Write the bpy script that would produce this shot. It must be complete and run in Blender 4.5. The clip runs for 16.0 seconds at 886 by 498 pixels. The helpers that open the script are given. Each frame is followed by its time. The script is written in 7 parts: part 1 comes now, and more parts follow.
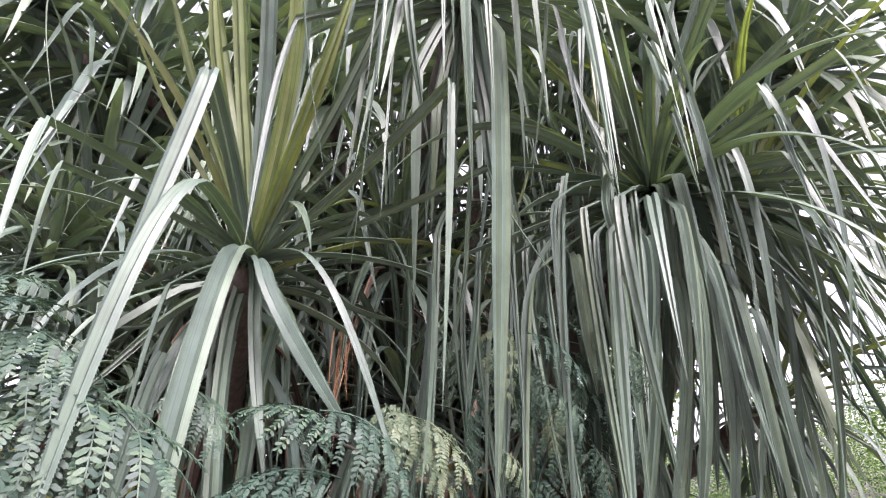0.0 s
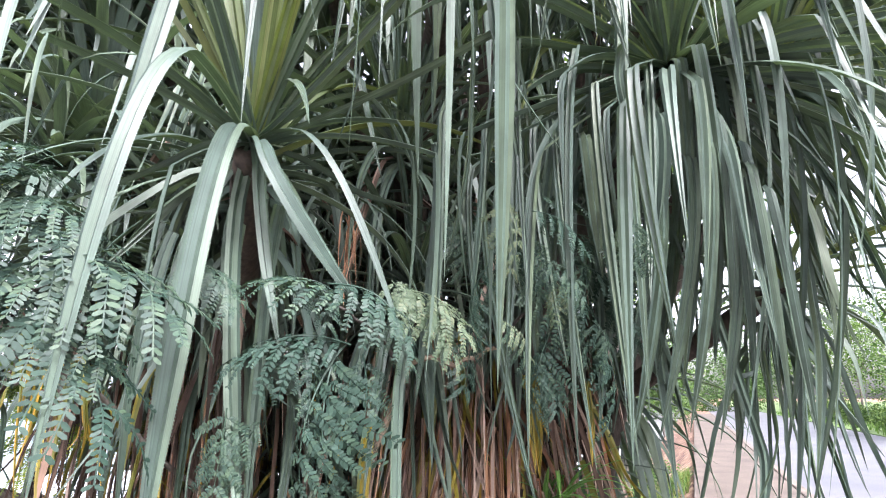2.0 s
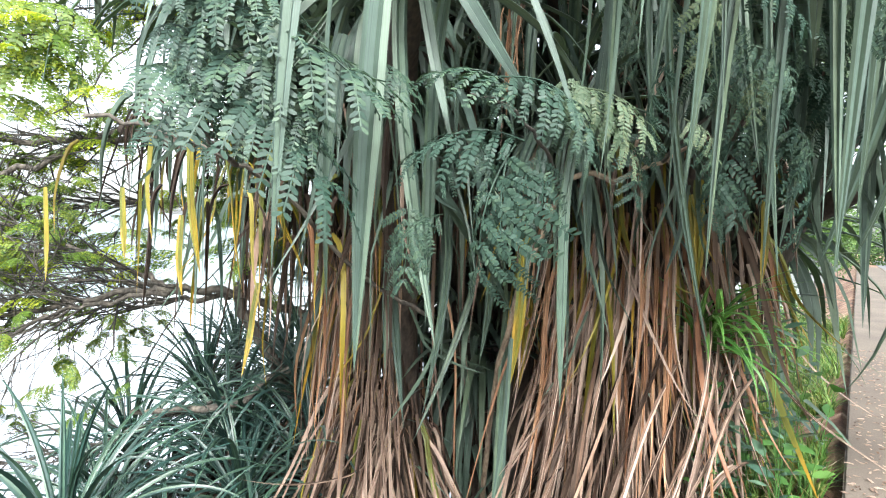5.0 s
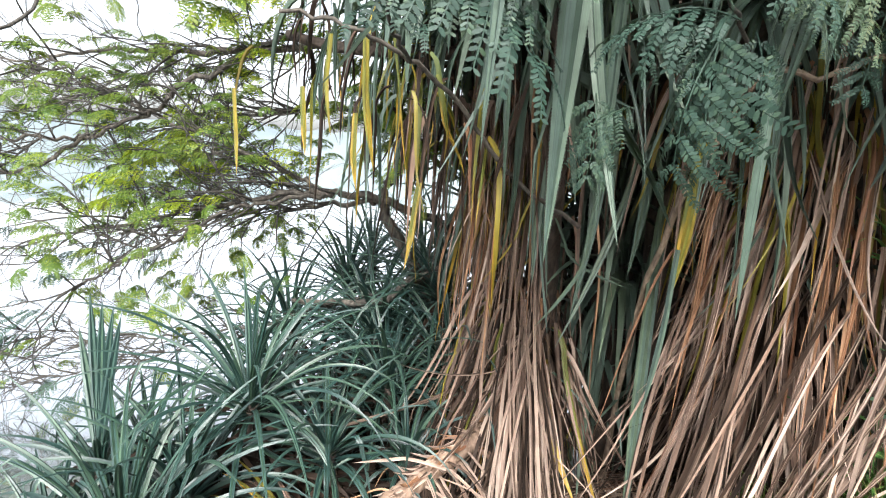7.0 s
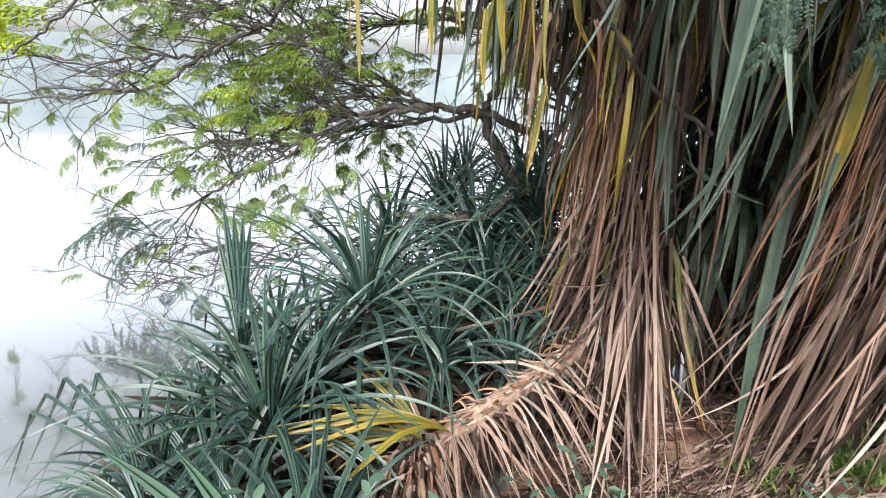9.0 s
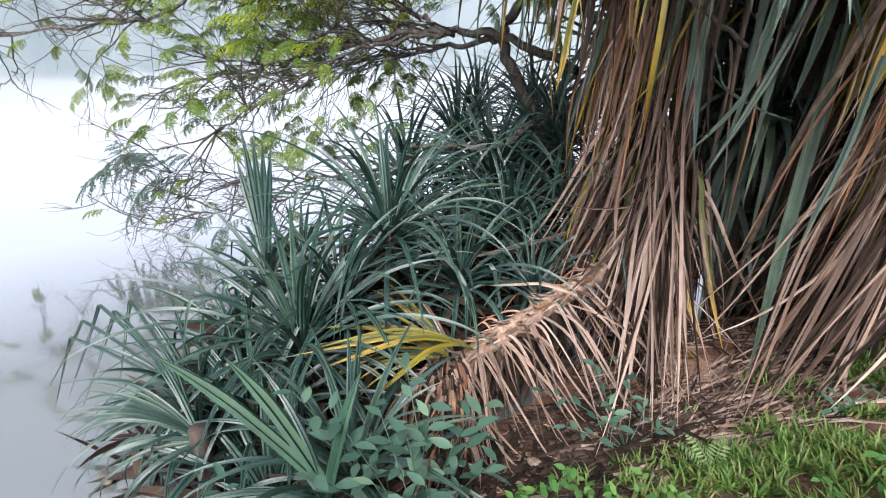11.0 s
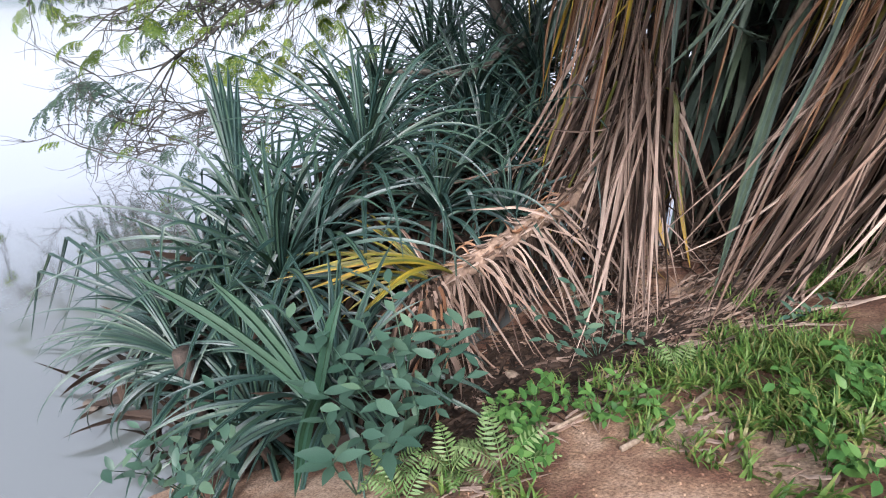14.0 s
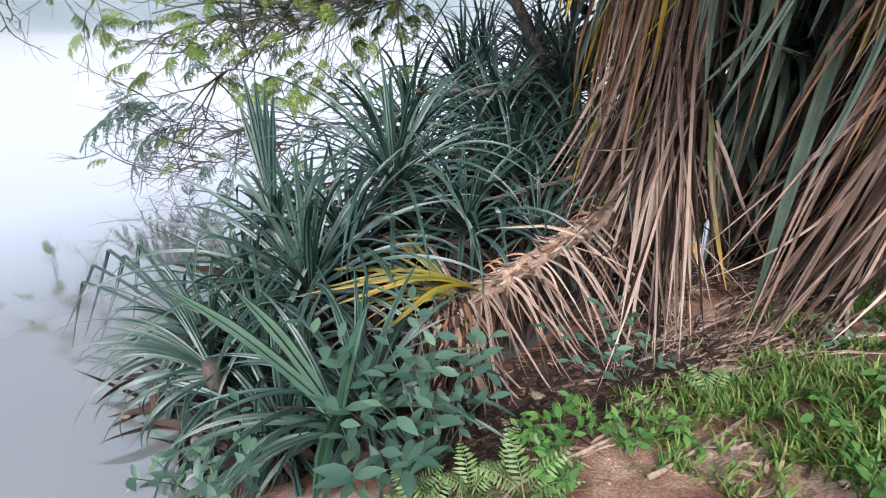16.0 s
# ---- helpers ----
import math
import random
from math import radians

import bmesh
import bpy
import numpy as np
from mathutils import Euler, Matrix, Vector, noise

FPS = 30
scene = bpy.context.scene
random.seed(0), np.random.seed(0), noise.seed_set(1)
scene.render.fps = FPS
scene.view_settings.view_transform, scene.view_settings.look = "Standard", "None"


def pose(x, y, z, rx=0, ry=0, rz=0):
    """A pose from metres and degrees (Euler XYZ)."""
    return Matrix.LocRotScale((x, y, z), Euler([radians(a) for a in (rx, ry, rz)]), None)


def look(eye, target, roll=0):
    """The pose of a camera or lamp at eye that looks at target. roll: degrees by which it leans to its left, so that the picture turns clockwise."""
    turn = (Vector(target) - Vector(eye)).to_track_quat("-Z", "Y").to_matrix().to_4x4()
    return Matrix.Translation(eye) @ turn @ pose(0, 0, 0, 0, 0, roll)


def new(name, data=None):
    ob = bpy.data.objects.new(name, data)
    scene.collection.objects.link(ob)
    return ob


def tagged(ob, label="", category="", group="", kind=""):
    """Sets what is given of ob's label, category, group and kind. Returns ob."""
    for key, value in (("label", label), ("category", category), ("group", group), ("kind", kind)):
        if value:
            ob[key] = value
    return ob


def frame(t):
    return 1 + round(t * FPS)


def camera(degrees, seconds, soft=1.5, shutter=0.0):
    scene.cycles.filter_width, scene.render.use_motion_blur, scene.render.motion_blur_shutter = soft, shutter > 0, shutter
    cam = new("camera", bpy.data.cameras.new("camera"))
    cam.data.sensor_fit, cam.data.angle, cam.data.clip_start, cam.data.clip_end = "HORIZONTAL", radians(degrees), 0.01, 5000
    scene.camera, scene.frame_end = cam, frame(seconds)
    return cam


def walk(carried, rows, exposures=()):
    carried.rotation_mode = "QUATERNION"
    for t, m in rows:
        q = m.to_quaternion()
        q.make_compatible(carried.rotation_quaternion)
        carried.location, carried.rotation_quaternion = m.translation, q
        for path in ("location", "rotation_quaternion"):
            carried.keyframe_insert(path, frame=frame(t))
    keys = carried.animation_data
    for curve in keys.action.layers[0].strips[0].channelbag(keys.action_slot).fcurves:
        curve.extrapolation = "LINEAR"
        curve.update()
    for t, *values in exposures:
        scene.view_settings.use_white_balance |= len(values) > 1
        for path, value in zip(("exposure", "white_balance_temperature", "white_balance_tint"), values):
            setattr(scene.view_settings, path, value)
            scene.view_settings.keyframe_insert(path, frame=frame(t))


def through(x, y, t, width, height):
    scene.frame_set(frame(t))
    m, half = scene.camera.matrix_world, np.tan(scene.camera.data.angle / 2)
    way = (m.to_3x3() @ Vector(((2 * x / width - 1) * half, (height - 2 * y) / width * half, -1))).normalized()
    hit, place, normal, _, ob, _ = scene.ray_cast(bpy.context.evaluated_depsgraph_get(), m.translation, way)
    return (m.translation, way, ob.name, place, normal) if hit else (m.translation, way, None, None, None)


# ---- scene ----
cam = camera(80.7, 16.0, soft=1.12)
METRES, EYE, TILT, LEAN, TURN = 1.2, 1.55, 26.3, 0.0, 0.0
ROWS = [
    (0.0, 0.0, 0.0, 0.0, 0.0, 0.0, -0.0),
    (0.5, 0.0128, 0.0023, -0.0177, 0.08, -1.9, 0.26),
    (1.0, 0.0286, 0.002, -0.0367, -0.03, -4.75, 0.66),
    (1.5, 0.0381, 0.0016, -0.0583, 0.57, -7.14, 0.74),
    (2.0, 0.0354, 0.0026, -0.0876, 1.63, -10.25, 0.91),
    (2.5, 0.0273, 0.0019, -0.1122, 2.92, -13.32, 1.24),
    (3.0, 0.0139, 0.001, -0.1373, 3.86, -16.25, 1.75),
    (3.5, -0.0017, -0.0013, -0.1551, 5.21, -18.29, 1.92),
    (4.0, -0.0214, -0.0072, -0.1731, 6.71, -20.16, 2.09),
    (4.5, -0.0487, -0.0155, -0.1955, 9.48, -22.87, 2.98),
    (5.0, -0.092, -0.0304, -0.218, 14.72, -26.32, 5.36),
    (7.5, -0.2955, -0.1684, -0.2678, 28.87, -34.67, 10.09),
    (8.0, -0.3339, -0.2119, -0.2752, 31.17, -36.3, 11.49),
    (8.5, -0.3768, -0.2623, -0.2778, 33.34, -38.18, 12.55),
    (9.0, -0.3996, -0.2974, -0.2888, 34.38, -39.74, 13.34),
    (11.5, -0.4509, -0.4584, -0.3511, 33.89, -48.11, 14.04),
    (12.0, -0.444, -0.4767, -0.368, 32.73, -50.59, 13.54),
    (12.5, -0.4416, -0.4957, -0.3783, 31.6, -51.86, 12.43),
    (13.0, -0.4426, -0.5079, -0.3821, 31.21, -53.17, 12.16),
    (13.5, -0.4415, -0.5121, -0.3824, 31.49, -53.34, 12.38),
    (14.0, -0.4431, -0.5113, -0.3793, 31.64, -52.98, 12.55),
    (14.5, -0.445, -0.5129, -0.3794, 32.89, -52.94, 13.42),
    (15.0, -0.4416, -0.5105, -0.3783, 33.75, -51.06, 13.67),
    (15.5, -0.4313, -0.5081, -0.3839, 34.61, -50.38, 14.78),
    (16.0, -0.4244, -0.4967, -0.3877, 34.55, -50.37, 14.77),
]
walk(cam, [(t, pose(0, 0, EYE, TILT, LEAN, TURN) @ pose(METRES * x, METRES * y, METRES * z, 90 + pitch, roll, yaw)) for t, x, y, z, yaw, pitch, roll in ROWS], exposures=[(0.0, 2.46, 6500, 33), (1.5, 2.56, 6250, 25), (3.0, 2.58, 6120, 15), (5.0, 2.42, 6250, 6), (7.5, 1.91, 6350, 10), (9.0, 1.70, 6350, 12), (12.0, 1.40, 6080, 16), (16.0, 1.37, 6080, 16)])

# ---------------------------------------------------------------- world and light
world = bpy.data.worlds.new("world")
scene.world = world
world.use_nodes = True
wn = world.node_tree
bg = wn.nodes["Background"]
sky = wn.nodes.new("ShaderNodeTexSky")
sky.sky_type = "NISHITA"
sky.sun_disc = False
sky.sun_elevation, sky.sun_rotation = radians(45), radians(155)
sky.air_density, sky.dust_density, sky.ozone_density = 1.0, 4.5, 1.0
# thin even cloud takes most of the blue out of the sky
grey = wn.nodes.new("ShaderNodeHueSaturation")
grey.inputs["Saturation"].default_value = 0.3
wn.links.new(sky.outputs[0], grey.inputs["Color"])
wn.links.new(grey.outputs[0], bg.inputs[0])
bg.inputs[1].default_value = 0.125
sun = new("sun", bpy.data.lights.new("sun", "SUN"))
sun.data.energy, sun.data.angle, sun.data.color = 2.5, radians(20), (1.0, 0.97, 0.93)
sun.matrix_world = look((0, 0, 0), (-math.sin(radians(155)) * 1.0, -math.cos(radians(155)) * 1.0, -1.0))


# ---------------------------------------------------------------- materials
def material(name):
    m = bpy.data.materials.new(name)
    m.use_nodes = True
    t = m.node_tree
    return m, t, t.nodes["Principled BSDF"], t.nodes["Material Output"]


def node(t, kind, **values):
    n = t.nodes.new(kind)
    for k, v in values.items():
        n.inputs[k.replace("_", " ")].default_value = v
    return n


def ramp(t, fac, stops):
    r = t.nodes.new("ShaderNodeValToRGB")
    while len(r.color_ramp.elements) < len(stops):
        r.color_ramp.elements.new(0.5)
    for e, (p, c) in zip(r.color_ramp.elements, stops):
        e.position, e.color = p, (*c, 1)
    t.links.new(fac, r.inputs[0])
    return r.outputs[0]


def mix(t, kind, fac, a, b):
    m = t.nodes.new("ShaderNodeMix")
    m.data_type, m.blend_type = "RGBA", kind
    for sock, v in ((m.inputs["Factor"], fac), (m.inputs["A"], a), (m.inputs["B"], b)):
        if isinstance(v, bpy.types.NodeSocket):
            t.links.new(v, sock)
        elif isinstance(v, tuple):
            sock.default_value = (*v, 1)
        else:
            sock.default_value = v
    return m.outputs["Result"]


def maths(t, op, a, b=0.5, c=0.5):
    m = t.nodes.new("ShaderNodeMath")
    m.operation = op
    for sock, v in zip(m.inputs, (a, b, c)):
        if isinstance(v, bpy.types.NodeSocket):
            t.links.new(v, sock)
        else:
            sock.default_value = v
    return m.outputs[0]


def noise_fac(t, scale, detail=4.0, coords="Object", stretch=None):
    tc = t.nodes.new("ShaderNodeTexCoord")
    n = node(t, "ShaderNodeTexNoise", Scale=scale, Detail=detail)
    src = tc.outputs[coords]
    if stretch:
        mp = t.nodes.new("ShaderNodeMapping")
        mp.inputs["Scale"].default_value = stretch
        t.links.new(src, mp.inputs[0])
        src = mp.outputs[0]
    t.links.new(src, n.inputs["Vector"])
    return n.outputs["Fac"]


def bump(t, bsdf, height, strength=0.3, distance=0.01):
    b = node(t, "ShaderNodeBump", Strength=strength, Distance=distance)
    t.links.new(height, b.inputs["Height"])
    t.links.new(b.outputs[0], bsdf.inputs["Normal"])


def see_through(t, bsdf, out, colour, amount):
    """Adds the light that a thin leaf lets through."""
    tr = t.nodes.new("ShaderNodeBsdfTranslucent")
    if isinstance(colour, bpy.types.NodeSocket):
        t.links.new(colour, tr.inputs[0])
    else:
        tr.inputs[0].default_value = (*colour, 1)
    mx = t.nodes.new("ShaderNodeMixShader")
    mx.inputs[0].default_value = amount
    t.links.new(bsdf.outputs[0], mx.inputs[1])
    t.links.new(tr.outputs[0], mx.inputs[2])
    t.links.new(mx.outputs[0], out.inputs[0])


def blade_material(name, stops, through_colour, through=0.3, rough=0.38, tip=None, spec=0.5):
    """A long leaf: hue from leaf to leaf, fine lengthwise veins, blotches, and a tip colour that sets in along it."""
    m, t, p, out = material(name)
    info = t.nodes.new("ShaderNodeObjectInfo")
    geo = t.nodes.new("ShaderNodeNewGeometry")
    rnd = maths(t, "FRACT", maths(t, "ADD", info.outputs["Random"], geo.outputs["Random Per Island"]))
    col = ramp(t, rnd, stops)
    uv = t.nodes.new("ShaderNodeUVMap")
    sep = t.nodes.new("ShaderNodeSeparateXYZ")
    t.links.new(uv.outputs[0], sep.inputs[0])
    veins = node(t, "ShaderNodeTexNoise", Scale=1.0, Detail=3.0)
    mp = t.nodes.new("ShaderNodeMapping")
    mp.inputs["Scale"].default_value = (26, 1.5, 1)
    t.links.new(uv.outputs[0], mp.inputs[0])
    off = t.nodes.new("ShaderNodeCombineXYZ")
    t.links.new(rnd, off.inputs[2])
    t.links.new(maths(t, "MULTIPLY", rnd, 37.0), off.inputs[0])
    t.links.new(off.outputs[0], mp.inputs["Location"])
    t.links.new(mp.outputs[0], veins.inputs["Vector"])
    v = ramp(t, veins.outputs["Fac"], [(0.3, (0.62, 0.62, 0.62)), (0.7, (1.25, 1.25, 1.25))])
    col = mix(t, "MULTIPLY", 0.8, col, v)
    blot = ramp(t, noise_fac(t, 9.0, 5.0), [(0.35, (0.75, 0.75, 0.72)), (0.65, (1.15, 1.15, 1.1))])
    col = mix(t, "MULTIPLY", 0.7, col, blot)
    if tip:
        start = maths(t, "MULTIPLY_ADD", rnd, 1.5, 0.25)
        f = maths(t, "MULTIPLY", maths(t, "SUBTRACT", sep.outputs[1], start), 6.0)
        f2 = t.nodes.new("ShaderNodeClamp")
        t.links.new(f, f2.inputs[0])
        col = mix(t, "MIX", f2.outputs[0], col, tip)
    t.links.new(col, p.inputs["Base Color"])
    p.inputs["Roughness"].default_value = rough
    p.inputs["Specular IOR Level"].default_value = spec
    bump(t, p, veins.outputs["Fac"], 0.25, 0.003)
    see_through(t, p, out, mix(t, "MULTIPLY", 1.0, col, through_colour), through)
    return m


BLADE = blade_material("pandanus_leaf", [(0.0, (0.044, 0.070, 0.060)), (0.45, (0.060, 0.092, 0.075)), (0.8, (0.072, 0.106, 0.078)), (1.0, (0.082, 0.114, 0.074))], (1.9, 2.0, 0.8), 0.13, 0.52, spec=0.42)
# olive of young heart leaves, lightened further to paint light shining through them
BLADE_HEART = blade_material("heart_leaf", [(0.0, (0.075, 0.105, 0.045)), (0.6, (0.095, 0.125, 0.045)), (1.0, (0.12, 0.14, 0.05))], (1.6, 1.7, 0.7), 0.25, 0.48, spec=0.42)
BLADE_WATER = blade_material("shore_pandanus_leaf", [(0.0, (0.013, 0.034, 0.032)), (0.5, (0.023, 0.053, 0.047)), (1.0, (0.044, 0.082, 0.052))], (1.4, 1.9, 0.9), 0.08, 0.42, spec=0.48)
BLADE_YELLOW = blade_material("yellowing_leaf", [(0.0, (0.065, 0.09, 0.022)), (0.5, (0.155, 0.145, 0.02)), (1.0, (0.25, 0.18, 0.018))], (1.5, 1.3, 0.6), 0.25, 0.45, tip=(0.30, 0.185, 0.022))
BLADE_DRY = blade_material("dry_leaf", [(0.0, (0.05, 0.031, 0.023)), (0.2, (0.13, 0.088, 0.068)), (0.45, (0.25, 0.18, 0.147)), (0.68, (0.37, 0.28, 0.232)), (0.86, (0.23, 0.152, 0.115)), (1.0, (0.12, 0.068, 0.048))], (1.2, 1.0, 0.8), 0.08, 0.6, spec=0.3)
HERB_BLADE = blade_material("strap_leaf", [(0.0, (0.06, 0.16, 0.035)), (1.0, (0.11, 0.22, 0.05))], (1.4, 1.6, 0.7), 0.25, 0.45)
# near-black dead leaf: its colour stands for shade deep among the leaves
BLADE_SHADE = blade_material("rotten_leaf", [(0.0, (0.012, 0.008, 0.006)), (0.7, (0.035, 0.022, 0.016)), (1.0, (0.06, 0.038, 0.027))], (1.2, 1.0, 0.8), 0.03, 0.75, spec=0.2)
BLADE_YOUNG = blade_material("young_leaf", [(0.0, (0.020, 0.056, 0.036)), (1.0, (0.036, 0.08, 0.042))], (1.4, 1.8, 0.9), 0.18, 0.55, spec=0.22)
BLADE_RUST = blade_material("rust_leaf", [(0.0, (0.14, 0.062, 0.034)), (0.5, (0.26, 0.135, 0.075)), (1.0, (0.33, 0.205, 0.125))], (1.2, 1.0, 0.8), 0.10, 0.6, spec=0.3)


def small_leaf_material(name, stops, through_colour, through=0.35, rough=0.5):
    m, t, p, out = material(name)
    info = t.nodes.new("ShaderNodeObjectInfo")
    geo = t.nodes.new("ShaderNodeNewGeometry")
    rnd = maths(t, "FRACT", maths(t, "ADD", info.outputs["Random"], maths(t, "MULTIPLY", geo.outputs["Random Per Island"], 0.6)))
    col = ramp(t, rnd, stops)
    blot = ramp(t, noise_fac(t, 60.0, 3.0), [(0.3, (0.8, 0.8, 0.8)), (0.7, (1.15, 1.15, 1.1))])
    col = mix(t, "MULTIPLY", 0.8, col, blot)
    t.links.new(col, p.inputs["Base Color"])
    p.inputs["Roughness"].default_value = rough
    p.inputs["Specular IOR Level"].default_value = 0.24
    see_through(t, p, out, mix(t, "MULTIPLY", 1.0, col, through_colour), through)
    return m


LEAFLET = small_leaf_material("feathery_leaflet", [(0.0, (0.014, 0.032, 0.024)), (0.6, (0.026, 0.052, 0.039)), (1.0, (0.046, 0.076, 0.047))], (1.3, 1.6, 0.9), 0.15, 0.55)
# yellow-green leaflets of the spreading tree, with sunlight put into their colour
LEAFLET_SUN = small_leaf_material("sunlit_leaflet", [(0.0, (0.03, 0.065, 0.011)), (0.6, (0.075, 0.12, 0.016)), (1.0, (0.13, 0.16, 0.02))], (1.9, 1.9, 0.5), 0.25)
SHRUB = small_leaf_material("shrub_leaf", [(0.0, (0.026, 0.06, 0.043)), (0.6, (0.053, 0.102, 0.074)), (1.0, (0.09, 0.148, 0.095))], (1.3, 1.6, 0.7), 0.18, 0.4)
HERB = small_leaf_material("herb_leaf", [(0.0, (0.032, 0.09, 0.024)), (0.6, (0.055, 0.13, 0.032)), (1.0, (0.09, 0.175, 0.045))], (1.3, 1.5, 0.6), 0.2, 0.5)
GRASS = small_leaf_material("grass_blade", [(0.0, (0.035, 0.085, 0.016)), (0.5, (0.07, 0.14, 0.028)), (0.85, (0.12, 0.18, 0.045)), (1.0, (0.20, 0.17, 0.07))], (1.3, 1.5, 0.6), 0.22, 0.5)
FERN = small_leaf_material("fern_leaf", [(0.0, (0.09, 0.16, 0.055)), (1.0, (0.16, 0.22, 0.095))], (1.3, 1.5, 0.6), 0.25, 0.5)
FAR_LEAF = small_leaf_material("distant_foliage", [(0.0, (0.025, 0.055, 0.018)), (0.5, (0.05, 0.095, 0.028)), (1.0, (0.10, 0.15, 0.045))], (1.4, 1.6, 0.7), 0.3, 0.6)


def bark_material(name, dark, light, scale=30.0):
    m, t, p, out = material(name)
    f = noise_fac(t, scale, 6.0, stretch=(1, 1, 0.3))
    col = ramp(t, f, [(0.3, dark), (0.7, light)])
    patch = ramp(t, noise_fac(t, 4.0, 3.0), [(0.4, (0.7, 0.7, 0.68)), (0.62, (1.25, 1.25, 1.2))])
    t.links.new(mix(t, "MULTIPLY", 0.8, col, patch), p.inputs["Base Color"])
    p.inputs["Roughness"].default_value = 0.85
    bump(t, p, f, 0.8, 0.01)
    return m


BARK = bark_material("grey_bark", (0.02, 0.017, 0.014), (0.10, 0.086, 0.072))
TWIG = bark_material("twig_bark", (0.018, 0.016, 0.014), (0.065, 0.058, 0.050), 60)
STEM = bark_material("leaf_scarred_stem", (0.12, 0.075, 0.05), (0.28, 0.19, 0.14), 40)
# darkened copy of STEM: shade on stems inside the thicket put into colour
SHADE_STEM = bark_material("shade_dark_stem", (0.012, 0.009, 0.007), (0.06, 0.042, 0.032), 40)
STICK = bark_material("weathered_stick", (0.12, 0.085, 0.06), (0.26, 0.20, 0.15), 50)


def soil_material():
    m, t, p, out = material("red_soil")
    f = noise_fac(t, 3.0, 8.0)
    g = noise_fac(t, 95.0, 6.0)
    col = ramp(t, f, [(0.3, (0.045, 0.020, 0.012)), (0.46, (0.13, 0.06, 0.036)), (0.56, (0.24, 0.145, 0.09)), (0.67, (0.37, 0.265, 0.19))])
    grain = ramp(t, g, [(0.34, (0.5, 0.46, 0.44)), (0.5, (0.95, 0.95, 0.95)), (0.68, (1.5, 1.5, 1.48))])
    t.links.new(mix(t, "MULTIPLY", 0.9, col, grain), p.inputs["Base Color"])
    p.inputs["Roughness"].default_value = 0.95
    bump(t, p, maths(t, "ADD", maths(t, "MULTIPLY", noise_fac(t, 14.0, 4.0), 2.5), g), 0.35, 0.015)
    return m


def paving_material(name, a, b, scale=1.2, rough=0.85):
    m, t, p, out = material(name)
    f = noise_fac(t, scale, 7.0)
    g = noise_fac(t, 120.0, 3.0)
    col = ramp(t, f, [(0.3, a), (0.7, b)])
    grain = ramp(t, g, [(0.35, (0.75, 0.75, 0.75)), (0.65, (1.12, 1.12, 1.12))])
    t.links.new(mix(t, "MULTIPLY", 0.8, col, grain), p.inputs["Base Color"])
    p.inputs["Roughness"].default_value = rough
    bump(t, p, g, 0.4, 0.004)
    return m


SOIL = soil_material()
PAVING = paving_material("sandy_concrete", (0.060, 0.047, 0.037), (0.112, 0.089, 0.070))
KERB = paving_material("kerb_concrete", (0.08, 0.06, 0.048), (0.18, 0.145, 0.115), 3.0)
ROAD = paving_material("worn_road", (0.075, 0.08, 0.09), (0.12, 0.125, 0.14), 0.6, 0.75)
VERGE = paving_material("verge_turf", (0.05, 0.10, 0.02), (0.10, 0.15, 0.04), 0.7)


def water_material():
    """Murky lake water: a dull body, and a gloss that grows towards grazing view."""
    m, t, p, out = material("lake_water")
    body = ramp(t, noise_fac(t, 0.3, 3.0), [(0.35, (0.075, 0.09, 0.09)), (0.65, (0.10, 0.112, 0.11))])
    t.links.new(body, p.inputs["Base Color"])
    p.inputs["Roughness"].default_value = 0.3
    gloss = node(t, "ShaderNodeBsdfGlossy", Color=(0.99, 1.0, 1.0, 1.0), Roughness=0.06)
    bump(t, gloss, noise_fac(t, 0.25, 2.0), 0.03, 0.05)
    face = node(t, "ShaderNodeLayerWeight", Blend=0.5)
    amount = t.nodes.new("ShaderNodeMapRange")
    amount.inputs["From Min"].default_value, amount.inputs["From Max"].default_value = 0.50, 0.66
    amount.inputs["To Min"].default_value, amount.inputs["To Max"].default_value = 0.30, 1.0
    t.links.new(face.outputs["Facing"], amount.inputs["Value"])
    both = t.nodes.new("ShaderNodeMixShader")
    t.links.new(amount.outputs[0], both.inputs[0])
    t.links.new(p.outputs[0], both.inputs[1])
    t.links.new(gloss.outputs[0], both.inputs[2])
    t.links.new(both.outputs[0], out.inputs["Surface"])
    return m


WATER = water_material()
# far hills: the pale blue-grey puts distance haze into the base colour
mh, th, ph, oh = material("hazed_wooded_hill")
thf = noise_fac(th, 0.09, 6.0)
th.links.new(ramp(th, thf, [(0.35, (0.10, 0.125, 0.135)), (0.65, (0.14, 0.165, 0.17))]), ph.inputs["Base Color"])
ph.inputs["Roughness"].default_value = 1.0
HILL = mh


# ---------------------------------------------------------------- mesh helpers
def mesh_of(name, verts, faces, mat, uvs=None, smooth=True):
    me = bpy.data.meshes.new(name)
    me.from_pydata([tuple(v) for v in verts], [], faces)
    if uvs is not None:
        lay = me.uv_layers.new(name="UVMap")
        idx = np.empty(len(me.loops), dtype=np.int32)
        me.loops.foreach_get("vertex_index", idx)
        lay.data.foreach_set("uv", np.asarray(uvs, dtype=np.float32)[idx].ravel())
    me.polygons.foreach_set("use_smooth", [smooth] * len(me.polygons))
    me.materials.append(mat)
    return me


def part(name, me, parent, label="", at=None):
    ob = new(name, me)
    ob.parent = parent
    if at is not None:
        ob.matrix_local = at
    if label:
        ob["label"] = label
    return ob


def thing(name, label, category, group="", kind="", at=(0, 0, 0)):
    ob = new(name)
    ob.location = at
    return tagged(ob, label, category, group, kind)


def V(*a):
    return np.array(a, dtype=float)


def unit(v):
    return v / (np.linalg.norm(v) + 1e-9)


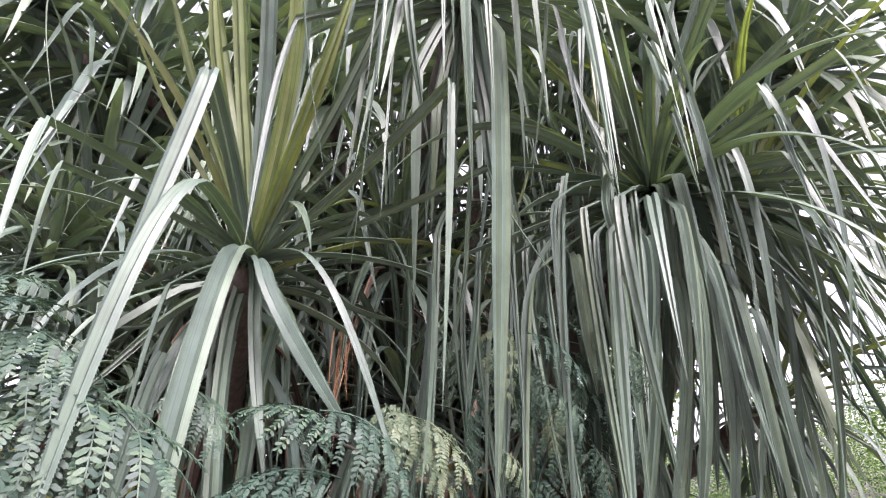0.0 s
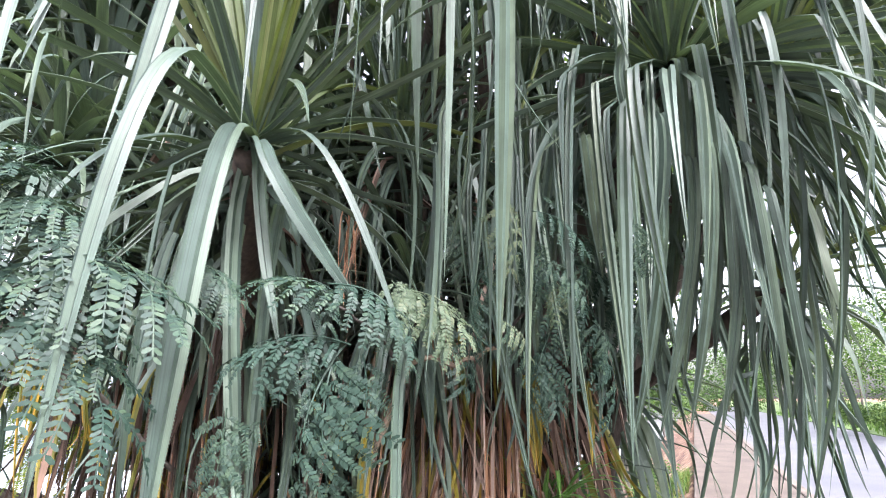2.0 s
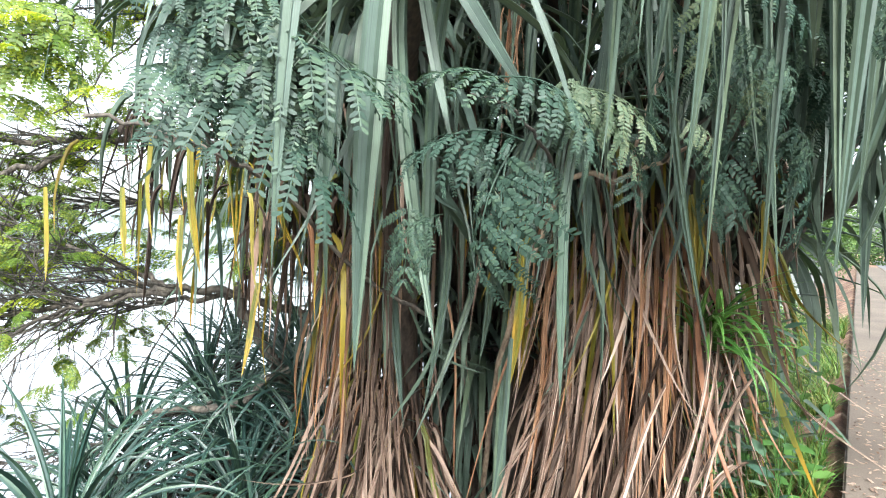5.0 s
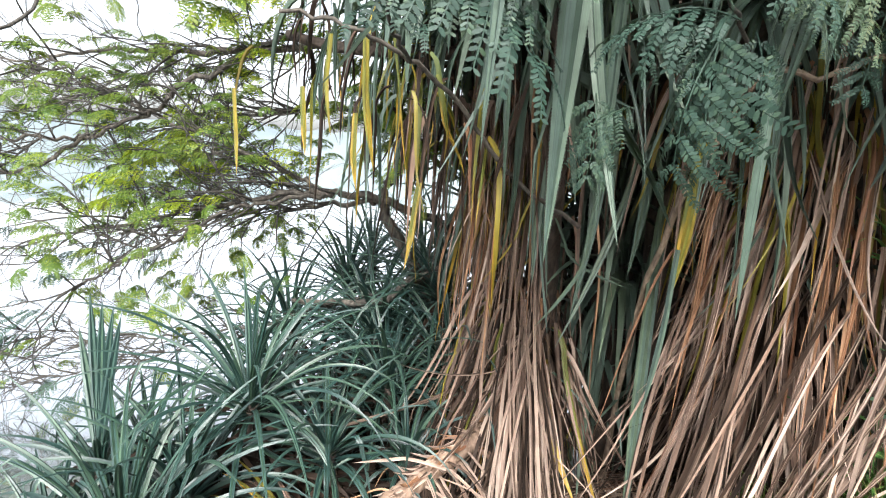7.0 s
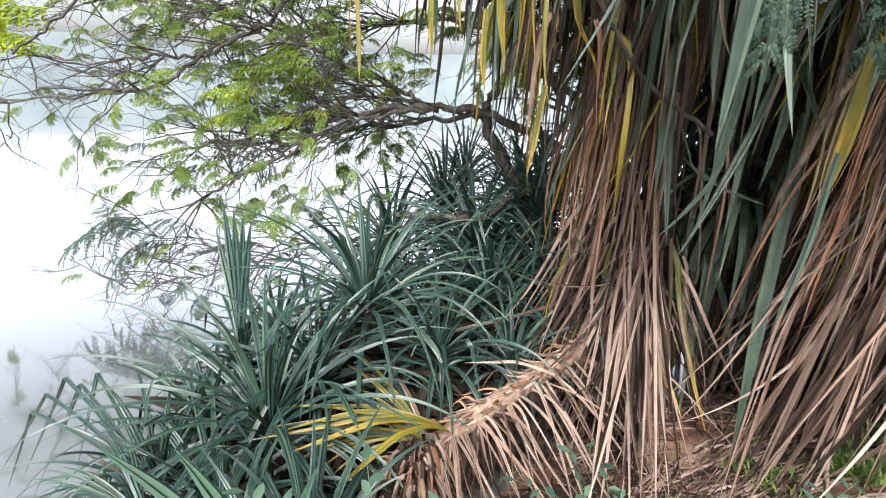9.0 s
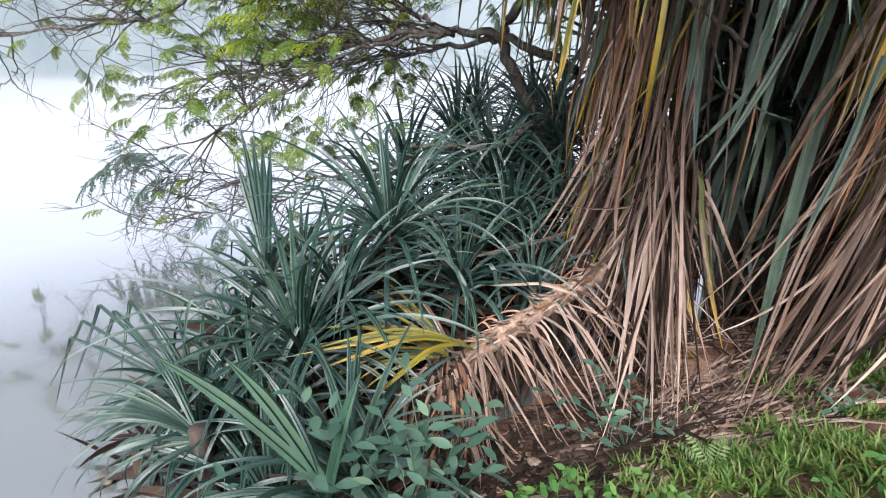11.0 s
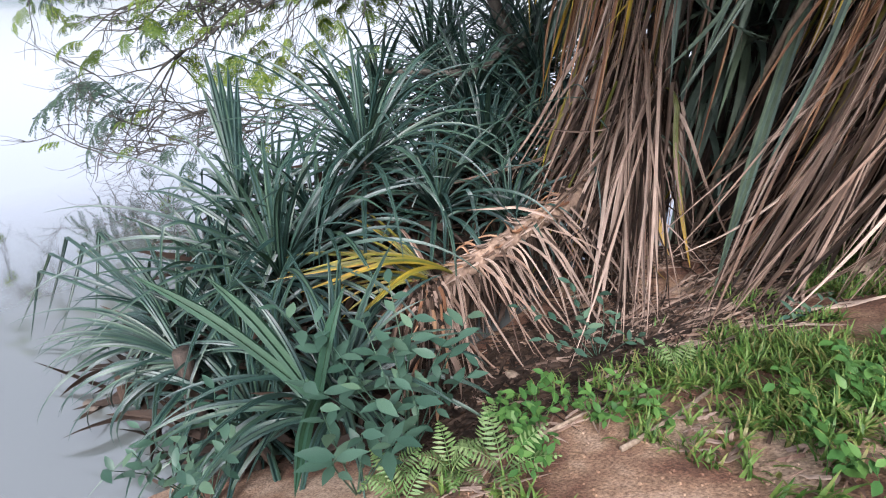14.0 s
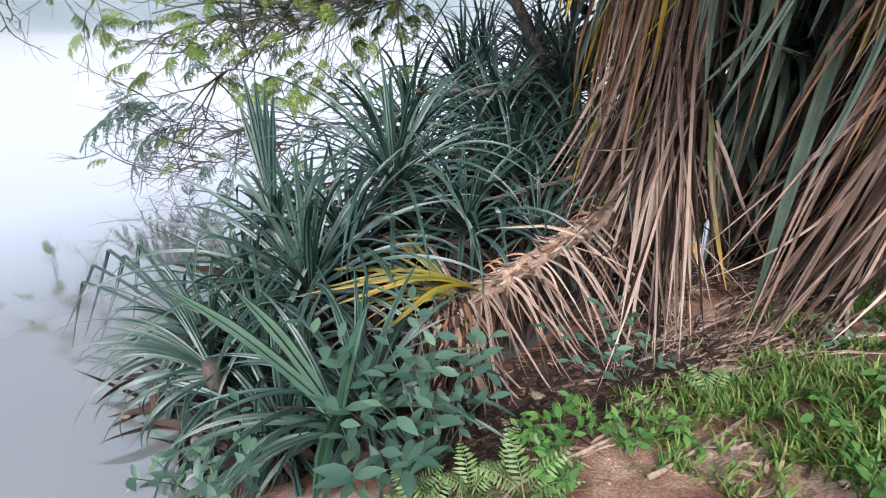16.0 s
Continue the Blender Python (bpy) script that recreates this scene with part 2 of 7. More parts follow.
rng = random.Random(7)
U = rng.uniform


def arc(az, el, length, droop, kink=None, fall=82, seg=18, wobble=0.0):
    """Centre line of a long leaf from the origin: rises at el, sinks by droop degrees along it, and past a kink hangs at fall degrees."""
    p = [V(0, 0, 0)]
    step = length / seg
    for i in range(seg):
        u = (i + 0.5) / seg
        e = el - droop * u ** 1.5
        if kink is not None and u > kink:
            k = min(1.0, (u - kink) * seg / 1.6)
            e = e * (1 - k) - fall * k
        e = max(e, -89)
        a = az + wobble * math.sin(u * 4)
        d = V(math.cos(radians(a)) * math.cos(radians(e)), math.sin(radians(a)) * math.cos(radians(e)), math.sin(radians(e)))
        p.append(p[-1] + d * step)
    return p


def blade_geometry(pts, width, keel=0.26, teeth=0.0, twist=0.0, taper=0.5, curl=0.0, base=0.85, side0=None):
    """Verts, faces and uvs of one M-folded, pointed leaf along a centre line."""
    p = np.asarray(pts, dtype=float)
    n = len(p)
    step = np.linalg.norm(np.diff(p, axis=0), axis=1)
    cum = np.concatenate(([0.0], np.cumsum(step)))
    total = cum[-1]
    tan = np.vstack((p[1] - p[0], p[2:] - p[:-2], p[-1] - p[-2]))
    tan /= np.linalg.norm(tan, axis=1)[:, None] + 1e-9
    tans = [Vector(t) for t in tan]
    sd = tans[0].cross(Vector((0, 0, 1))) if side0 is None else Vector(side0)
    if sd.length < 0.12:
        sd = Vector((1, 0, 0))
    sides = []
    for t in tans:
        sd = (sd - t * sd.dot(t)).normalized()
        sides.append(sd)
    side = np.array(sides)
    u = cum / total
    ang = np.radians(twist) * u
    nor = np.cross(side, tan)
    side = side * np.cos(ang)[:, None] + nor * np.sin(ang)[:, None]
    nor = np.cross(side, tan)
    w = width * np.minimum(1.0, base + u * 2) * np.minimum(1.0, (1 - u) / taper).clip(0) ** 0.85 + 0.0008
    across = np.array((-0.5, -0.26, 0.0, 0.26, 0.5))
    height = np.array((-0.1 - curl, 0.45 + curl * 0.2, -0.5, 0.45 + curl * 0.2, -0.1 - curl))
    v = p[:, None] + side[:, None] * (across * (1 - 0.4 * curl))[None, :, None] * w[:, None, None] + nor[:, None] * (height * keel)[None, :, None] * w[:, None, None]
    uv = np.empty((n, 5, 2))
    uv[:, :, 0], uv[:, :, 1] = across + 0.5, u[:, None]
    faces = [(k + j, k + j + 1, k + j + 6, k + j + 5) for k in range(0, (n - 1) * 5, 5) for j in range(4)]
    verts, uvs = list(v.reshape(-1, 3)), [tuple(c) for c in uv.reshape(-1, 2)]
    if teeth:
        for d in np.arange(teeth * 2, total * 0.96, teeth):
            i = min(n - 2, int(np.searchsorted(cum, d)) - 1)
            g = (d - cum[i]) / (cum[i + 1] - cum[i] + 1e-9)
            for col, sgn in ((0, -1), (4, 1)):
                e = v[i, col] * (1 - g) + v[i + 1, col] * g
                k = len(verts)
                verts += [e - tan[i] * teeth * 0.28, e + tan[i] * teeth * 0.12, e + side[i] * sgn * teeth * 0.42 + tan[i] * teeth * 0.3]
                uvs += [(0.5, d / total)] * 3
                faces.append((k, k + 1, k + 2))
    return verts, faces, uvs


def blade(name, pts, width, mat, parent, label="", **kw):
    v, f, uv = blade_geometry(pts, width, **kw)
    me = mesh_of(name, v, f, mat, uv)
    rows = len(pts) * 5
    ends = np.empty(len(me.edges) * 2, dtype=np.int32)
    me.edges.foreach_get("vertices", ends)
    lo, hi = ends.reshape(-1, 2).min(axis=1), ends.reshape(-1, 2).max(axis=1)
    crease = me.attributes.new("sharp_edge", "BOOLEAN", "EDGE")
    crease.data.foreach_set("value", (hi - lo == 5) & (hi < rows) & np.isin(lo % 5, (1, 2, 3)))
    return part(name, me, parent, label)


class Heap:
    """Gathers many small pieces into one mesh."""

    def __init__(self):
        self.v, self.f, self.uv = [], [], []

    def add(self, v, f, uv=None):
        k = len(self.v)
        self.v += list(v)
        self.f += [tuple(i + k for i in q) for q in f]
        self.uv += list(uv) if uv is not None else [(0, 0)] * len(v)

    def mesh(self, name, mat, smooth=True):
        return mesh_of(name, self.v, self.f, mat, self.uv, smooth)


def tube_geometry(pts, radii, sides=7, rough=0.0):
    verts, faces = [], []
    pts = [np.asarray(q, dtype=float) for q in pts]
    n = len(pts)
    ref = V(0.3, 0.2, 0.9)
    for i, q in enumerate(pts):
        tan = unit(pts[min(i + 1, n - 1)] - pts[max(i - 1, 0)])
        a = np.cross(tan, ref)
        if np.linalg.norm(a) < 0.1:
            a = np.cross(tan, V(1, 0, 0))
        a = unit(a)
        b = np.cross(tan, a)
        for j in range(sides):
            th = 2 * math.pi * j / sides
            r = radii[i] * (1 + rough * U(-1, 1))
            verts.append(q + a * math.cos(th) * r + b * math.sin(th) * r)
        if i:
            k = (i - 1) * sides
            for j in range(sides):
                j2 = (j + 1) % sides
                faces.append((k + j, k + j2, k + sides + j2, k + sides + j))
    faces.append(tuple(range(sides - 1, -1, -1)))
    faces.append(tuple(range((n - 1) * sides, n * sides)))
    return verts, faces


def spline(ctrl, per=6):
    """A smooth line through a few places."""
    c = [V(*q) for q in ctrl]
    c = [c[0] * 2 - c[1]] + c + [c[-1] * 2 - c[-2]]
    out = []
    for i in range(1, len(c) - 2):
        p0, p1, p2, p3 = c[i - 1:i + 3]
        for k in range(per):
            u = k / per
            out.append(0.5 * (2 * p1 + (p2 - p0) * u + (2 * p0 - 5 * p1 + 4 * p2 - p3) * u * u + (3 * p1 - p0 - 3 * p2 + p3) * u ** 3))
    out.append(c[-2])
    return out


# ---------------------------------------------------------------- the ground
# s: metres from the pavement's lake-side edge towards the lake; a: metres along the pavement
ALONG, ACROSS, EDGE_X = V(0.39, 0.921, 0), V(-0.921, 0.39, 0), -0.17
WATER_Z = -1.6


def to_world(a, s, z=0.0):
    return V(EDGE_X, 0, 0) + ALONG * a + ACROSS * s + V(0, 0, z)


def to_bank(x, y):
    d = V(x - EDGE_X, y, 0)
    return float(d @ ALONG), float(d @ ACROSS)


def ground_z(x, y, rough=True):
    a, s = to_bank(x, y)
    if s > 1.0:
        k = min(1.0, (s - 1.0) / 1.3)
        s -= 0.4 * math.exp(-((a - 3.2) / 1.5) ** 2) * k * k * (3 - 2 * k)
    if s <= 0:
        z = -0.14
    else:
        z = -0.06 - 0.74 * s + 0.03 * s * s
        if s > 3.2:
            z = -2.12 - 0.05 * (s - 3.2)
    if rough and -0.1 < s < 6:
        z += 0.10 * (noise.noise(Vector((x * 0.9, y * 0.9, 0.3)))) * min(1, max(0, s)) + 0.025 * noise.noise(Vector((x * 5, y * 5, 1.3)))
    return max(z, -6)


def sheet(name, a_vals, s_vals, zfun, mat):
    verts = []
    for a in a_vals:
        for s in s_vals:
            q = to_world(a, s)
            verts.append((q[0], q[1], zfun(q[0], q[1])))
    w = len(s_vals)
    faces = [(i * w + j + 1, i * w + j, (i + 1) * w + j, (i + 1) * w + j + 1) for i in range(len(a_vals) - 1) for j in range(w - 1)]
    return new(name, mesh_of(name, verts, faces, mat))


def steps(*runs):
    out = []
    for lo, hi, d in runs:
        k = max(1, round((hi - lo) / d))
        out += [lo + (hi - lo) * i / k for i in range(k)]
    return out + [runs[-1][1]]


ground = sheet("ground", steps((-2500, -30, 400), (-30, -4, 3), (-4, 8, 0.09), (8, 40, 2), (40, 2500, 350)),
               steps((-2500, -40, 400), (-40, -0.2, 4), (-0.2, 3.3, 0.08), (3.3, 12, 1.2), (12, 60, 12)), ground_z, SOIL)
tagged(ground, "reddish bare soil bank sloping down to the lake", "ground", kind="structure")
water = sheet("water", steps((-2500, -40, 400), (-40, 60, 10), (60, 2500, 350)), steps((1.2, 41.2, 8), (41.2, 2500, 300)), lambda x, y: WATER_Z, WATER)
tagged(water, "still pale lake water mirroring a white sky", "water", kind="structure")


def slab(name, a0, a1, s0, s1, z0, z1, mat, bevel=0.012):
    bm = bmesh.new()
    vs = []
    for z in (z0, z1):
        for a, s in ((a0, s0), (a1, s0), (a1, s1), (a0, s1)):
            vs.append(bm.verts.new(to_world(a, s, z)))
    for f in ((3, 2, 1, 0), (4, 5, 6, 7), (0, 1, 5, 4), (1, 2, 6, 5), (2, 3, 7, 6), (3, 0, 4, 7)):
        bm.faces.new([vs[i] for i in f])
    bmesh.ops.recalc_face_normals(bm, faces=bm.faces)
    if bevel:
        bmesh.ops.bevel(bm, geom=list(bm.edges), offset=bevel, segments=2, affect="EDGES")
    me = bpy.data.meshes.new(name)
    bm.to_mesh(me)
    bm.free()
    me.materials.append(mat)
    return new(name, me)


pavement = tagged(slab("pavement", -8, 60, -1.55, 0.0, -0.16, 0.0, PAVING), "sandy brown concrete footpath beside the road", "pavement", kind="structure")
kerb = tagged(slab("kerb", -8, 60, -1.70, -1.555, -0.3, 0.015, KERB), "worn concrete kerb along the footpath", "kerb", kind="structure")
road = tagged(slab("road", -60, 120, -7.2, -1.705, -0.4, -0.10, ROAD, 0), "pale grey sunlit asphalt road", "road", kind="structure")
verge = tagged(slab("verge", -60, 300, -80, -7.205, -0.4, -0.06, VERGE, 0), "grassy verge on the far side of the road", "verge", kind="structure")


def hill():
    verts, faces = [], []
    n = 120
    for i in range(n + 1):
        th = radians(100 + 150 * i / n)
        r = 78
        h = 4.3 + 1.3 * noise.noise(Vector((i * 0.11, 0, 0))) + 1.0 * noise.noise(Vector((i * 0.9, 3, 0)))
        for k, (dr, z) in enumerate(((0, WATER_Z - 1), (1.5, h * 0.45), (4, h * 0.8), (8, h), (40, h * 1.1))):
            verts.append(((r + dr) * math.cos(th), (r + dr) * math.sin(th), z))
        if i:
            for k in range(4):
                a = (i - 1) * 5 + k
                faces.append((a, a + 1, a + 6, a + 5))
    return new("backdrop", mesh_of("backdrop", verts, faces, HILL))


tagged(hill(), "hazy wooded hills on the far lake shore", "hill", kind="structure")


# ---------------------------------------------------------------- pandanus
def crown_leaf(heart, az, e, ln, droop, kink, tilt, seg, root):
    """A leaf of a tilted crown: it leaves the heart with the crown's tilt, and gravity bends it straight down."""
    d = V(math.cos(radians(az)) * math.cos(radians(e)), math.sin(radians(az)) * math.cos(radians(e)), math.sin(radians(e)))
    d = V(*(Euler((radians(tilt[0]), radians(tilt[1]), 0)).to_matrix() @ Vector(d)))
    e2, az2 = math.degrees(math.asin(max(-1, min(1, d[2])))), math.degrees(math.atan2(d[1], d[0]))
    pts = arc(az2, e2, ln, droop, kink, fall=U(70, 87), seg=seg, wobble=U(-4, 4))
    out = V(math.cos(radians(az2)), math.sin(radians(az2)), 0)
    return [q + heart + out * root[0] + V(0, 0, root[1]) for q in pts], np.cross(out, V(0, 0, 1))


def rosette(parent, heart, count, length, width, mat, tilt=(0, 0), el=(88, -15), kinks=0.0, droop=(40, 95), teeth=0.0, seg=16, keep=None, sector=None, power=0.8):
    """Leaves in a spiral round a growing point: upright inside, arching outside."""
    for i in range(count):
        u = (i + 0.5) / count
        az = i * 137.5 + U(-9, 9)
        if sector:
            az = U(*sector)
        e = el[0] + (el[1] - el[0]) * u ** power + U(-6, 6)
        ln = length * (0.75 + 0.35 * math.sin(math.pi * min(1, u * 0.85 + 0.1))) * U(0.85, 1.12)
        k = U(0.3, 0.7) if rng.random() < kinks and e < 75 else None
        dr = droop[0] + (droop[1] - droop[0]) * u + U(-12, 12)
        pts, sd = crown_leaf(V(*heart), az, e, ln, dr, k, tilt, seg, (0.03, -0.12 * u))
        if keep and not keep(pts):
            continue
        blade("leaf", pts, width * U(0.8, 1.1), mat if not isinstance(mat, list) else (mat[0] if e < 25 else rng.choice(mat)), parent, teeth=teeth, twist=U(-25, 25), side0=sd)


def dense_crown(parent, heart, count, length, width, mat, tilt, seg):
    """A crown far back in the shade, its leaves joined."""
    h = Heap()
    for i in range(count):
        u = (i + 0.5) / count
        pts, sd = crown_leaf(V(*heart), i * 137.5 + U(-9, 9), 88 - 125 * u ** 0.8 + U(-6, 6), length * U(0.8, 1.15), 35 + 65 * u + U(-12, 12), U(0.3, 0.7) if rng.random() < 0.3 else None, tilt, seg, (0.03, -0.12 * u))
        h.add(*blade_geometry(pts, width * U(0.8, 1.1), twist=U(-25, 25), side0=sd))
    tagged(part("leaves", h.mesh("leaves", mat), parent), kind="stuff")


def leaf_over(parent, root, bend, tip, width, mat, flow=0.3, lift=0.06, teeth=0.0, twist=0.0):
    """One leaf from its root over a bend to its tip."""
    a, b, c = V(*root), V(*bend), V(*tip)
    c = c + (c - b) * 0.06
    la, lb = np.linalg.norm(b - a), np.linalg.norm(c - b)
    m1 = (a + b) / 2 + V(0, 0, lift)
    na, nb = max(4, int(10 * la / (la + lb) * 2)), max(8, int(10 * lb / (la + lb) * 2))
    pts = [a * (1 - u) ** 2 + 2 * m1 * u * (1 - u) + b * u * u for u in (i / na for i in range(na))]
    m2 = b + unit(b - m1) * lb * 0.3 * flow + V(0, 0, -lb * 0.3 * (1 - min(flow, 1)))
    pts += [b * (1 - u) ** 2 + 2 * m2 * u * (1 - u) + c * u * u for u in (i / nb for i in range(nb + 1))]
    run = c - a
    run[2] = 0
    sd = np.cross(unit(run), V(0, 0, 1)) if np.linalg.norm(run) > 0.08 else V(1, 0, 0)
    blade("leaf", pts, width, mat, parent, teeth=teeth, twist=twist + U(-12, 12), side0=sd, taper=0.36)


def stem(parent, ctrl, r0, r1, mat=SHADE_STEM, name="trunk", label="", per=10):
    pts = spline(ctrl, per)
    n = len(pts)
    rad = [(r0 + (r1 - r0) * i / (n - 1)) * (1 + 0.10 * (i % 2)) for i in range(n)]
    v, f = tube_geometry(pts, rad, 12, 0.05)
    return part(name, mesh_of(name, v, f, mat), parent, label)


def hang(q, a, ln, out, flare, seg, start=30.0, lo=-9.0):
    """A limp leaf's line: it leaves its stem at start degrees, falls over and hangs; on the bank it lies."""
    p = [q]
    e = start
    slack = U(0.4, 0.75)
    o = min(1.7, abs(rng.gauss(0, 1))) * out
    turn = max(-60, min(60, rng.gauss(0, 35)))
    crack = rng.randrange(3, seg) if rng.random() < 0.35 else None
    shift = rng.gauss(0, 22)
    wave, phase = U(2, 9), U(0, 6)
    for k in range(seg):
        u = (k + 0.5) / seg
        want = -89 + o + flare * 45 * u * u + wave * math.sin(u * 6 + phase)
        if crack is not None and k >= crack:
            want += shift
        e = e + (want - e) * slack
        aa = a + turn * u + 14 * math.sin(u * 5 + phase)
        d = V(math.cos(radians(aa)) * math.cos(radians(e)), math.sin(radians(aa)) * math.cos(radians(e)), math.sin(radians(e)))
        nx = p[-1] + d * ln / seg
        floor = max(ground_z(nx[0], nx[1]) + 0.02, lo)
        if nx[2] < floor:
            nx[2] = floor
            if np.linalg.norm(nx - p[-1]) < 0.45 * ln / seg:
                break
        p.append(nx)
    return p


def in_hollow(p):
    """Whether a line hangs into the dark hollow between the two skirts of dead leaves; the hollow widens inwards."""
    hits = 0
    for q in p:
        if 2.7 < q[1] < 4.35 and -0.85 < q[2] < 1.15:
            x = -0.53 + (q[0] + 0.53) * 3.85 / (q[1] + 0.35)
            lo = np.interp(q[2], (-0.85, -0.5, 0.0, 0.4, 0.9, 1.15), (-0.80, -0.92, -1.18, -1.32, -1.32, -1.0))
            hi = np.interp(q[2], (-0.85, -0.2, 0.5, 1.0), (-0.76, -0.74, -0.66, -0.62))
            hits += lo < x < hi
    return hits >= 2


def skirt(parent, axis, count, radius, length, mats, out=10, width=0.045, seg=13, flare=0.2, az=(0, 360), start=(-20, 50), name="dead_leaf", lo=-9.0, bulge=0.35, ragged=0.0):
    """Limp leaves that hang down round a stem, from all along the axis line; past 185 they join one heap."""
    line = spline(axis, 10)
    piles = {}
    for i in range(count):
        q = line[int(rng.random() * (len(line) - 1))] + V(0, 0, U(-ragged, ragged))
        a = U(*az)
        d = V(math.cos(radians(a)), math.sin(radians(a)), 0)
        r = U(bulge, 1.0)
        p = hang(q + d * radius * r, a, length * U(0.5, 1.15), out, flare, seg, U(*start), lo)
        if len(p) < 4 or in_hollow(p) and rng.random() < 0.95:
            continue
        mt = rng.choices([m for m, _ in mats], [w for _, w in mats])[0]
        # inner leaves turn near-black: the shade inside the skirt put into colour
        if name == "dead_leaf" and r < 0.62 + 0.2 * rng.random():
            mt = BLADE_SHADE
        kw = dict(keel=U(0.25, 0.7), twist=U(-160, 160), curl=U(0.1, 1.0), taper=U(0.4, 0.9), side0=np.cross(d, V(0, 0, 1)))
        w = width * U(0.5, 1.15)
        if i < 185:
            blade(name, p, w, mt, parent, **kw)
        else:
            piles.setdefault(mt, Heap()).add(*blade_geometry(p, w, **kw))
    for mt, h in piles.items():
        tagged(part("dead_leaves", h.mesh("dead_leaves", mt), parent), kind="stuff")


DRY = [(BLADE_DRY, 7), (BLADE_RUST, 3), (BLADE_YELLOW, 0.9)]
HEART_A, HEART_B, HEART_D = V(-0.78, 1.92, 2.44), V(1.15, 2.45, 3.10), V(0.09, 1.7, 3.75)

tree_a = thing("pandanus_tree", "screw pine with arching spiny leaves and a dry leaf skirt", "pandanus")
stem(tree_a, [(-1.35, 3.8, -1.9), (-1.4, 3.75, 0.2), (-1.2, 3.0, 1.6), tuple(HEART_A - V(0, 0.02, 0.05))], 0.13, 0.06)
rosette(tree_a, HEART_A, 30, 1.25, 0.07, [BLADE, BLADE_HEART, BLADE_HEART], tilt=(22, 0), kinks=0.15, teeth=0.009, seg=20, keep=lambda p: p[-1][1] > 1.95)
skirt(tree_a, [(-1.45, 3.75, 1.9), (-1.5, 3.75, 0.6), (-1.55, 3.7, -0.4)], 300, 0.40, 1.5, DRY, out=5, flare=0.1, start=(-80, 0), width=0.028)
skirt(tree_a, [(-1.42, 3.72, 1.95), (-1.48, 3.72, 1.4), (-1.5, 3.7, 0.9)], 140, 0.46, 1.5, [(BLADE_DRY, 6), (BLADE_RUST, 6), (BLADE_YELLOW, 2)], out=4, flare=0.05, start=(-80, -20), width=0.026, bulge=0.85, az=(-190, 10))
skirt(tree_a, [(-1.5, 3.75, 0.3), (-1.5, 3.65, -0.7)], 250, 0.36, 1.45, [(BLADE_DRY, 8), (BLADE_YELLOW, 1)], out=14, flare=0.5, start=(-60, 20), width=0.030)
skirt(tree_a, [tuple(HEART_A - V(0.05, -0.12, 0.05)), (-1.0, 2.5, 2.0), (-1.2, 3.0, 1.6)], 22, 0.15, 1.2, [(BLADE, 3), (BLADE_SHADE, 2)], out=20, width=0.06, name="leaf")

skirt(tree_a, [(-1.35, 3.45, 0.0), (-1.25, 3.3, -0.8)], 90, 0.15, 1.3, [(BLADE_DRY, 1)], out=22, flare=0.4, start=(-40, 30), width=0.03, az=(-130, -40))
skirt(tree_a, [(-1.5, 3.7, 0.3), (-1.4, 3.55, -0.4)], 85, 0.42, 1.75, [(BLADE_DRY, 8), (BLADE_YELLOW, 1)], out=18, flare=0.25, start=(-60, 10), width=0.032, az=(-150, -65))
tree_b = thing("pandanus_tree", "tall screw pine drooping long grey-green leaves over the footpath", "pandanus")
stem(tree_b, [(0.15, 4.1, -1.5), (0.15, 4.05, 0.4), (0.6, 3.3, 2.0), tuple(HEART_B - V(0, 0, 0.05))], 0.14, 0.07)
rosette(tree_b, HEART_B, 66, 1.6, 0.065, [BLADE, BLADE, BLADE_HEART], tilt=(16, 10), kinks=0.45, seg=18, el=(86, -35))
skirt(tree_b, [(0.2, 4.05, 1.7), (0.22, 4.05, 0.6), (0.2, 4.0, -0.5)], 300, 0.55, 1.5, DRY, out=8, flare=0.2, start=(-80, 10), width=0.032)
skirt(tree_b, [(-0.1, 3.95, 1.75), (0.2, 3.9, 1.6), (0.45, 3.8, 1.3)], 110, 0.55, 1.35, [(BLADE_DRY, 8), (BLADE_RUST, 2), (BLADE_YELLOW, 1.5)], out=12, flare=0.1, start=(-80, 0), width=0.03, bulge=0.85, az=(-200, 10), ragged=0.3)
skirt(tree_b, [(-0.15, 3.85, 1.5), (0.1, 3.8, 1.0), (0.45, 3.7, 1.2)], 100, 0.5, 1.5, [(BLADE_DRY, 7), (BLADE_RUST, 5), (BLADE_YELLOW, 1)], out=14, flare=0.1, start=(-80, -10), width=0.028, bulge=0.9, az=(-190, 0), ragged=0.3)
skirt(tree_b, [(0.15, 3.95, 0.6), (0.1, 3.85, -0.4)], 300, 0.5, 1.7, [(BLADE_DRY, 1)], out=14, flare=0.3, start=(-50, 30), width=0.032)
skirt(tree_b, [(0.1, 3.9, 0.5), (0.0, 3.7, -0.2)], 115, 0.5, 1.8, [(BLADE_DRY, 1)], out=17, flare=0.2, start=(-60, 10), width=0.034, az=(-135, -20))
skirt(tree_b, [tuple(HEART_B - V(0, 0, 0.1)), (0.9, 2.8, 2.6), (0.65, 3.2, 2.1)], 28, 0.3, 1.5, [(BLADE, 1)], out=8, width=0.048, flare=0.1, name="leaf")

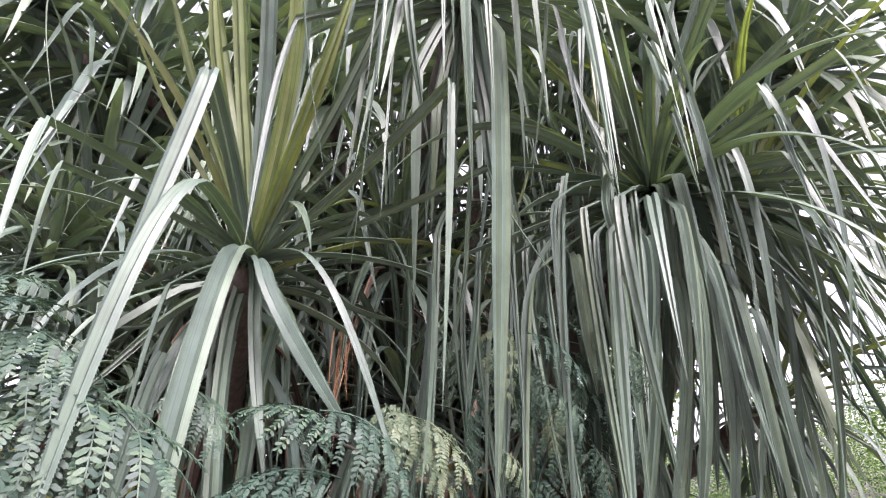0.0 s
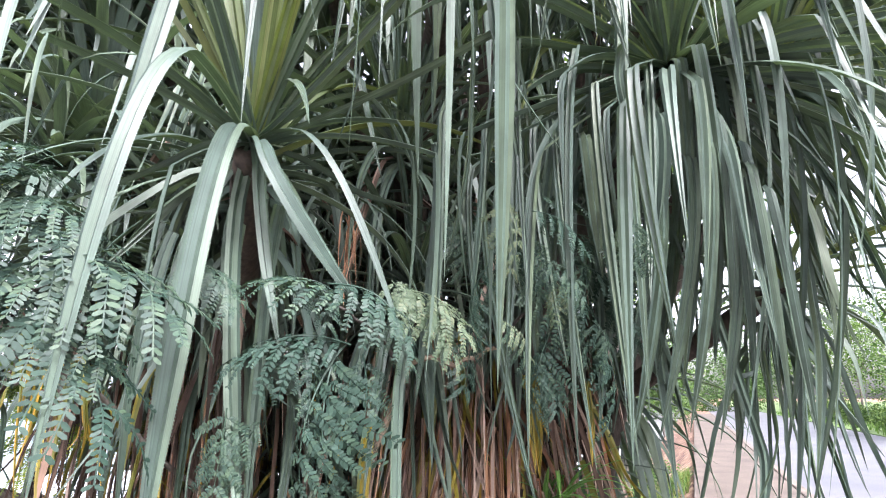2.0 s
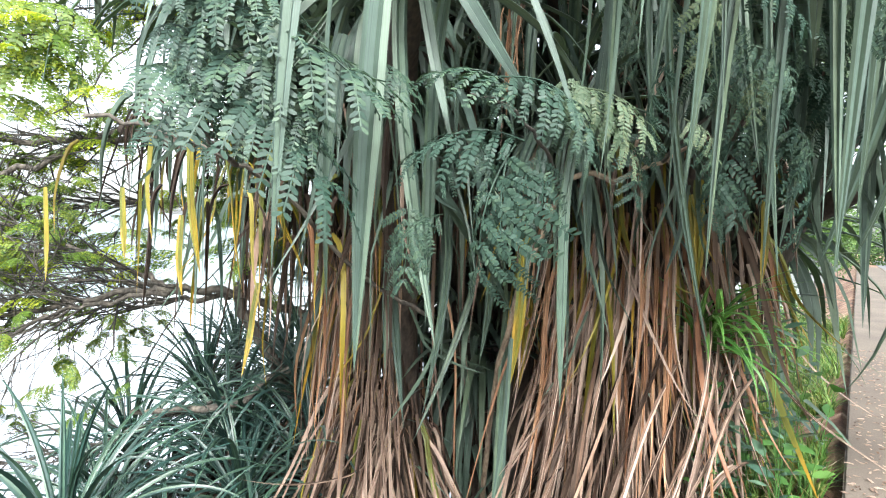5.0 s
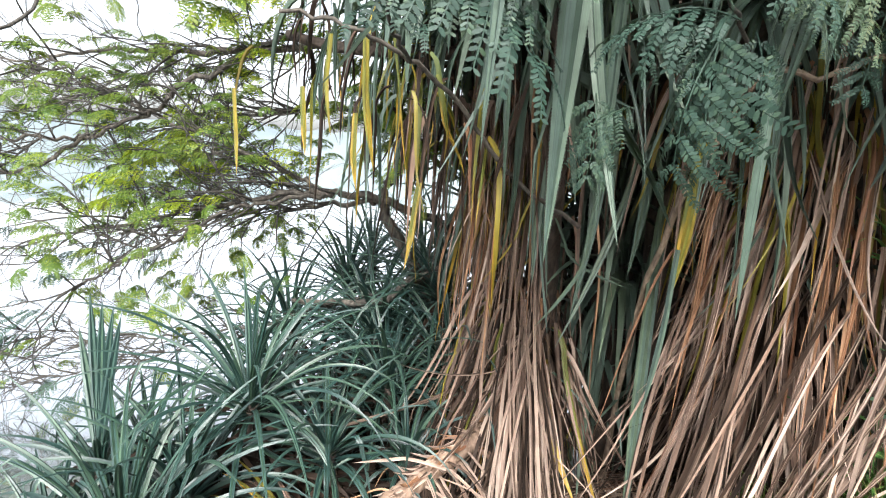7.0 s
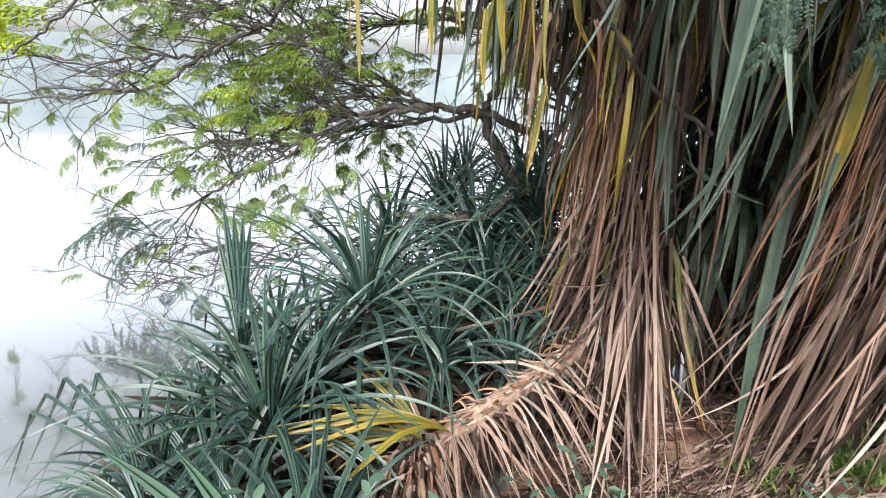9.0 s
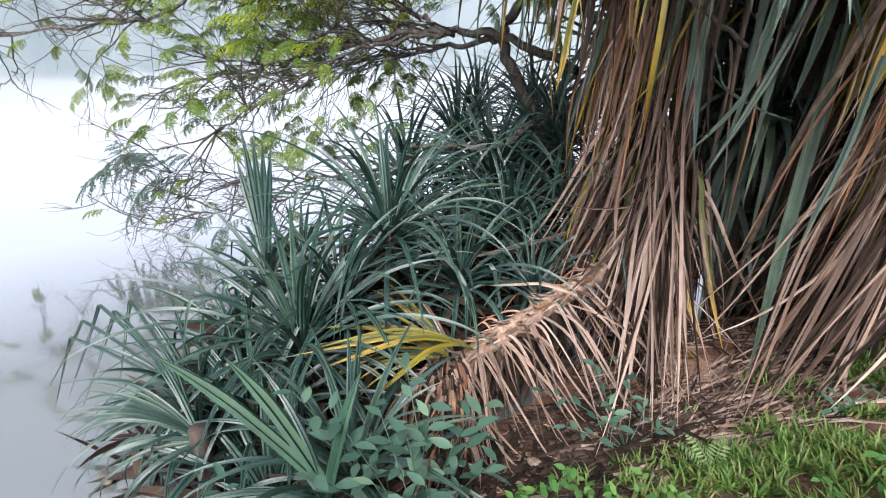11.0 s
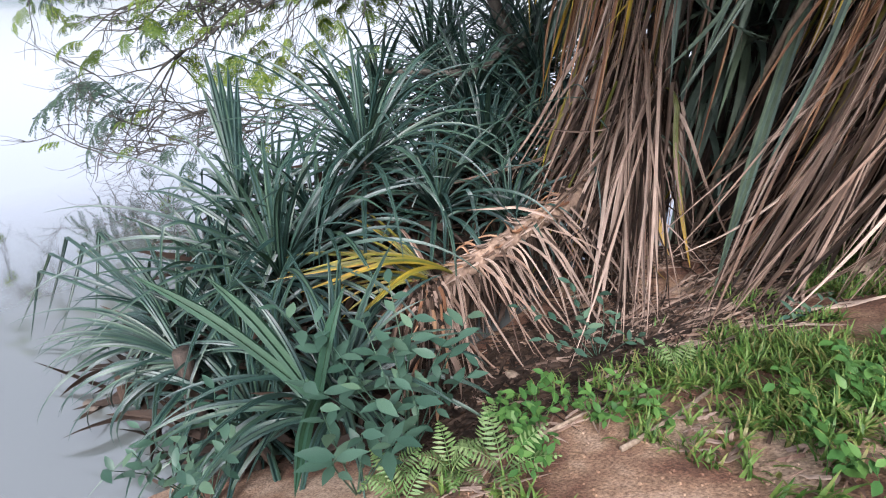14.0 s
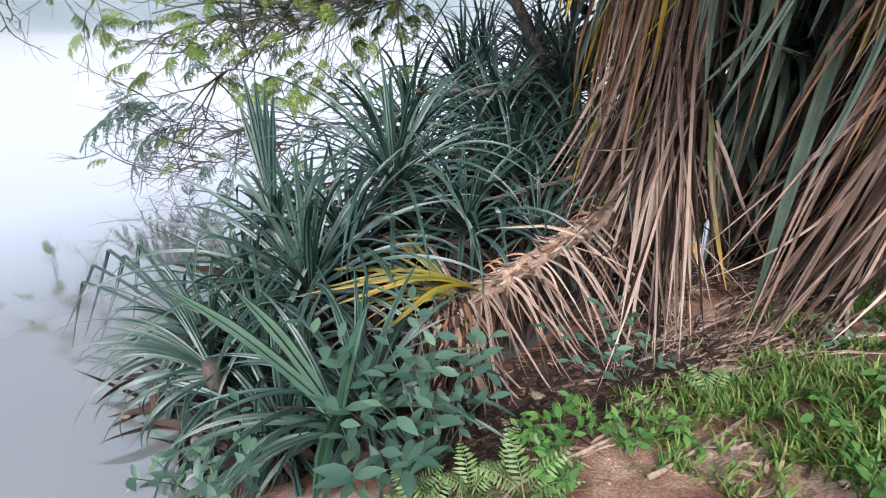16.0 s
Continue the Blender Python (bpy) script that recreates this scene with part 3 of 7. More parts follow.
def lean(parent, root, tip, width, mat):
    """A dead leaf that leans from its stem down to the bank."""
    a, c = V(*root), V(*tip)
    bulge = V(U(-0.05, 0.05), -U(0.02, 0.22), U(0.0, 0.16))
    wave, ph = U(0, 0.03), U(0, 6)
    line = [a + (c - a) * u + bulge * math.sin(math.pi * u ** 0.8) + V(wave * math.sin(u * 6 + ph), 0, 0) for u in (k / 13 for k in range(14))]
    line = [V(q[0], q[1], max(q[2], ground_z(q[0], q[1]) + 0.015)) for q in line]
    if not in_hollow(line):
        blade("dead_leaf", line, width, mat, parent, keel=U(0.3, 0.7), twist=U(-120, 120), curl=U(0.2, 1.0), taper=U(0.2, 0.45), side0=V(1, 0, 0))


# a share of leaning leaves is near-black, painting dark gaps between strands
for i in range(52):
    u = rng.random()
    foot = V(-0.64, 2.12, 0) + V(0.98, 0.62, 0) * u + V(U(-0.1, 0.1), U(-0.1, 0.4), 0)
    foot[2] = ground_z(foot[0], foot[1]) + 0.01
    lean(tree_b, (foot[0] + U(0.15, 0.75), U(3.3, 3.75), U(-0.3, 1.0)), foot, U(0.014, 0.028), rng.choices([BLADE_DRY, BLADE_SHADE], [4, 1])[0])
for i in range(30):
    foot = V(-1.10, 1.75, 0) + V(0.40, 0.58, 0) * rng.random() + V(U(-0.1, 0.1), U(-0.1, 0.35), 0)
    foot[2] = ground_z(foot[0], foot[1]) + 0.01
    lean(tree_a, (U(-1.5, -1.2), U(3.25, 3.45), U(-0.3, 0.6)), foot, U(0.012, 0.022), rng.choices([BLADE_DRY, BLADE_SHADE], [3, 1])[0])

tree_d = thing("pandanus_tree", "screw pine whose folded grey-green leaves hang as long strips", "pandanus")
stem(tree_d, [(-0.5, 4.5, -1.7), (-0.45, 4.4, 1.5), (-0.2, 3.6, 3.6), tuple(HEART_D - V(0, 0, 0.05))], 0.13, 0.07)
rosette(tree_d, HEART_D, 44, 1.4, 0.06, BLADE, tilt=(15, 0), kinks=0.5, seg=18, keep=lambda p: min(q[1] for q in p) > 1.0 and p[-1][2] > 2.2)

leaf_over(tree_a, HEART_A, (-0.77, 1.28, 2.85), (-0.84, 1.21, 1.85), 0.064, BLADE, flow=0.1, teeth=0.009)
leaf_over(tree_a, HEART_A, (-0.74, 1.36, 2.45), (-0.83, 1.18, 1.29), 0.058, BLADE, flow=0.9, teeth=0.009)
leaf_over(tree_a, HEART_A, (-0.72, 1.61, 2.35), (-0.73, 1.43, 1.00), 0.076, BLADE, flow=0.8, teeth=0.009)
leaf_over(tree_a, HEART_A, (-0.63, 1.68, 2.30), (-0.28, 1.86, 1.73), 0.066, BLADE, flow=0.8, teeth=0.009)
leaf_over(tree_a, HEART_A, (-0.71, 1.84, 2.30), (-0.57, 1.82, 1.63), 0.057, BLADE, flow=0.5, teeth=0.009)
leaf_over(tree_a, HEART_A, (-0.81, 1.91, 2.20), (-0.59, 1.71, 1.02), 0.058, BLADE, flow=0.3, teeth=0.009)
leaf_over(tree_a, HEART_A, (-0.52, 1.75, 2.40), (-0.14, 1.78, 1.60), 0.040, BLADE, flow=0.9, teeth=0.009)
leaf_over(tree_a, HEART_A, (0.03, 1.34, 2.85), (0.00, 1.52, 1.85), 0.048, BLADE, flow=0.0, lift=-0.08, teeth=0.009)
leaf_over(tree_a, HEART_A, (0.16, 1.53, 2.63), (0.40, 1.60, 2.20), 0.037, BLADE, flow=0.1, lift=-0.05, teeth=0.009)
leaf_over(tree_a, HEART_A, (-1.11, 1.14, 2.52), (-1.00, 1.05, 2.02), 0.051, BLADE, flow=0.1, lift=0.1, teeth=0.009)
leaf_over(tree_a, HEART_A, (-1.23, 1.38, 2.54), (-1.17, 1.34, 2.10), 0.051, BLADE, flow=0.1, lift=0.05, teeth=0.009)
leaf_over(tree_a, HEART_A, (-1.00, 1.76, 2.27), (-0.97, 1.66, 1.70), 0.058, BLADE, flow=0.2, teeth=0.009)
leaf_over(tree_a, HEART_A, (-0.04, 1.88, 2.36), (-0.08, 1.93, 1.56), 0.052, BLADE, flow=0.1, lift=0.12, teeth=0.009)
leaf_over(tree_a, HEART_A, (-0.20, 1.92, 2.53), (-0.18, 2.05, 1.70), 0.048, BLADE, flow=0.5, lift=0.1, teeth=0.009)
leaf_over(tree_a, HEART_A, (-0.36, 1.99, 2.71), (-0.10, 2.10, 2.27), 0.043, BLADE, flow=0.7, lift=0.1, teeth=0.009)
leaf_over(tree_a, HEART_A, (-1.08, 2.00, 2.46), (-1.80, 2.19, 2.30), 0.044, BLADE, flow=0.9, teeth=0.009)
leaf_over(tree_a, HEART_A, (-1.15, 2.10, 2.27), (-1.35, 2.02, 2.20), 0.052, BLADE, flow=0.9, teeth=0.009)
leaf_over(tree_a, HEART_A, (-0.46, 2.16, 2.37), (-0.10, 2.21, 2.27), 0.055, BLADE, flow=0.9, teeth=0.009)
leaf_over(tree_a, HEART_A, (-0.98, 1.95, 2.13), (-0.86, 1.70, 1.67), 0.051, BLADE, flow=0.5, teeth=0.009)
leaf_over(tree_a, HEART_A, (-0.59, 1.95, 2.22), (-0.47, 1.86, 1.98), 0.052, BLADE, flow=0.6, teeth=0.009)
leaf_over(tree_a, HEART_A, (-0.86, 1.69, 2.87), (-0.89, 1.26, 3.64), 0.052, BLADE_HEART, flow=1.6, teeth=0.009, lift=0.02)
leaf_over(tree_a, HEART_A, (-0.84, 1.74, 3.00), (-0.84, 1.23, 3.90), 0.058, BLADE_HEART, flow=1.6, teeth=0.009, lift=0.02)
leaf_over(tree_a, HEART_A, (-0.76, 1.74, 3.00), (-0.71, 1.20, 3.97), 0.067, BLADE, flow=1.6, teeth=0.009, lift=0.02)
leaf_over(tree_a, HEART_A, (-0.66, 1.69, 2.87), (-0.59, 1.18, 3.79), 0.064, BLADE_HEART, flow=1.6, teeth=0.009, lift=0.02)
leaf_over(tree_a, HEART_A, (-0.54, 1.56, 2.79), (-0.30, 1.25, 3.32), 0.051, BLADE_HEART, flow=1.6, teeth=0.009, lift=0.02)
leaf_over(tree_a, HEART_A, (-0.49, 1.62, 2.79), (-0.14, 1.26, 3.40), 0.050, BLADE, flow=1.6, teeth=0.009, lift=0.02)
leaf_over(tree_a, HEART_A, (-0.92, 1.70, 2.85), (-1.08, 1.34, 3.46), 0.050, BLADE_HEART, flow=1.6, teeth=0.009, lift=0.02)
leaf_over(tree_a, HEART_A, (-0.94, 1.60, 2.83), (-1.29, 1.32, 3.29), 0.053, BLADE_HEART, flow=1.6, teeth=0.009, lift=0.02)
leaf_over(tree_a, HEART_A, (-0.70, 1.83, 3.04), (-0.55, 1.38, 3.84), 0.061, BLADE, flow=1.6, teeth=0.009, lift=0.02)
leaf_over(tree_a, HEART_A, (-0.95, 1.94, 3.04), (-1.08, 1.39, 4.03), 0.063, BLADE_HEART, flow=1.6, teeth=0.009, lift=0.02)
leaf_over(tree_a, HEART_A, (-1.18, 1.94, 3.04), (-1.41, 1.63, 3.55), 0.057, BLADE_HEART, flow=1.6, teeth=0.009, lift=0.02)
leaf_over(tree_d, HEART_D, (-0.49, 1.22, 3.37), (-0.40, 1.51, 2.56), 0.025, BLADE, flow=0.1, twist=-30)
leaf_over(tree_d, HEART_D, (-0.17, 1.10, 3.16), (-0.29, 1.48, 2.17), 0.026, BLADE, flow=0.1, twist=-30)
leaf_over(tree_d, HEART_D, (0.14, 1.39, 3.25), (0.30, 1.69, 2.41), 0.056, BLADE, flow=0.1, twist=10)
leaf_over(tree_d, HEART_D, (-0.10, 1.56, 3.14), (-0.11, 1.87, 2.28), 0.059, BLADE, flow=0.1, twist=10)
leaf_over(tree_d, HEART_D, (0.25, 1.25, 3.32), (0.29, 1.53, 2.62), 0.041, BLADE, flow=0.1, twist=10)
leaf_over(tree_d, HEART_D, (0.30, 1.18, 3.22), (0.35, 1.37, 2.72), 0.039, BLADE, flow=0.1, twist=10)
leaf_over(tree_d, HEART_D, (0.20, 1.39, 3.14), (0.16, 1.72, 1.58), 0.063, BLADE, flow=0.1, twist=10)
leaf_over(tree_d, HEART_D, (-0.03, 1.71, 3.06), (-0.05, 1.93, 2.61), 0.052, BLADE, flow=0.1, twist=10)
leaf_over(tree_d, HEART_D, (0.04, 1.81, 3.07), (0.07, 1.96, 2.77), 0.040, BLADE, flow=0.1, twist=10)
leaf_over(tree_d, HEART_D, (0.07, 1.12, 3.13), (0.09, 1.35, 2.43), 0.033, BLADE, flow=0.1, twist=10)
leaf_over(tree_d, HEART_D, (0.53, 1.31, 3.41), (0.64, 1.44, 2.93), 0.043, BLADE, flow=0.1, twist=10)
leaf_over(tree_d, HEART_D, (-0.13, 1.26, 3.28), (-0.05, 1.54, 2.73), 0.037, BLADE, flow=0.1, twist=10)
leaf_over(tree_d, HEART_D, (0.18, 1.71, 3.06), (0.30, 2.00, 2.24), 0.057, BLADE, flow=0.1, twist=10)
leaf_over(tree_d, HEART_D, (0.42, 1.42, 3.64), (0.35, 1.77, 2.71), 0.038, BLADE, flow=0.1, twist=10)
leaf_over(tree_d, HEART_D, (0.21, 1.83, 2.80), (0.28, 1.92, 2.40), 0.052, BLADE, flow=0.1, twist=10)
leaf_over(tree_d, HEART_D, (-0.89, 0.79, 2.67), (-0.84, 0.93, 2.26), 0.012, BLADE, flow=0.1, twist=-30)
leaf_over(tree_d, HEART_D, (-0.74, 0.87, 2.73), (-1.02, 1.20, 2.28), 0.013, BLADE, flow=0.1, twist=-30)
leaf_over(tree_b, HEART_B, (0.97, 1.76, 3.51), (1.08, 1.86, 2.76), 0.057, BLADE, flow=0.2)
leaf_over(tree_b, HEART_B, (1.12, 1.83, 3.26), (1.17, 1.91, 2.42), 0.051, BLADE, flow=0.2)
leaf_over(tree_b, HEART_B, (0.77, 1.98, 3.18), (0.76, 2.16, 2.37), 0.057, BLADE, flow=0.2)
leaf_over(tree_b, HEART_B, (1.31, 1.90, 3.00), (1.36, 2.13, 1.97), 0.054, BLADE, flow=0.2)
leaf_over(tree_b, HEART_B, (1.40, 1.74, 3.22), (1.71, 1.91, 2.66), 0.053, BLADE, flow=0.2)
leaf_over(tree_b, HEART_B, (1.50, 1.69, 3.10), (1.60, 1.95, 2.13), 0.051, BLADE, flow=0.2)
leaf_over(tree_b, HEART_B, (1.65, 1.86, 2.98), (1.71, 2.27, 1.93), 0.049, BLADE, flow=0.2)
leaf_over(tree_b, HEART_B, (1.08, 2.00, 2.92), (1.16, 2.18, 2.10), 0.056, BLADE, flow=0.2)
leaf_over(tree_b, HEART_B, (0.58, 2.19, 2.99), (0.38, 2.38, 2.37), 0.060, BLADE, flow=0.2)
leaf_over(tree_b, HEART_B, (0.95, 2.23, 2.91), (0.85, 2.38, 2.15), 0.065, BLADE, flow=0.2)
leaf_over(tree_b, HEART_B, (1.26, 2.11, 2.93), (1.30, 2.35, 1.76), 0.053, BLADE, flow=0.2)
leaf_over(tree_b, HEART_B, (1.37, 2.11, 2.93), (1.25, 2.44, 1.32), 0.053, BLADE, flow=0.2)
leaf_over(tree_b, HEART_B, (1.53, 2.19, 2.76), (1.45, 2.60, 1.10), 0.049, BLADE, flow=0.2)
leaf_over(tree_b, HEART_B, (1.55, 2.02, 2.87), (1.60, 2.50, 1.14), 0.047, BLADE, flow=0.2)
leaf_over(tree_b, HEART_B, (1.72, 2.22, 2.71), (1.55, 2.63, 0.93), 0.049, BLADE, flow=0.2)
leaf_over(tree_b, HEART_B, (0.69, 2.28, 3.04), (0.77, 2.50, 2.13), 0.062, BLADE, flow=0.2)
leaf_over(tree_b, HEART_B, (1.66, 1.60, 3.27), (1.86, 1.74, 2.77), 0.051, BLADE, flow=0.2)
leaf_over(tree_b, HEART_B, (1.05, 2.11, 2.93), (1.04, 2.19, 2.30), 0.053, BLADE, flow=0.2)
leaf_over(tree_b, (0.91, 2.21, 2.74), (0.91, 2.16, 2.71), (0.91, 2.49, 1.82), 0.074, BLADE, flow=0.3)
leaf_over(tree_b, (0.92, 2.14, 2.65), (0.92, 2.09, 2.62), (0.79, 2.51, 1.54), 0.062, BLADE, flow=0.3)
leaf_over(tree_b, (1.06, 2.18, 2.69), (1.06, 2.13, 2.66), (1.07, 2.57, 1.54), 0.060, BLADE, flow=0.3)
leaf_over(tree_b, (1.10, 2.11, 2.71), (1.10, 2.06, 2.68), (1.18, 2.46, 1.65), 0.062, BLADE, flow=0.3)
leaf_over(tree_b, (1.14, 2.10, 2.62), (1.14, 2.05, 2.59), (1.25, 2.43, 1.61), 0.053, BLADE, flow=0.3)
leaf_over(tree_b, (1.05, 2.29, 2.69), (1.05, 2.24, 2.66), (0.99, 2.63, 1.64), 0.057, BLADE, flow=0.3)
leaf_over(tree_b, (0.83, 2.30, 2.67), (0.83, 2.25, 2.64), (0.76, 2.57, 1.78), 0.053, BLADE, flow=0.3)
leaf_over(tree_b, (1.19, 2.14, 2.53), (1.19, 2.09, 2.50), (1.34, 2.46, 1.54), 0.053, BLADE, flow=0.3)
leaf_over(tree_b, (0.61, 2.22, 2.60), (0.61, 2.17, 2.57), (0.68, 2.34, 2.01), 0.060, BLADE, flow=0.3)
leaf_over(tree_b, (0.48, 2.28, 2.71), (0.48, 2.23, 2.68), (0.42, 2.36, 2.20), 0.053, BLADE, flow=0.3)
leaf_over(tree_b, (1.26, 2.15, 2.51), (1.26, 2.10, 2.48), (1.44, 2.46, 1.54), 0.049, BLADE, flow=0.3)
leaf_over(tree_b, (0.61, 2.37, 2.76), (0.61, 2.32, 2.73), (0.52, 2.43, 2.27), 0.056, BLADE, flow=0.3)
leaf_over(tree_b, (1.08, 2.10, 2.51), (1.08, 2.05, 2.48), (1.05, 2.48, 1.38), 0.052, BLADE, flow=0.3)
leaf_over(tree_b, (1.22, 2.20, 2.42), (1.22, 2.15, 2.39), (1.21, 2.56, 1.33), 0.049, BLADE, flow=0.3)
leaf_over(tree_b, (1.04, 2.18, 2.47), (1.04, 2.13, 2.44), (0.94, 2.56, 1.33), 0.053, BLADE, flow=0.3)
leaf_over(tree_b, (0.91, 2.20, 2.42), (0.91, 2.15, 2.39), (0.82, 2.58, 1.29), 0.049, BLADE, flow=0.3)
leaf_over(tree_b, (1.25, 2.11, 2.39), (1.25, 2.06, 2.36), (1.45, 2.43, 1.38), 0.047, BLADE, flow=0.3)
leaf_over(tree_b, (1.33, 2.15, 2.30), (1.33, 2.10, 2.27), (1.56, 2.45, 1.34), 0.052, BLADE, flow=0.3)

leaf_over(tree_a, (-1.67, 3.78, 1.08), (-1.38, 3.73, 0.76), (-0.74, 3.90, 0.35), 0.073, BLADE)
leaf_over(tree_b, (-0.84, 3.75, 1.76), (-0.81, 3.62, 1.39), (-1.07, 3.06, 0.16), 0.056, BLADE)
leaf_over(tree_b, (-1.02, 3.36, 1.77), (-0.94, 3.20, 1.25), (-0.99, 2.93, 0.35), 0.048, BLADE)
leaf_over(tree_b, (-0.86, 3.73, 1.76), (-0.73, 3.56, 1.11), (-0.77, 3.43, 0.53), 0.061, BLADE)
leaf_over(tree_b, (-0.64, 3.82, 0.95), (-0.62, 3.51, 0.47), (-0.56, 2.87, -0.91), 0.073, BLADE)
leaf_over(tree_b, (-0.47, 4.01, 1.42), (-0.48, 3.88, 1.13), (-0.52, 3.55, 0.38), 0.063, BLADE_YELLOW)
leaf_over(tree_a, (-1.46, 3.48, -0.03), (-1.27, 3.38, -0.29), (-0.91, 3.22, -1.00), 0.096, BLADE_YELLOW)
leaf_over(tree_a, (-1.27, 3.64, 0.02), (-1.15, 3.54, -0.09), (-0.75, 3.30, -1.10), 0.045, BLADE_YELLOW)
leaf_over(tree_b, (-1.18, 3.73, 1.03), (-1.37, 3.58, 0.69), (-1.60, 3.40, 0.35), 0.049, BLADE_YELLOW)
leaf_over(tree_b, (-1.40, 3.31, 1.67), (-1.31, 3.19, 1.24), (-1.15, 3.03, 0.23), 0.061, BLADE)
leaf_over(tree_b, (-1.27, 3.27, 1.66), (-1.29, 3.11, 1.30), (-1.24, 2.95, 0.53), 0.068, BLADE)
leaf_over(tree_a, (0.03, 3.24, 1.87), (0.07, 3.25, 1.48), (0.24, 3.29, 1.03), 0.071, BLADE_YELLOW)
leaf_over(tree_b, (0.49, 3.37, 1.69), (0.50, 3.37, 1.43), (0.50, 3.36, 1.03), 0.061, BLADE_YELLOW)
leaf_over(tree_b, (0.38, 3.03, 1.62), (0.36, 3.02, 1.47), (0.28, 2.99, 1.17), 0.050, BLADE)
leaf_over(tree_b, (0.40, 2.53, 2.44), (0.40, 2.52, 2.11), (0.43, 2.52, 1.32), 0.058, BLADE)
leaf_over(tree_a, (-0.41, 2.70, 1.33), (-0.42, 2.69, 1.10), (-0.46, 2.67, 0.62), 0.053, BLADE_YELLOW)
leaf_over(tree_a, (-0.45, 2.58, 0.84), (-0.46, 2.57, 0.62), (-0.52, 2.54, 0.02), 0.050, BLADE)
leaf_over(tree_a, (-0.15, 2.16, 1.80), (-0.20, 2.14, 1.50), (-0.20, 2.23, 0.69), 0.047, BLADE)
leaf_over(tree_b, (1.05, 2.92, 2.62), (0.97, 2.89, 2.07), (0.81, 2.83, 1.33), 0.063, BLADE)
leaf_over(tree_b, (1.10, 2.83, 2.56), (1.07, 2.81, 1.92), (1.07, 2.80, 1.02), 0.061, BLADE)
leaf_over(tree_a, (-0.99, 1.82, 2.04), (-1.02, 1.81, 1.86), (-1.06, 1.79, 1.34), 0.050, BLADE)
leaf_over(tree_a, (-0.89, 2.87, 0.88), (-0.91, 2.86, 0.75), (-1.14, 2.79, 0.30), 0.059, BLADE)
leaf_over(tree_b, (1.26, 2.65, 2.04), (1.50, 2.79, 1.21), (1.35, 2.86, 0.62), 0.043, BLADE)
leaf_over(tree_b, (1.66, 2.74, 1.64), (1.62, 2.79, 1.26), (1.58, 2.86, 0.75), 0.035, BLADE)
leaf_over(tree_b, (1.70, 2.64, 1.71), (1.67, 2.69, 1.32), (1.59, 2.75, 0.83), 0.034, BLADE)
for i in range(20):
    az, r = radians(U(200, 345)), U(0.35, 0.85)
    b = HEART_D + V(math.cos(az) * r * 1.15, math.sin(az) * r * 0.75, U(-0.55, 0.15))
    leaf_over(tree_d, HEART_D, b, b + V(math.cos(az) * U(0, 0.15), math.sin(az) * U(0, 0.12), -U(0.6, 1.25)), U(0.014, 0.04), BLADE, flow=U(0, 0.3), twist=U(-60, 60))
for i in range(15):
    az, r = radians(U(285, 400)), U(0.55, 1.1)
    b = HEART_B + V(math.cos(az) * r, math.sin(az) * r * 0.7, U(-0.35, 0.25))
    leaf_over(tree_b, HEART_B, b, b + V(math.cos(az) * U(0.02, 0.25), math.sin(az) * U(0, 0.15), -U(0.5, 1.15)), U(0.03, 0.06), BLADE, flow=U(0, 0.5), twist=U(-40, 40))
for i in range(12):
    b = V(0.12 + 0.075 * i + U(-0.08, 0.08), U(1.75, 2.15), U(2.4, 2.9))
    leaf_over(tree_b, HEART_B, b, (b[0] + U(-0.1, 0.1), b[1] + U(0, 0.2), U(1.2, 2.1)), U(0.035, 0.06), BLADE, flow=U(0.1, 0.5), twist=U(-30, 30))

# long folded strips that hang in front of the crowns
STRIPS = [
    ((0.11, 1.56, 2.75), (0.09, 1.8, 2.42), (-0.01, 2.09, 1.99), 0.018),
    ((-0.07, 2.09, 2.52), (-0.05, 2.11, 2.47), (-0.16, 2.45, 1.46), 0.060),
    ((0.66, 2.48, 2.69), (0.7, 2.48, 2.68), (0.81, 2.63, 2.22), 0.060),
    ((0.72, 1.88, 2.84), (0.71, 1.95, 2.75), (0.81, 2.08, 2.47), 0.040),
    ((0.19, 1.96, 2.54), (0.15, 2.16, 2.36), (0.4, 2.59, 0.92), 0.030),
    ((0.7, 2.47, 2.14), (0.72, 2.5, 2.01), (0.7, 2.68, 1.34), 0.045),
    ((1.15, 2.15, 2.49), (1.23, 2.32, 2.3), (1.41, 2.59, 1.78), 0.040),
    ((1.59, 2.46, 2.35), (1.69, 2.64, 1.9), (1.59, 2.8, 0.85), 0.045),
    ((1.51, 2.66, 1.68), (1.52, 2.67, 1.34), (1.32, 2.72, 0.89), 0.040),
    ((1.72, 2.53, 2.23), (1.81, 2.7, 1.79), (1.71, 2.76, 1.08), 0.050),
    ((1.83, 2.54, 2.38), (1.87, 2.65, 1.84), (1.79, 2.73, 1.2), 0.040),
    ((-0.33, 1.57, 2.69), (-0.3, 1.63, 2.62), (-0.44, 1.87, 2.39), 0.012),
    ((-0.61, 1.82, 2.14), (-0.69, 1.97, 1.92), (-0.73, 2.08, 1.01), 0.050),
    ((-0.94, 1.65, 1.81), (-0.96, 1.65, 1.75), (-0.99, 1.74, 1.08), 0.050),
]
for root, bend, tip, w in STRIPS:
    leaf_over(tree_b if root[0] > 0.5 else tree_d, root, bend, tip, w, BLADE, flow=0.4, twist=U(-25, 25))
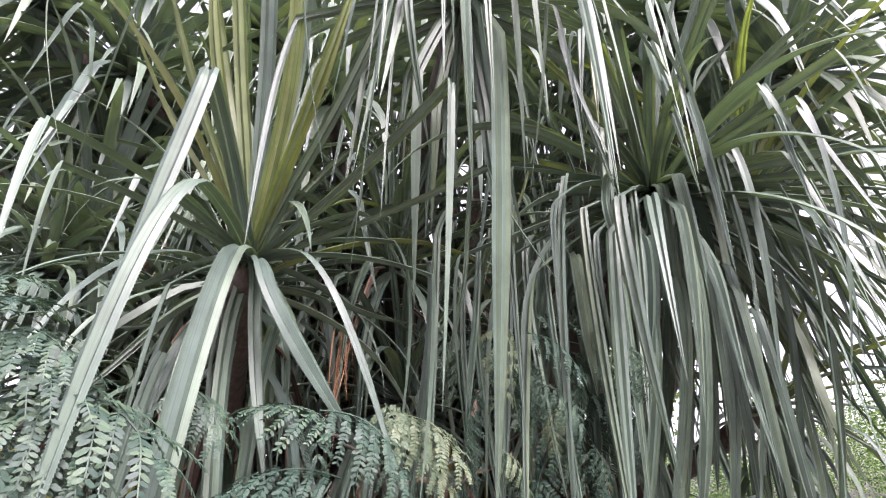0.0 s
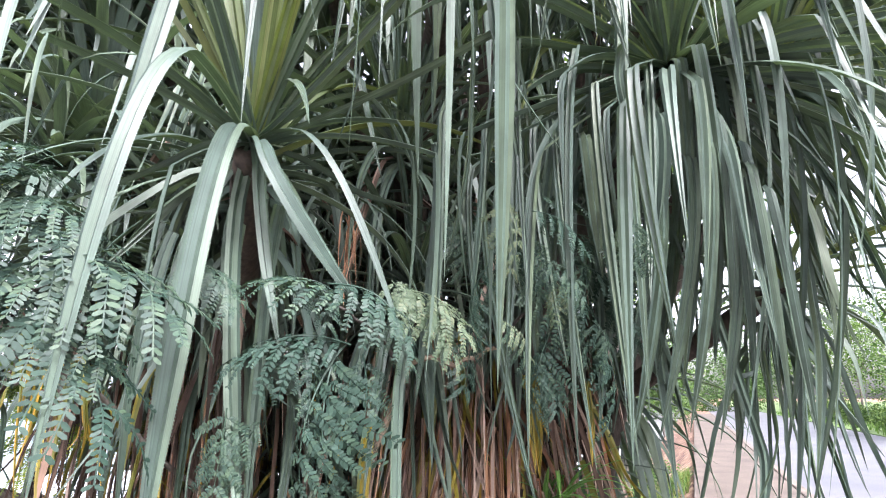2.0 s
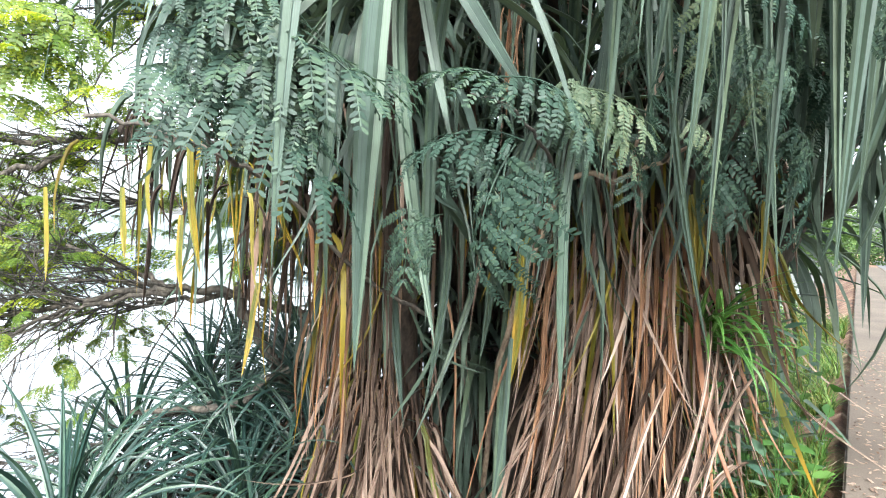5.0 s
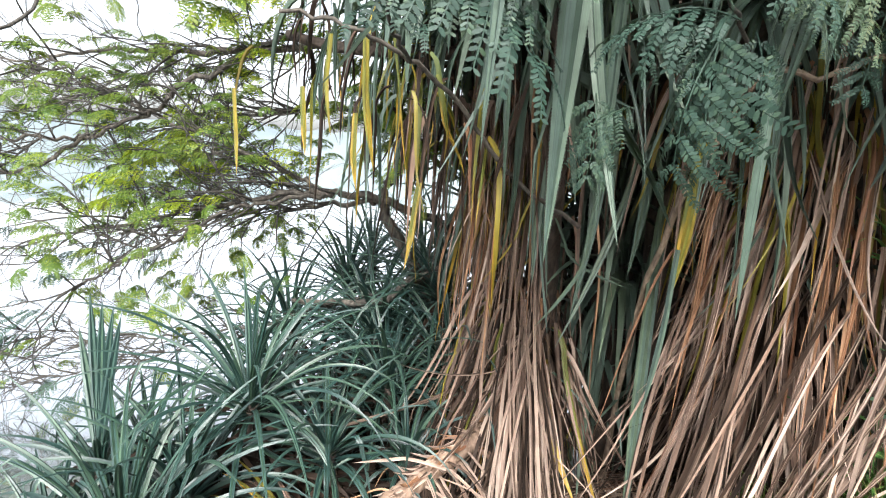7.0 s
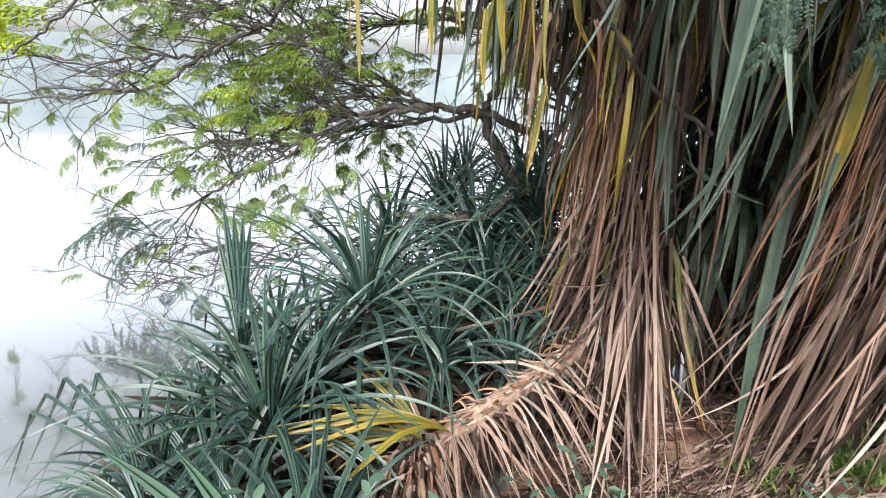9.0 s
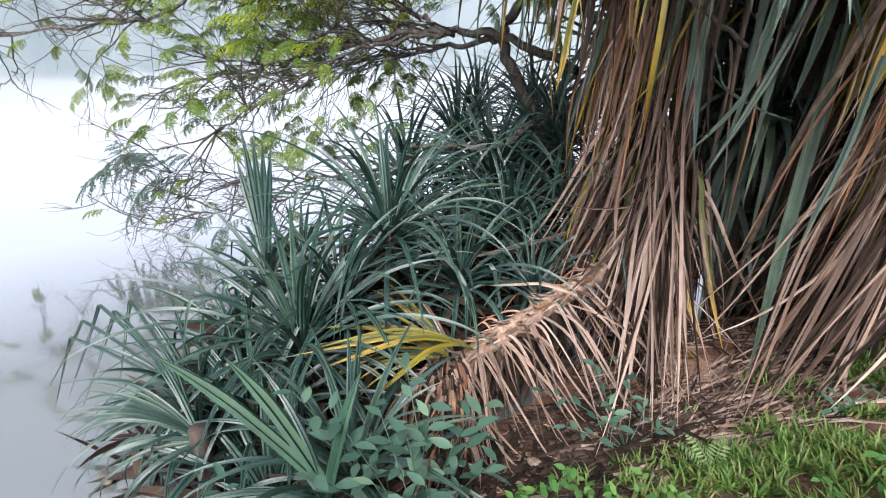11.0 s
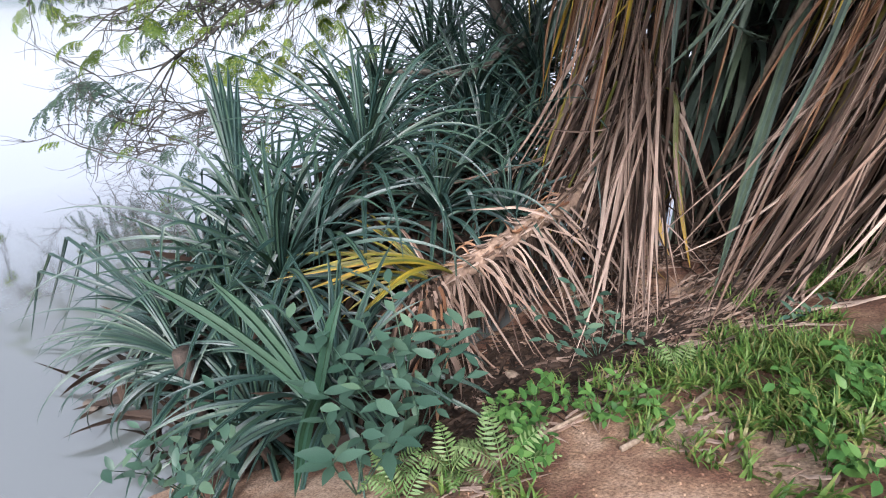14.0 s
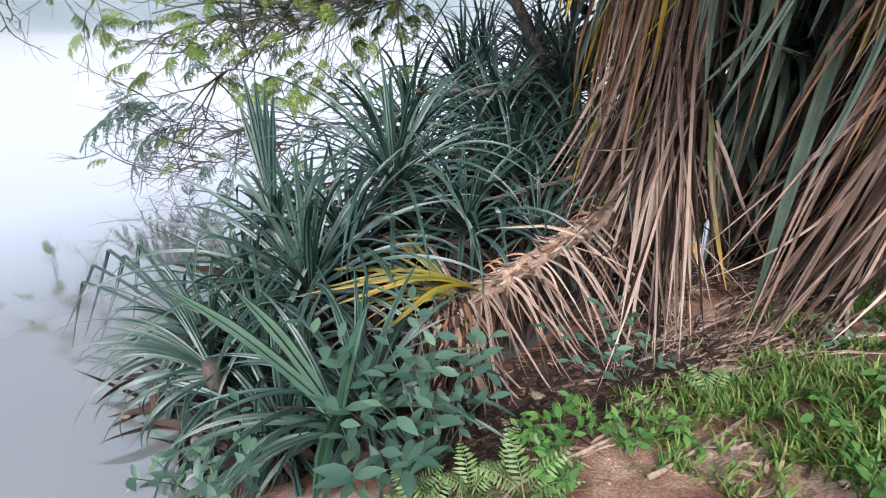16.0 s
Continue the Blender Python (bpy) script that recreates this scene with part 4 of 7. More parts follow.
for i in range(8):
    b = V(-0.05 + 0.12 * i + U(-0.08, 0.08), U(1.9, 2.3), U(2.2, 2.7))
    leaf_over(tree_b, b + V(U(0.05, 0.2), U(0.1, 0.3), U(0.1, 0.3)), b, (b[0] + U(-0.12, 0.12), b[1] + U(0, 0.2), U(1.0, 1.7)), U(0.025, 0.042), BLADE, flow=U(0.1, 0.5), twist=U(-50, 50))

YELLOWED = [
    ((-0.0, 3.36, 1.67), (0.03, 3.37, 1.55), (0.28, 3.35, 1.02), 0.055),
    ((0.42, 3.22, 1.59), (0.44, 3.23, 1.42), (0.46, 3.22, 1.06), 0.040),
    ((0.4, 3.23, 1.61), (0.5, 3.22, 1.36), (0.56, 3.21, 1.22), 0.035),
    ((0.74, 3.05, 1.55), (0.75, 3.06, 1.36), (0.74, 3.06, 1.12), 0.035),
    ((0.02, 3.36, 1.65), (0.08, 3.37, 1.48), (0.1, 3.38, 1.23), 0.055),
    ((0.33, 3.35, 1.19), (0.37, 3.34, 1.1), (0.47, 3.32, 1.04), 0.030),
    ((-1.75, 1.93, 1.71), (-1.76, 1.95, 1.5), (-1.73, 1.98, 1.14), 0.035),
    ((-1.71, 2.08, 1.76), (-1.7, 2.14, 1.47), (-1.65, 2.16, 1.05), 0.035),
    ((-1.71, 2.37, 1.06), (-1.72, 2.34, 0.89), (-1.72, 2.27, 0.62), 0.035),
    ((-2.74, 2.07, 1.51), (-2.74, 2.08, 1.26), (-2.73, 2.07, 1.05), 0.030),
    ((-2.16, 1.98, 1.5), (-2.16, 1.99, 1.32), (-2.15, 1.99, 1.18), 0.030),
    ((-1.92, 1.9, 1.71), (-1.95, 1.91, 1.52), (-1.94, 1.93, 1.28), 0.030),
    ((-1.31, 3.15, 1.1), (-1.39, 3.09, 0.82), (-1.56, 2.92, 0.45), 0.040),
    ((-0.42, 2.87, 1.27), (-0.44, 2.85, 1.03), (-0.47, 2.77, 0.61), 0.050),
    ((-1.86, 2.01, 1.38), (-1.86, 2.0, 1.21), (-1.84, 2.0, 1.03), 0.030),
]
for root, bend, tip, w in YELLOWED:
    leaf_over(tree_b if root[0] > -0.4 else tree_a, root, bend, tip, w, BLADE_YELLOW, flow=0.3, lift=0.0, twist=U(-30, 30))
HOLLOW = [
    ((0.04, 3.37, 1.01), (0.09, 3.35, 0.88), (0.3, 3.22, 0.37), 0.045),
    ((-0.1, 3.16, 0.92), (-0.16, 3.14, 0.76), (-0.33, 3.05, 0.44), 0.030),
    ((-1.29, 3.46, 0.87), (-1.19, 3.46, 0.66), (-0.74, 3.52, 0.42), 0.050),
]
for root, bend, tip, w in HOLLOW:
    leaf_over(tree_b, root, bend, tip, w, BLADE, flow=0.3, lift=0.0)

# crowns deeper in the thicket
BACK = [((-1.15, 2.75, 2.75), 56, 1.5, (10, -12)), ((-2.0, 3.5, 2.4), 50, 1.4, (15, -15)), ((-0.35, 3.3, 3.1), 56, 1.5, (18, 0)), ((0.55, 3.6, 2.7), 56, 1.5, (15, 5)), ((1.95, 2.9, 3.4), 60, 1.7, (12, 18)), ((1.95, 3.15, 2.15), 34, 1.0, (10, 15)), ((-0.25, 3.4, 2.2), 50, 1.3, (20, 0)), ((0.6, 3.9, 4.0), 50, 1.5, (12, 0)), ((-1.5, 3.3, 3.7), 50, 1.5, (15, -10)), ((2.7, 4.2, 3.6), 50, 1.6, (5, 12))]
for n, (h, count, ln, tilt) in enumerate(BACK):
    tree = thing("pandanus_tree", "screw pine crown of crowded dark green leaves in the thicket", "pandanus", "screw pines of the thicket")
    foot = (-0.2 + h[0] * 0.35, 4.4 + 0.25 * (n % 3), ground_z(-0.2 + h[0] * 0.35, 4.4 + 0.25 * (n % 3)) - 0.2)
    stem(tree, [foot, (foot[0] * 0.7 + h[0] * 0.3, foot[1] - 0.1, h[2] * 0.45), (h[0], h[1], h[2] - 0.04)], 0.11, 0.06)
    # right-hand crowns take the lighter heart leaf, so backlight is in their colour
    rosette(tree, h, count, ln, 0.06, BLADE if h[0] < 1.5 else [BLADE, BLADE_HEART, BLADE_HEART], tilt=tilt, kinks=0.35, seg=14, el=(86, -30))
    skirt(tree, [(h[0], h[1], h[2] - 0.1), (h[0] * 0.9 + foot[0] * 0.1, h[1] + 0.1, h[2] - 0.6)], 24, 0.2, 1.3, [(BLADE, 1)] if h[0] > 1 else [(BLADE, 3), (BLADE_DRY, 1)], out=14, width=0.045, name="leaf", seg=10)

WALL = [(-1.2, 4.3, 1.9), (-0.5, 4.5, 2.4), (-1.9, 4.4, 2.0), (-0.2, 5.2, 1.6), (-1.0, 5.2, 3.0), (-1.7, 5.1, 1.2), (0.5, 5.3, 2.3), (-2.2, 5.2, 2.8), (-0.7, 5.3, 0.8), (0.0, 5.3, 3.8), (-1.6, 5.4, 4.0), (0.9, 5.4, 1.0), (1.0, 5.2, 4.2), (-2.4, 5.3, 0.6), (-1.9, 4.6, 1.2), (-1.0, 4.7, 0.4), (-0.3, 4.8, 1.5), (0.5, 4.9, 0.5), (1.2, 4.7, 1.6), (0.2, 4.9, 3.0), (-1.3, 4.8, 2.6), (1.4, 4.9, 3.2), (-2.5, 4.2, 3.4), (-0.6, 4.6, 4.4), (1.9, 4.8, 4.6), (-1.9, 4.0, 4.8), (-2.6, 3.4, 3.9), (0.7, 4.4, 5.4), (-2.9, 4.4, 2.6), (-3.4, 4.6, 3.6), (-3.9, 4.0, 5.2), (-2.8, 4.6, 5.6), (3.4, 4.2, 4.4), (3.0, 4.8, 5.8), (2.2, 4.0, 6.2), (0.1, 4.4, 6.6), (-1.3, 4.2, 6.6), (-0.9, 3.2, 4.5), (0.3, 3.0, 4.7), (1.4, 3.5, 5.0), (-2.3, 2.9, 4.5), (-3.2, 3.7, 4.4), (2.6, 3.5, 4.7), (-0.4, 3.9, 5.6), (-1.6, 3.3, 5.4), (1.0, 4.0, 6.0), (-1.2, 4.9, -0.4), (-0.3, 5.0, -0.5), (0.6, 5.2, -0.6), (-2.3, 3.0, 3.1), (2.4, 2.7, 4.3), (1.7, 2.7, 4.9), (-2.9, 2.6, 4.9), (-3.6, 2.9, 4.0), (-1.0, 5.1, 0.1), (-1.15, 5.1, -0.5), (-1.3, 4.9, 0.9), (-1.5, 4.0, 2.9), (-2.2, 4.0, 2.6), (-1.0, 4.1, 3.5)]
for x, y, z in WALL:
    tree = thing("pandanus_tree", "screw pine with shaded dark leaves at the back of the thicket", "pandanus", "screw pines at the back")
    stem(tree, [(max(-0.9, min(0.3, x * 0.5)), 4.9, -2.0), (max(-1.0, min(0.5, x * 0.6)), 4.8, min(z - 0.4, 1.8)), (x, y, z)], 0.09, 0.05, per=5)
    dense_crown(tree, (x, y, z), 72, 1.5, 0.068, BLADE, (10, 0), 10)

for x, y, z in ((-1.95, 2.85, 2.35), (-1.65, 3.0, 2.75), (-2.25, 2.7, 2.8), (-1.45, 2.9, 2.2)):
    tree = thing("pandanus_tree", "small screw pine crown shaded by the larger ones in front", "pandanus", "screw pines at the back")
    stem(tree, [(-1.0, 4.6, -1.9), (-1.2, 4.3, 1.2), (x, y, z)], 0.07, 0.04, per=6)
    dense_crown(tree, (x, y, z), 64, 0.8, 0.055, BLADE, (10, -5), 10)

# added dead leaves at the back of the hollow, coloured near-black for its shade
hulk = thing("pandanus_tree", "added dead screw pine stem whose near-black leaves paint the hollow's shade", "pandanus")
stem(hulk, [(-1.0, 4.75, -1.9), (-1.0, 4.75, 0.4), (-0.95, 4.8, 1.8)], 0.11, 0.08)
skirt(hulk, [(-1.5, 4.8, 1.9), (-0.95, 4.75, 1.6), (-0.4, 4.8, 1.9)], 70, 0.3, 1.3, [(BLADE_SHADE, 1)], out=6, flare=0.0, start=(-80, -20), width=0.06, name="rotten_leaf")
skirt(hulk, [(-1.35, 4.8, 0.7), (-0.95, 4.75, 0.3), (-0.5, 4.8, 0.6)], 80, 0.3, 1.5, [(BLADE_SHADE, 1)], out=8, flare=0.1, start=(-80, -20), width=0.06, name="rotten_leaf")

# inner curtain of dry and yellow leaves between the stems
curtain = thing("pandanus_tree", "old screw pine stem wrapped in rust and yellow dead leaves", "pandanus")
stem(curtain, [(-0.6, 4.3, -1.7), (-0.6, 4.2, 0.5), (-0.5, 4.0, 1.9)], 0.12, 0.08)
skirt(curtain, [(-1.9, 3.9, 1.5), (-0.6, 3.9, 1.8), (0.9, 3.7, 1.9)], 230, 0.3, 1.0, [(BLADE_RUST, 5), (BLADE_DRY, 2), (BLADE_YELLOW, 4), (BLADE, 1)], out=8, flare=0.05)
skirt(curtain, [(-2.1, 3.0, 1.75), (-1.7, 2.9, 1.65), (-1.3, 2.9, 1.6)], 90, 0.35, 0.95, [(BLADE_YELLOW, 4), (BLADE_RUST, 1), (BLADE_DRY, 2), (BLADE, 3)], out=6, flare=0.0, width=0.032, ragged=0.35)

skirt(curtain, [(-2.96, 2.70, 1.94), (-2.53, 2.78, 1.85), (-2.10, 2.86, 1.83)], 34, 0.25, 0.8, [(BLADE_YELLOW, 5), (BLADE, 4)], out=7, flare=0.0, width=0.03, ragged=0.35)
skirt(curtain, [(-2.19, 2.34, 1.74), (-1.96, 2.38, 1.72), (-1.77, 2.41, 1.69)], 22, 0.25, 0.75, [(BLADE_YELLOW, 4), (BLADE, 3)], out=7, flare=0.0, width=0.028, ragged=0.3)
stem(curtain, [(-1.3, 3.8, 1.9), (-1.7, 3.2, 1.85), (-2.53, 2.78, 1.85), (-2.96, 2.70, 1.94)], 0.05, 0.03, per=6)

# fallen stem with its dry leaves and yellowing crown
fallen = thing("fallen_pandanus", "fallen screw pine stem with pale dry leaves fanning from it", "pandanus")
LOG = [(-1.40, 3.55, -0.55), (-1.73, 2.87, -0.82), (-1.93, 2.42, -0.99), (-2.11, 2.01, -1.14), (-2.2, 1.8, -1.2)]
stem(fallen, LOG, 0.07, 0.06, STEM, per=16)
spine = spline(LOG, 12)
for i in range(84):
    k = rng.randrange(3, len(spine) - 6)
    q, u = spine[k], k / len(spine)
    if i % 9:
        way = V(0.86 - 0.22 * u, -0.36 - 0.2 * u, -0.52 + 0.22 * u) + V(U(-0.25, 0.25), U(-0.3, 0.25), U(-0.12, 0.2))
        ln, rise = U(0.5, 1.35), U(-0.03, 0.16)
    else:
        way, ln, rise = V(U(-0.9, -0.2), U(-0.5, 0.2), U(-0.3, 0.1)), U(0.35, 0.8), U(0.0, 0.15)
    line = [q + way * ln * w + V(0, 0, rise * math.sin(math.pi * min(1, w * 1.15)) + 0.02 * math.sin(w * 7 + i)) for w in (j / 11 for j in range(12))]
    line = [V(c[0], c[1], max(c[2], ground_z(c[0], c[1]) + 0.015, WATER_Z + 0.01)) for c in line]
    blade("dead_leaf", line, U(0.014, 0.03), BLADE_DRY if i % 9 else BLADE_RUST, fallen, keel=U(0.2, 0.5), curl=U(0.1, 0.7), twist=U(-60, 60), taper=0.7)
for i in range(130):
    q = spine[rng.randrange(0, len(spine) - 4)]
    d = unit(V(U(-0.9, 0.5), U(-1, 0.1), U(-0.1, 0.9)))
    run, curl = V(-0.25, -0.6, -0.22) * U(0.7, 1.2) + d * U(0.0, 0.35), U(0.0, 0.02)
    line = [q + d * 0.062 + run * (k * 0.045) + d * (curl * k * k * 0.3) for k in range(5)]
    blade("leaf_base", line, U(0.035, 0.06), BLADE_DRY if i % 4 else BLADE_RUST, fallen, keel=0.4, taper=0.9)
# near-black leaves added beneath the stem to paint the shade under its fan
skirt(fallen, LOG[1:4], 90, 0.05, 0.65, [(BLADE_SHADE, 1)], out=14, width=0.04, az=(-140, 30), start=(-80, -20), flare=0.1, name="rotten_leaf")
skirt(fallen, LOG[2:], 60, 0.09, 0.85, [(BLADE_DRY, 5), (BLADE_RUST, 2)], out=10, width=0.032, az=(-150, 20), start=(-60, 10), flare=0.05)
skirt(fallen, [(-2.10, 1.95, -1.0), (-2.05, 1.75, -1.02), (-2.0, 1.5, -1.05)], 120, 0.1, 0.6, [(BLADE_DRY, 5), (BLADE_RUST, 2)], out=12, width=0.03, start=(-60, 20), flare=0.05, lo=WATER_Z + 0.01)
skirt(fallen, [(-1.95, 1.72, -0.92), (-1.72, 1.42, -0.92), (-1.55, 1.2, -0.98)], 70, 0.09, 0.45, [(BLADE_DRY, 4), (BLADE_RUST, 2)], out=8, width=0.028, start=(-70, 0), flare=0.0, az=(-160, 40))
for i in range(24):
    az = U(150, 235)
    pts, sd = crown_leaf(V(-2.10, 1.98, -1.02), az, U(-5, 30), U(0.6, 1.15), U(25, 65), None, (0, 0), 12, (0.03, 0))
    blade("leaf", pts, U(0.028, 0.042), rng.choice([BLADE_YELLOW, BLADE_WATER, BLADE_WATER, BLADE_DRY]), fallen, side0=sd, twist=U(-30, 30))
for tip in ((-2.66, 1.27, -0.86), (-2.98, 1.54, -0.95), (-2.42, 1.21, -0.82), (-2.60, 1.19, -0.80), (-2.45, 1.42, -0.92), (-2.10, 1.25, -0.90), (-2.85, 1.42, -0.98)):
    root = V(-2.02, 2.08, -1.0)
    leaf_over(fallen, root, root * 0.5 + V(*tip) * 0.5 + V(0, 0, U(0.08, 0.16)), tip, U(0.036, 0.05), BLADE_YELLOW, flow=0.9, lift=0.08)
leaf_over(fallen, (-1.6, 2.67, -0.72), (-1.84, 2.55, -0.66), (-2.1, 2.4, -0.7), 0.04, BLADE_DRY, flow=0.8, lift=0.02)

# shore plants
SHORE = [(-2.92, 1.44, -1.0, 1.15, 50), (-3.03, 2.42, -0.55, 1.25, 46), (-2.51, 2.63, -0.85, 0.85, 40), (-2.02, 1.01, -1.15, 0.8, 36), (-3.3, 0.92, -1.35, 0.75, 46), (-2.06, 2.98, -0.9, 0.6, 26), (-3.09, 4.3, -0.7, 1.1, 44), (-4.34, 5.17, -0.5, 1.3, 44), (-3.44, 5.57, -0.5, 1.3, 44), (-2.83, 1.01, -1.35, 0.9, 40), (-2.38, 0.76, -1.4, 0.75, 34)]
SHORE_B = [(-3.02, 1.9, -0.95, 1.0, 40), (-3.7, 2.1, -1.0, 0.65, 32), (-3.6, 3.2, -0.85, 1.0, 40), (-2.6, 3.5, -0.7, 1.1, 44), (-3.35, 1.3, -1.2, 0.8, 40), (-2.2, 3.9, -0.6, 1.2, 40), (-4.2, 4.0, -0.7, 1.2, 40), (-2.9, 5.0, -0.3, 1.3, 40), (-3.9, 6.3, -0.3, 1.4, 40), (-5.0, 6.6, -0.4, 1.4, 40), (-3.55, 1.68, -0.85, 0.6, 24), (-3.1, 4.0, -0.45, 1.2, 40), (-2.55, 4.35, -0.1, 1.2, 40)]
for x, y, z, ln, count in SHORE + SHORE_B:
    plant = thing("pandanus_plant", "dark green screw pine rosette growing at the water's edge", "pandanus", "screw pines along the shore")
    stem(plant, [(x, y, min(z - 0.3, ground_z(x, y) - 0.1)), (x + 0.02, y, z - 0.02)], 0.05, 0.045, per=6)
    rosette(plant, (x, y, z), int(count * 1.28), ln * 1.1, 0.04, BLADE_WATER, droop=(45, 150), el=(86, 22), seg=16, kinks=0.06, power=0.6)
    # part of the lower leaves is near-black, for shade beneath the rosette
    skirt(plant, [(x, y, z - 0.05), (x, y, z - 0.3)], 14, 0.06, ln * 0.8, [(BLADE_WATER, 3), (BLADE_SHADE, 2)], out=45, flare=0.1, width=0.04, seg=8, start=(-10, 30), name="leaf", lo=WATER_Z + 0.01)


# leaf mat added under the plants; its near-black colour paints their gaps' shade
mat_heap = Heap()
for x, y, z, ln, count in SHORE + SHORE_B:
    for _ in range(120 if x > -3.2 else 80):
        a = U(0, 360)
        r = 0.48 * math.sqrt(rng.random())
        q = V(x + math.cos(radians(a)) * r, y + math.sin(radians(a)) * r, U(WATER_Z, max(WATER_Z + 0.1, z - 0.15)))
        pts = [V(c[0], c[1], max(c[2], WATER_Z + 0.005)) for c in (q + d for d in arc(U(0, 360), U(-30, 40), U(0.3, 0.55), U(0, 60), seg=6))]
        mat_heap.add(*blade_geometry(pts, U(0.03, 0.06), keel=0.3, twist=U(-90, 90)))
tagged(new("dead_leaf_mat", mat_heap.mesh("dead_leaf_mat", BLADE_SHADE)), "added mat of dead leaves, darkened to paint shade under the shore plants", "dead leaves", kind="stuff")
front = thing("pandanus_plant", "young screw pine with broad fresh green leaves by the water", "pandanus", "screw pines along the shore")
stem(front, [(-2.0, 1.02, -1.7), (-2.02, 1.01, -1.2)], 0.05, 0.045, per=6)
HEART_F = V(-1.73, 0.63, -0.72)
for tip, w in (((-2.43, 0.40, -0.29), 0.062), ((-2.25, 0.59, -0.33), 0.062), ((-1.76, 0.86, -0.32), 0.05), ((-1.39, 0.23, -0.56), 0.05)):
    leaf_over(front, HEART_F, HEART_F * 0.5 + V(*tip) * 0.5 + V(0, 0, 0.06), tip, w, BLADE_YOUNG, flow=1.2, lift=0.02)
rosette(front, HEART_F, 11, 0.7, 0.034, BLADE_WATER, droop=(60, 150), el=(70, 10), seg=16, sector=(120, 300))
edge = V(-2.72, 0.62, -0.98)
plant = thing("pandanus_plant", "dark green screw pine arching down to the water", "pandanus", "screw pines along the shore")
stem(plant, [(edge[0], edge[1], -1.9), tuple(edge)], 0.05, 0.045, per=6)
rosette(plant, edge, 34, 0.62, 0.03, BLADE_WATER, droop=(60, 130), el=(60, 0), seg=16, sector=(135, 260))
spear = V(-3.55, 1.68, -0.75)
for tip in ((-4.13, 1.99, 0.11), (-4.00, 2.07, 0.02), (-4.06, 2.03, 0.06), (-3.88, 2.05, -0.02), (-4.04, 1.86, -0.08)):
    leaf_over(front, spear, spear * 0.5 + V(*tip) * 0.5 + V(0, 0, 0.05), tip, 0.055, BLADE_WATER, flow=1.0, lift=0.02)
leaf_over(front, (-3.35, 0.89, -1.33), (-4.40, 0.85, -0.99), (-4.24, 0.49, -1.47), 0.03, BLADE_WATER, flow=0.4, lift=0.1)
leaf_over(front, (-3.35, 0.89, -1.33), (-4.29, 0.90, -1.02), (-4.13, 0.50, -1.56), 0.03, BLADE_WATER, flow=0.4, lift=0.1)
leaf_over(front, (-3.35, 0.89, -1.33), (-4.46, 0.74, -1.09), (-4.38, 0.40, -1.47), 0.03, BLADE_WATER, flow=0.4, lift=0.1)
leaf_over(front, (-3.35, 0.89, -1.33), (-4.22, 0.99, -0.95), (-3.97, 0.70, -1.42), 0.03, BLADE_WATER, flow=0.4, lift=0.1)
leaf_over(front, (-3.35, 0.89, -1.33), (-4.49, 0.65, -1.20), (-4.30, 0.41, -1.54), 0.03, BLADE_WATER, flow=0.4, lift=0.1)


# ---------------------------------------------------------------- feathery trees
def frond_mesh(name, mat, pairs=8, leaflets=10, seed=1, broad=0.24, small=0.2, side=0.34):
    """A twice-feathered leaf, one unit long along x: side stalks with paired oblong leaflets that droop."""
    r = random.Random(seed)
    h = Heap()

    def centre(u):
        return V(u, 0.05 * math.sin(u * 3), 0.18 * math.sin(u * 2.6) - 0.16 * u * u)
    line = [centre(i / 8) for i in range(9)]
    v, f = tube_geometry(line, [0.010 - 0.006 * i / 8 for i in range(9)], 4)
    h.add(v, f)
    for k in range(pairs):
        u = 0.12 + 0.86 * k / (pairs - 1)
        c = centre(u)
        ln = side * (1 - 0.6 * abs(u - 0.4)) * r.uniform(0.8, 1.1)
        for sgn in (-1, 1):
            a = radians(62 - 26 * u + r.uniform(-8, 8))
            d = V(math.cos(a), sgn * math.sin(a), 0)
            sag = r.uniform(0.35, 1.0)
            pl = [c + d * ln * t + V(0, 0, -sag * ln * t * t) for t in (0, 0.25, 0.5, 0.75, 1.0)]
            v, f = tube_geometry(pl, [0.004] * 5, 3)
            h.add(v, f)
            for j in range(leaflets):
                t = 0.1 + 0.9 * j / (leaflets - 1)
                q = c + d * ln * t + V(0, 0, -sag * ln * t * t)
                tan = unit(d + V(0, 0, -2 * sag * t))
                sidev = unit(np.cross(tan, V(0, 0, 1)))
                up = np.cross(sidev, tan)
                size = ln * small * (1 - 0.35 * abs(t - 0.5)) * r.uniform(0.85, 1.15)
                for s2 in (-1, 1):
                    o = unit(sidev * s2 + tan * r.uniform(0.45, 0.8) + up * r.uniform(-0.5, 0.25))
                    wv = unit(np.cross(o, up)) * size * broad
                    k0 = [q, q + o * size * 0.3 + wv, q + o * size * 0.8 + wv * 0.9, q + o * size, q + o * size * 0.8 - wv * 0.9, q + o * size * 0.3 - wv]
                    h.add(k0, [(0, 1, 2, 3), (0, 3, 4, 5)])
    return h.mesh(name, mat, False)


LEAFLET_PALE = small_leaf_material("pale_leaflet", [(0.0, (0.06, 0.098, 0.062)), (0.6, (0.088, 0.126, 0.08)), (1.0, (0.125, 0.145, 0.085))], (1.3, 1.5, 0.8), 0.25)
# brighter copy of the sunlit leaflet: stronger sun painted as colour
LEAFLET_SUNSTRUCK = small_leaf_material("sunstruck_leaflet", [(0.0, (0.15, 0.22, 0.022)), (1.0, (0.27, 0.31, 0.03))], (1.8, 1.8, 0.5), 0.45)
FRONDS = {}
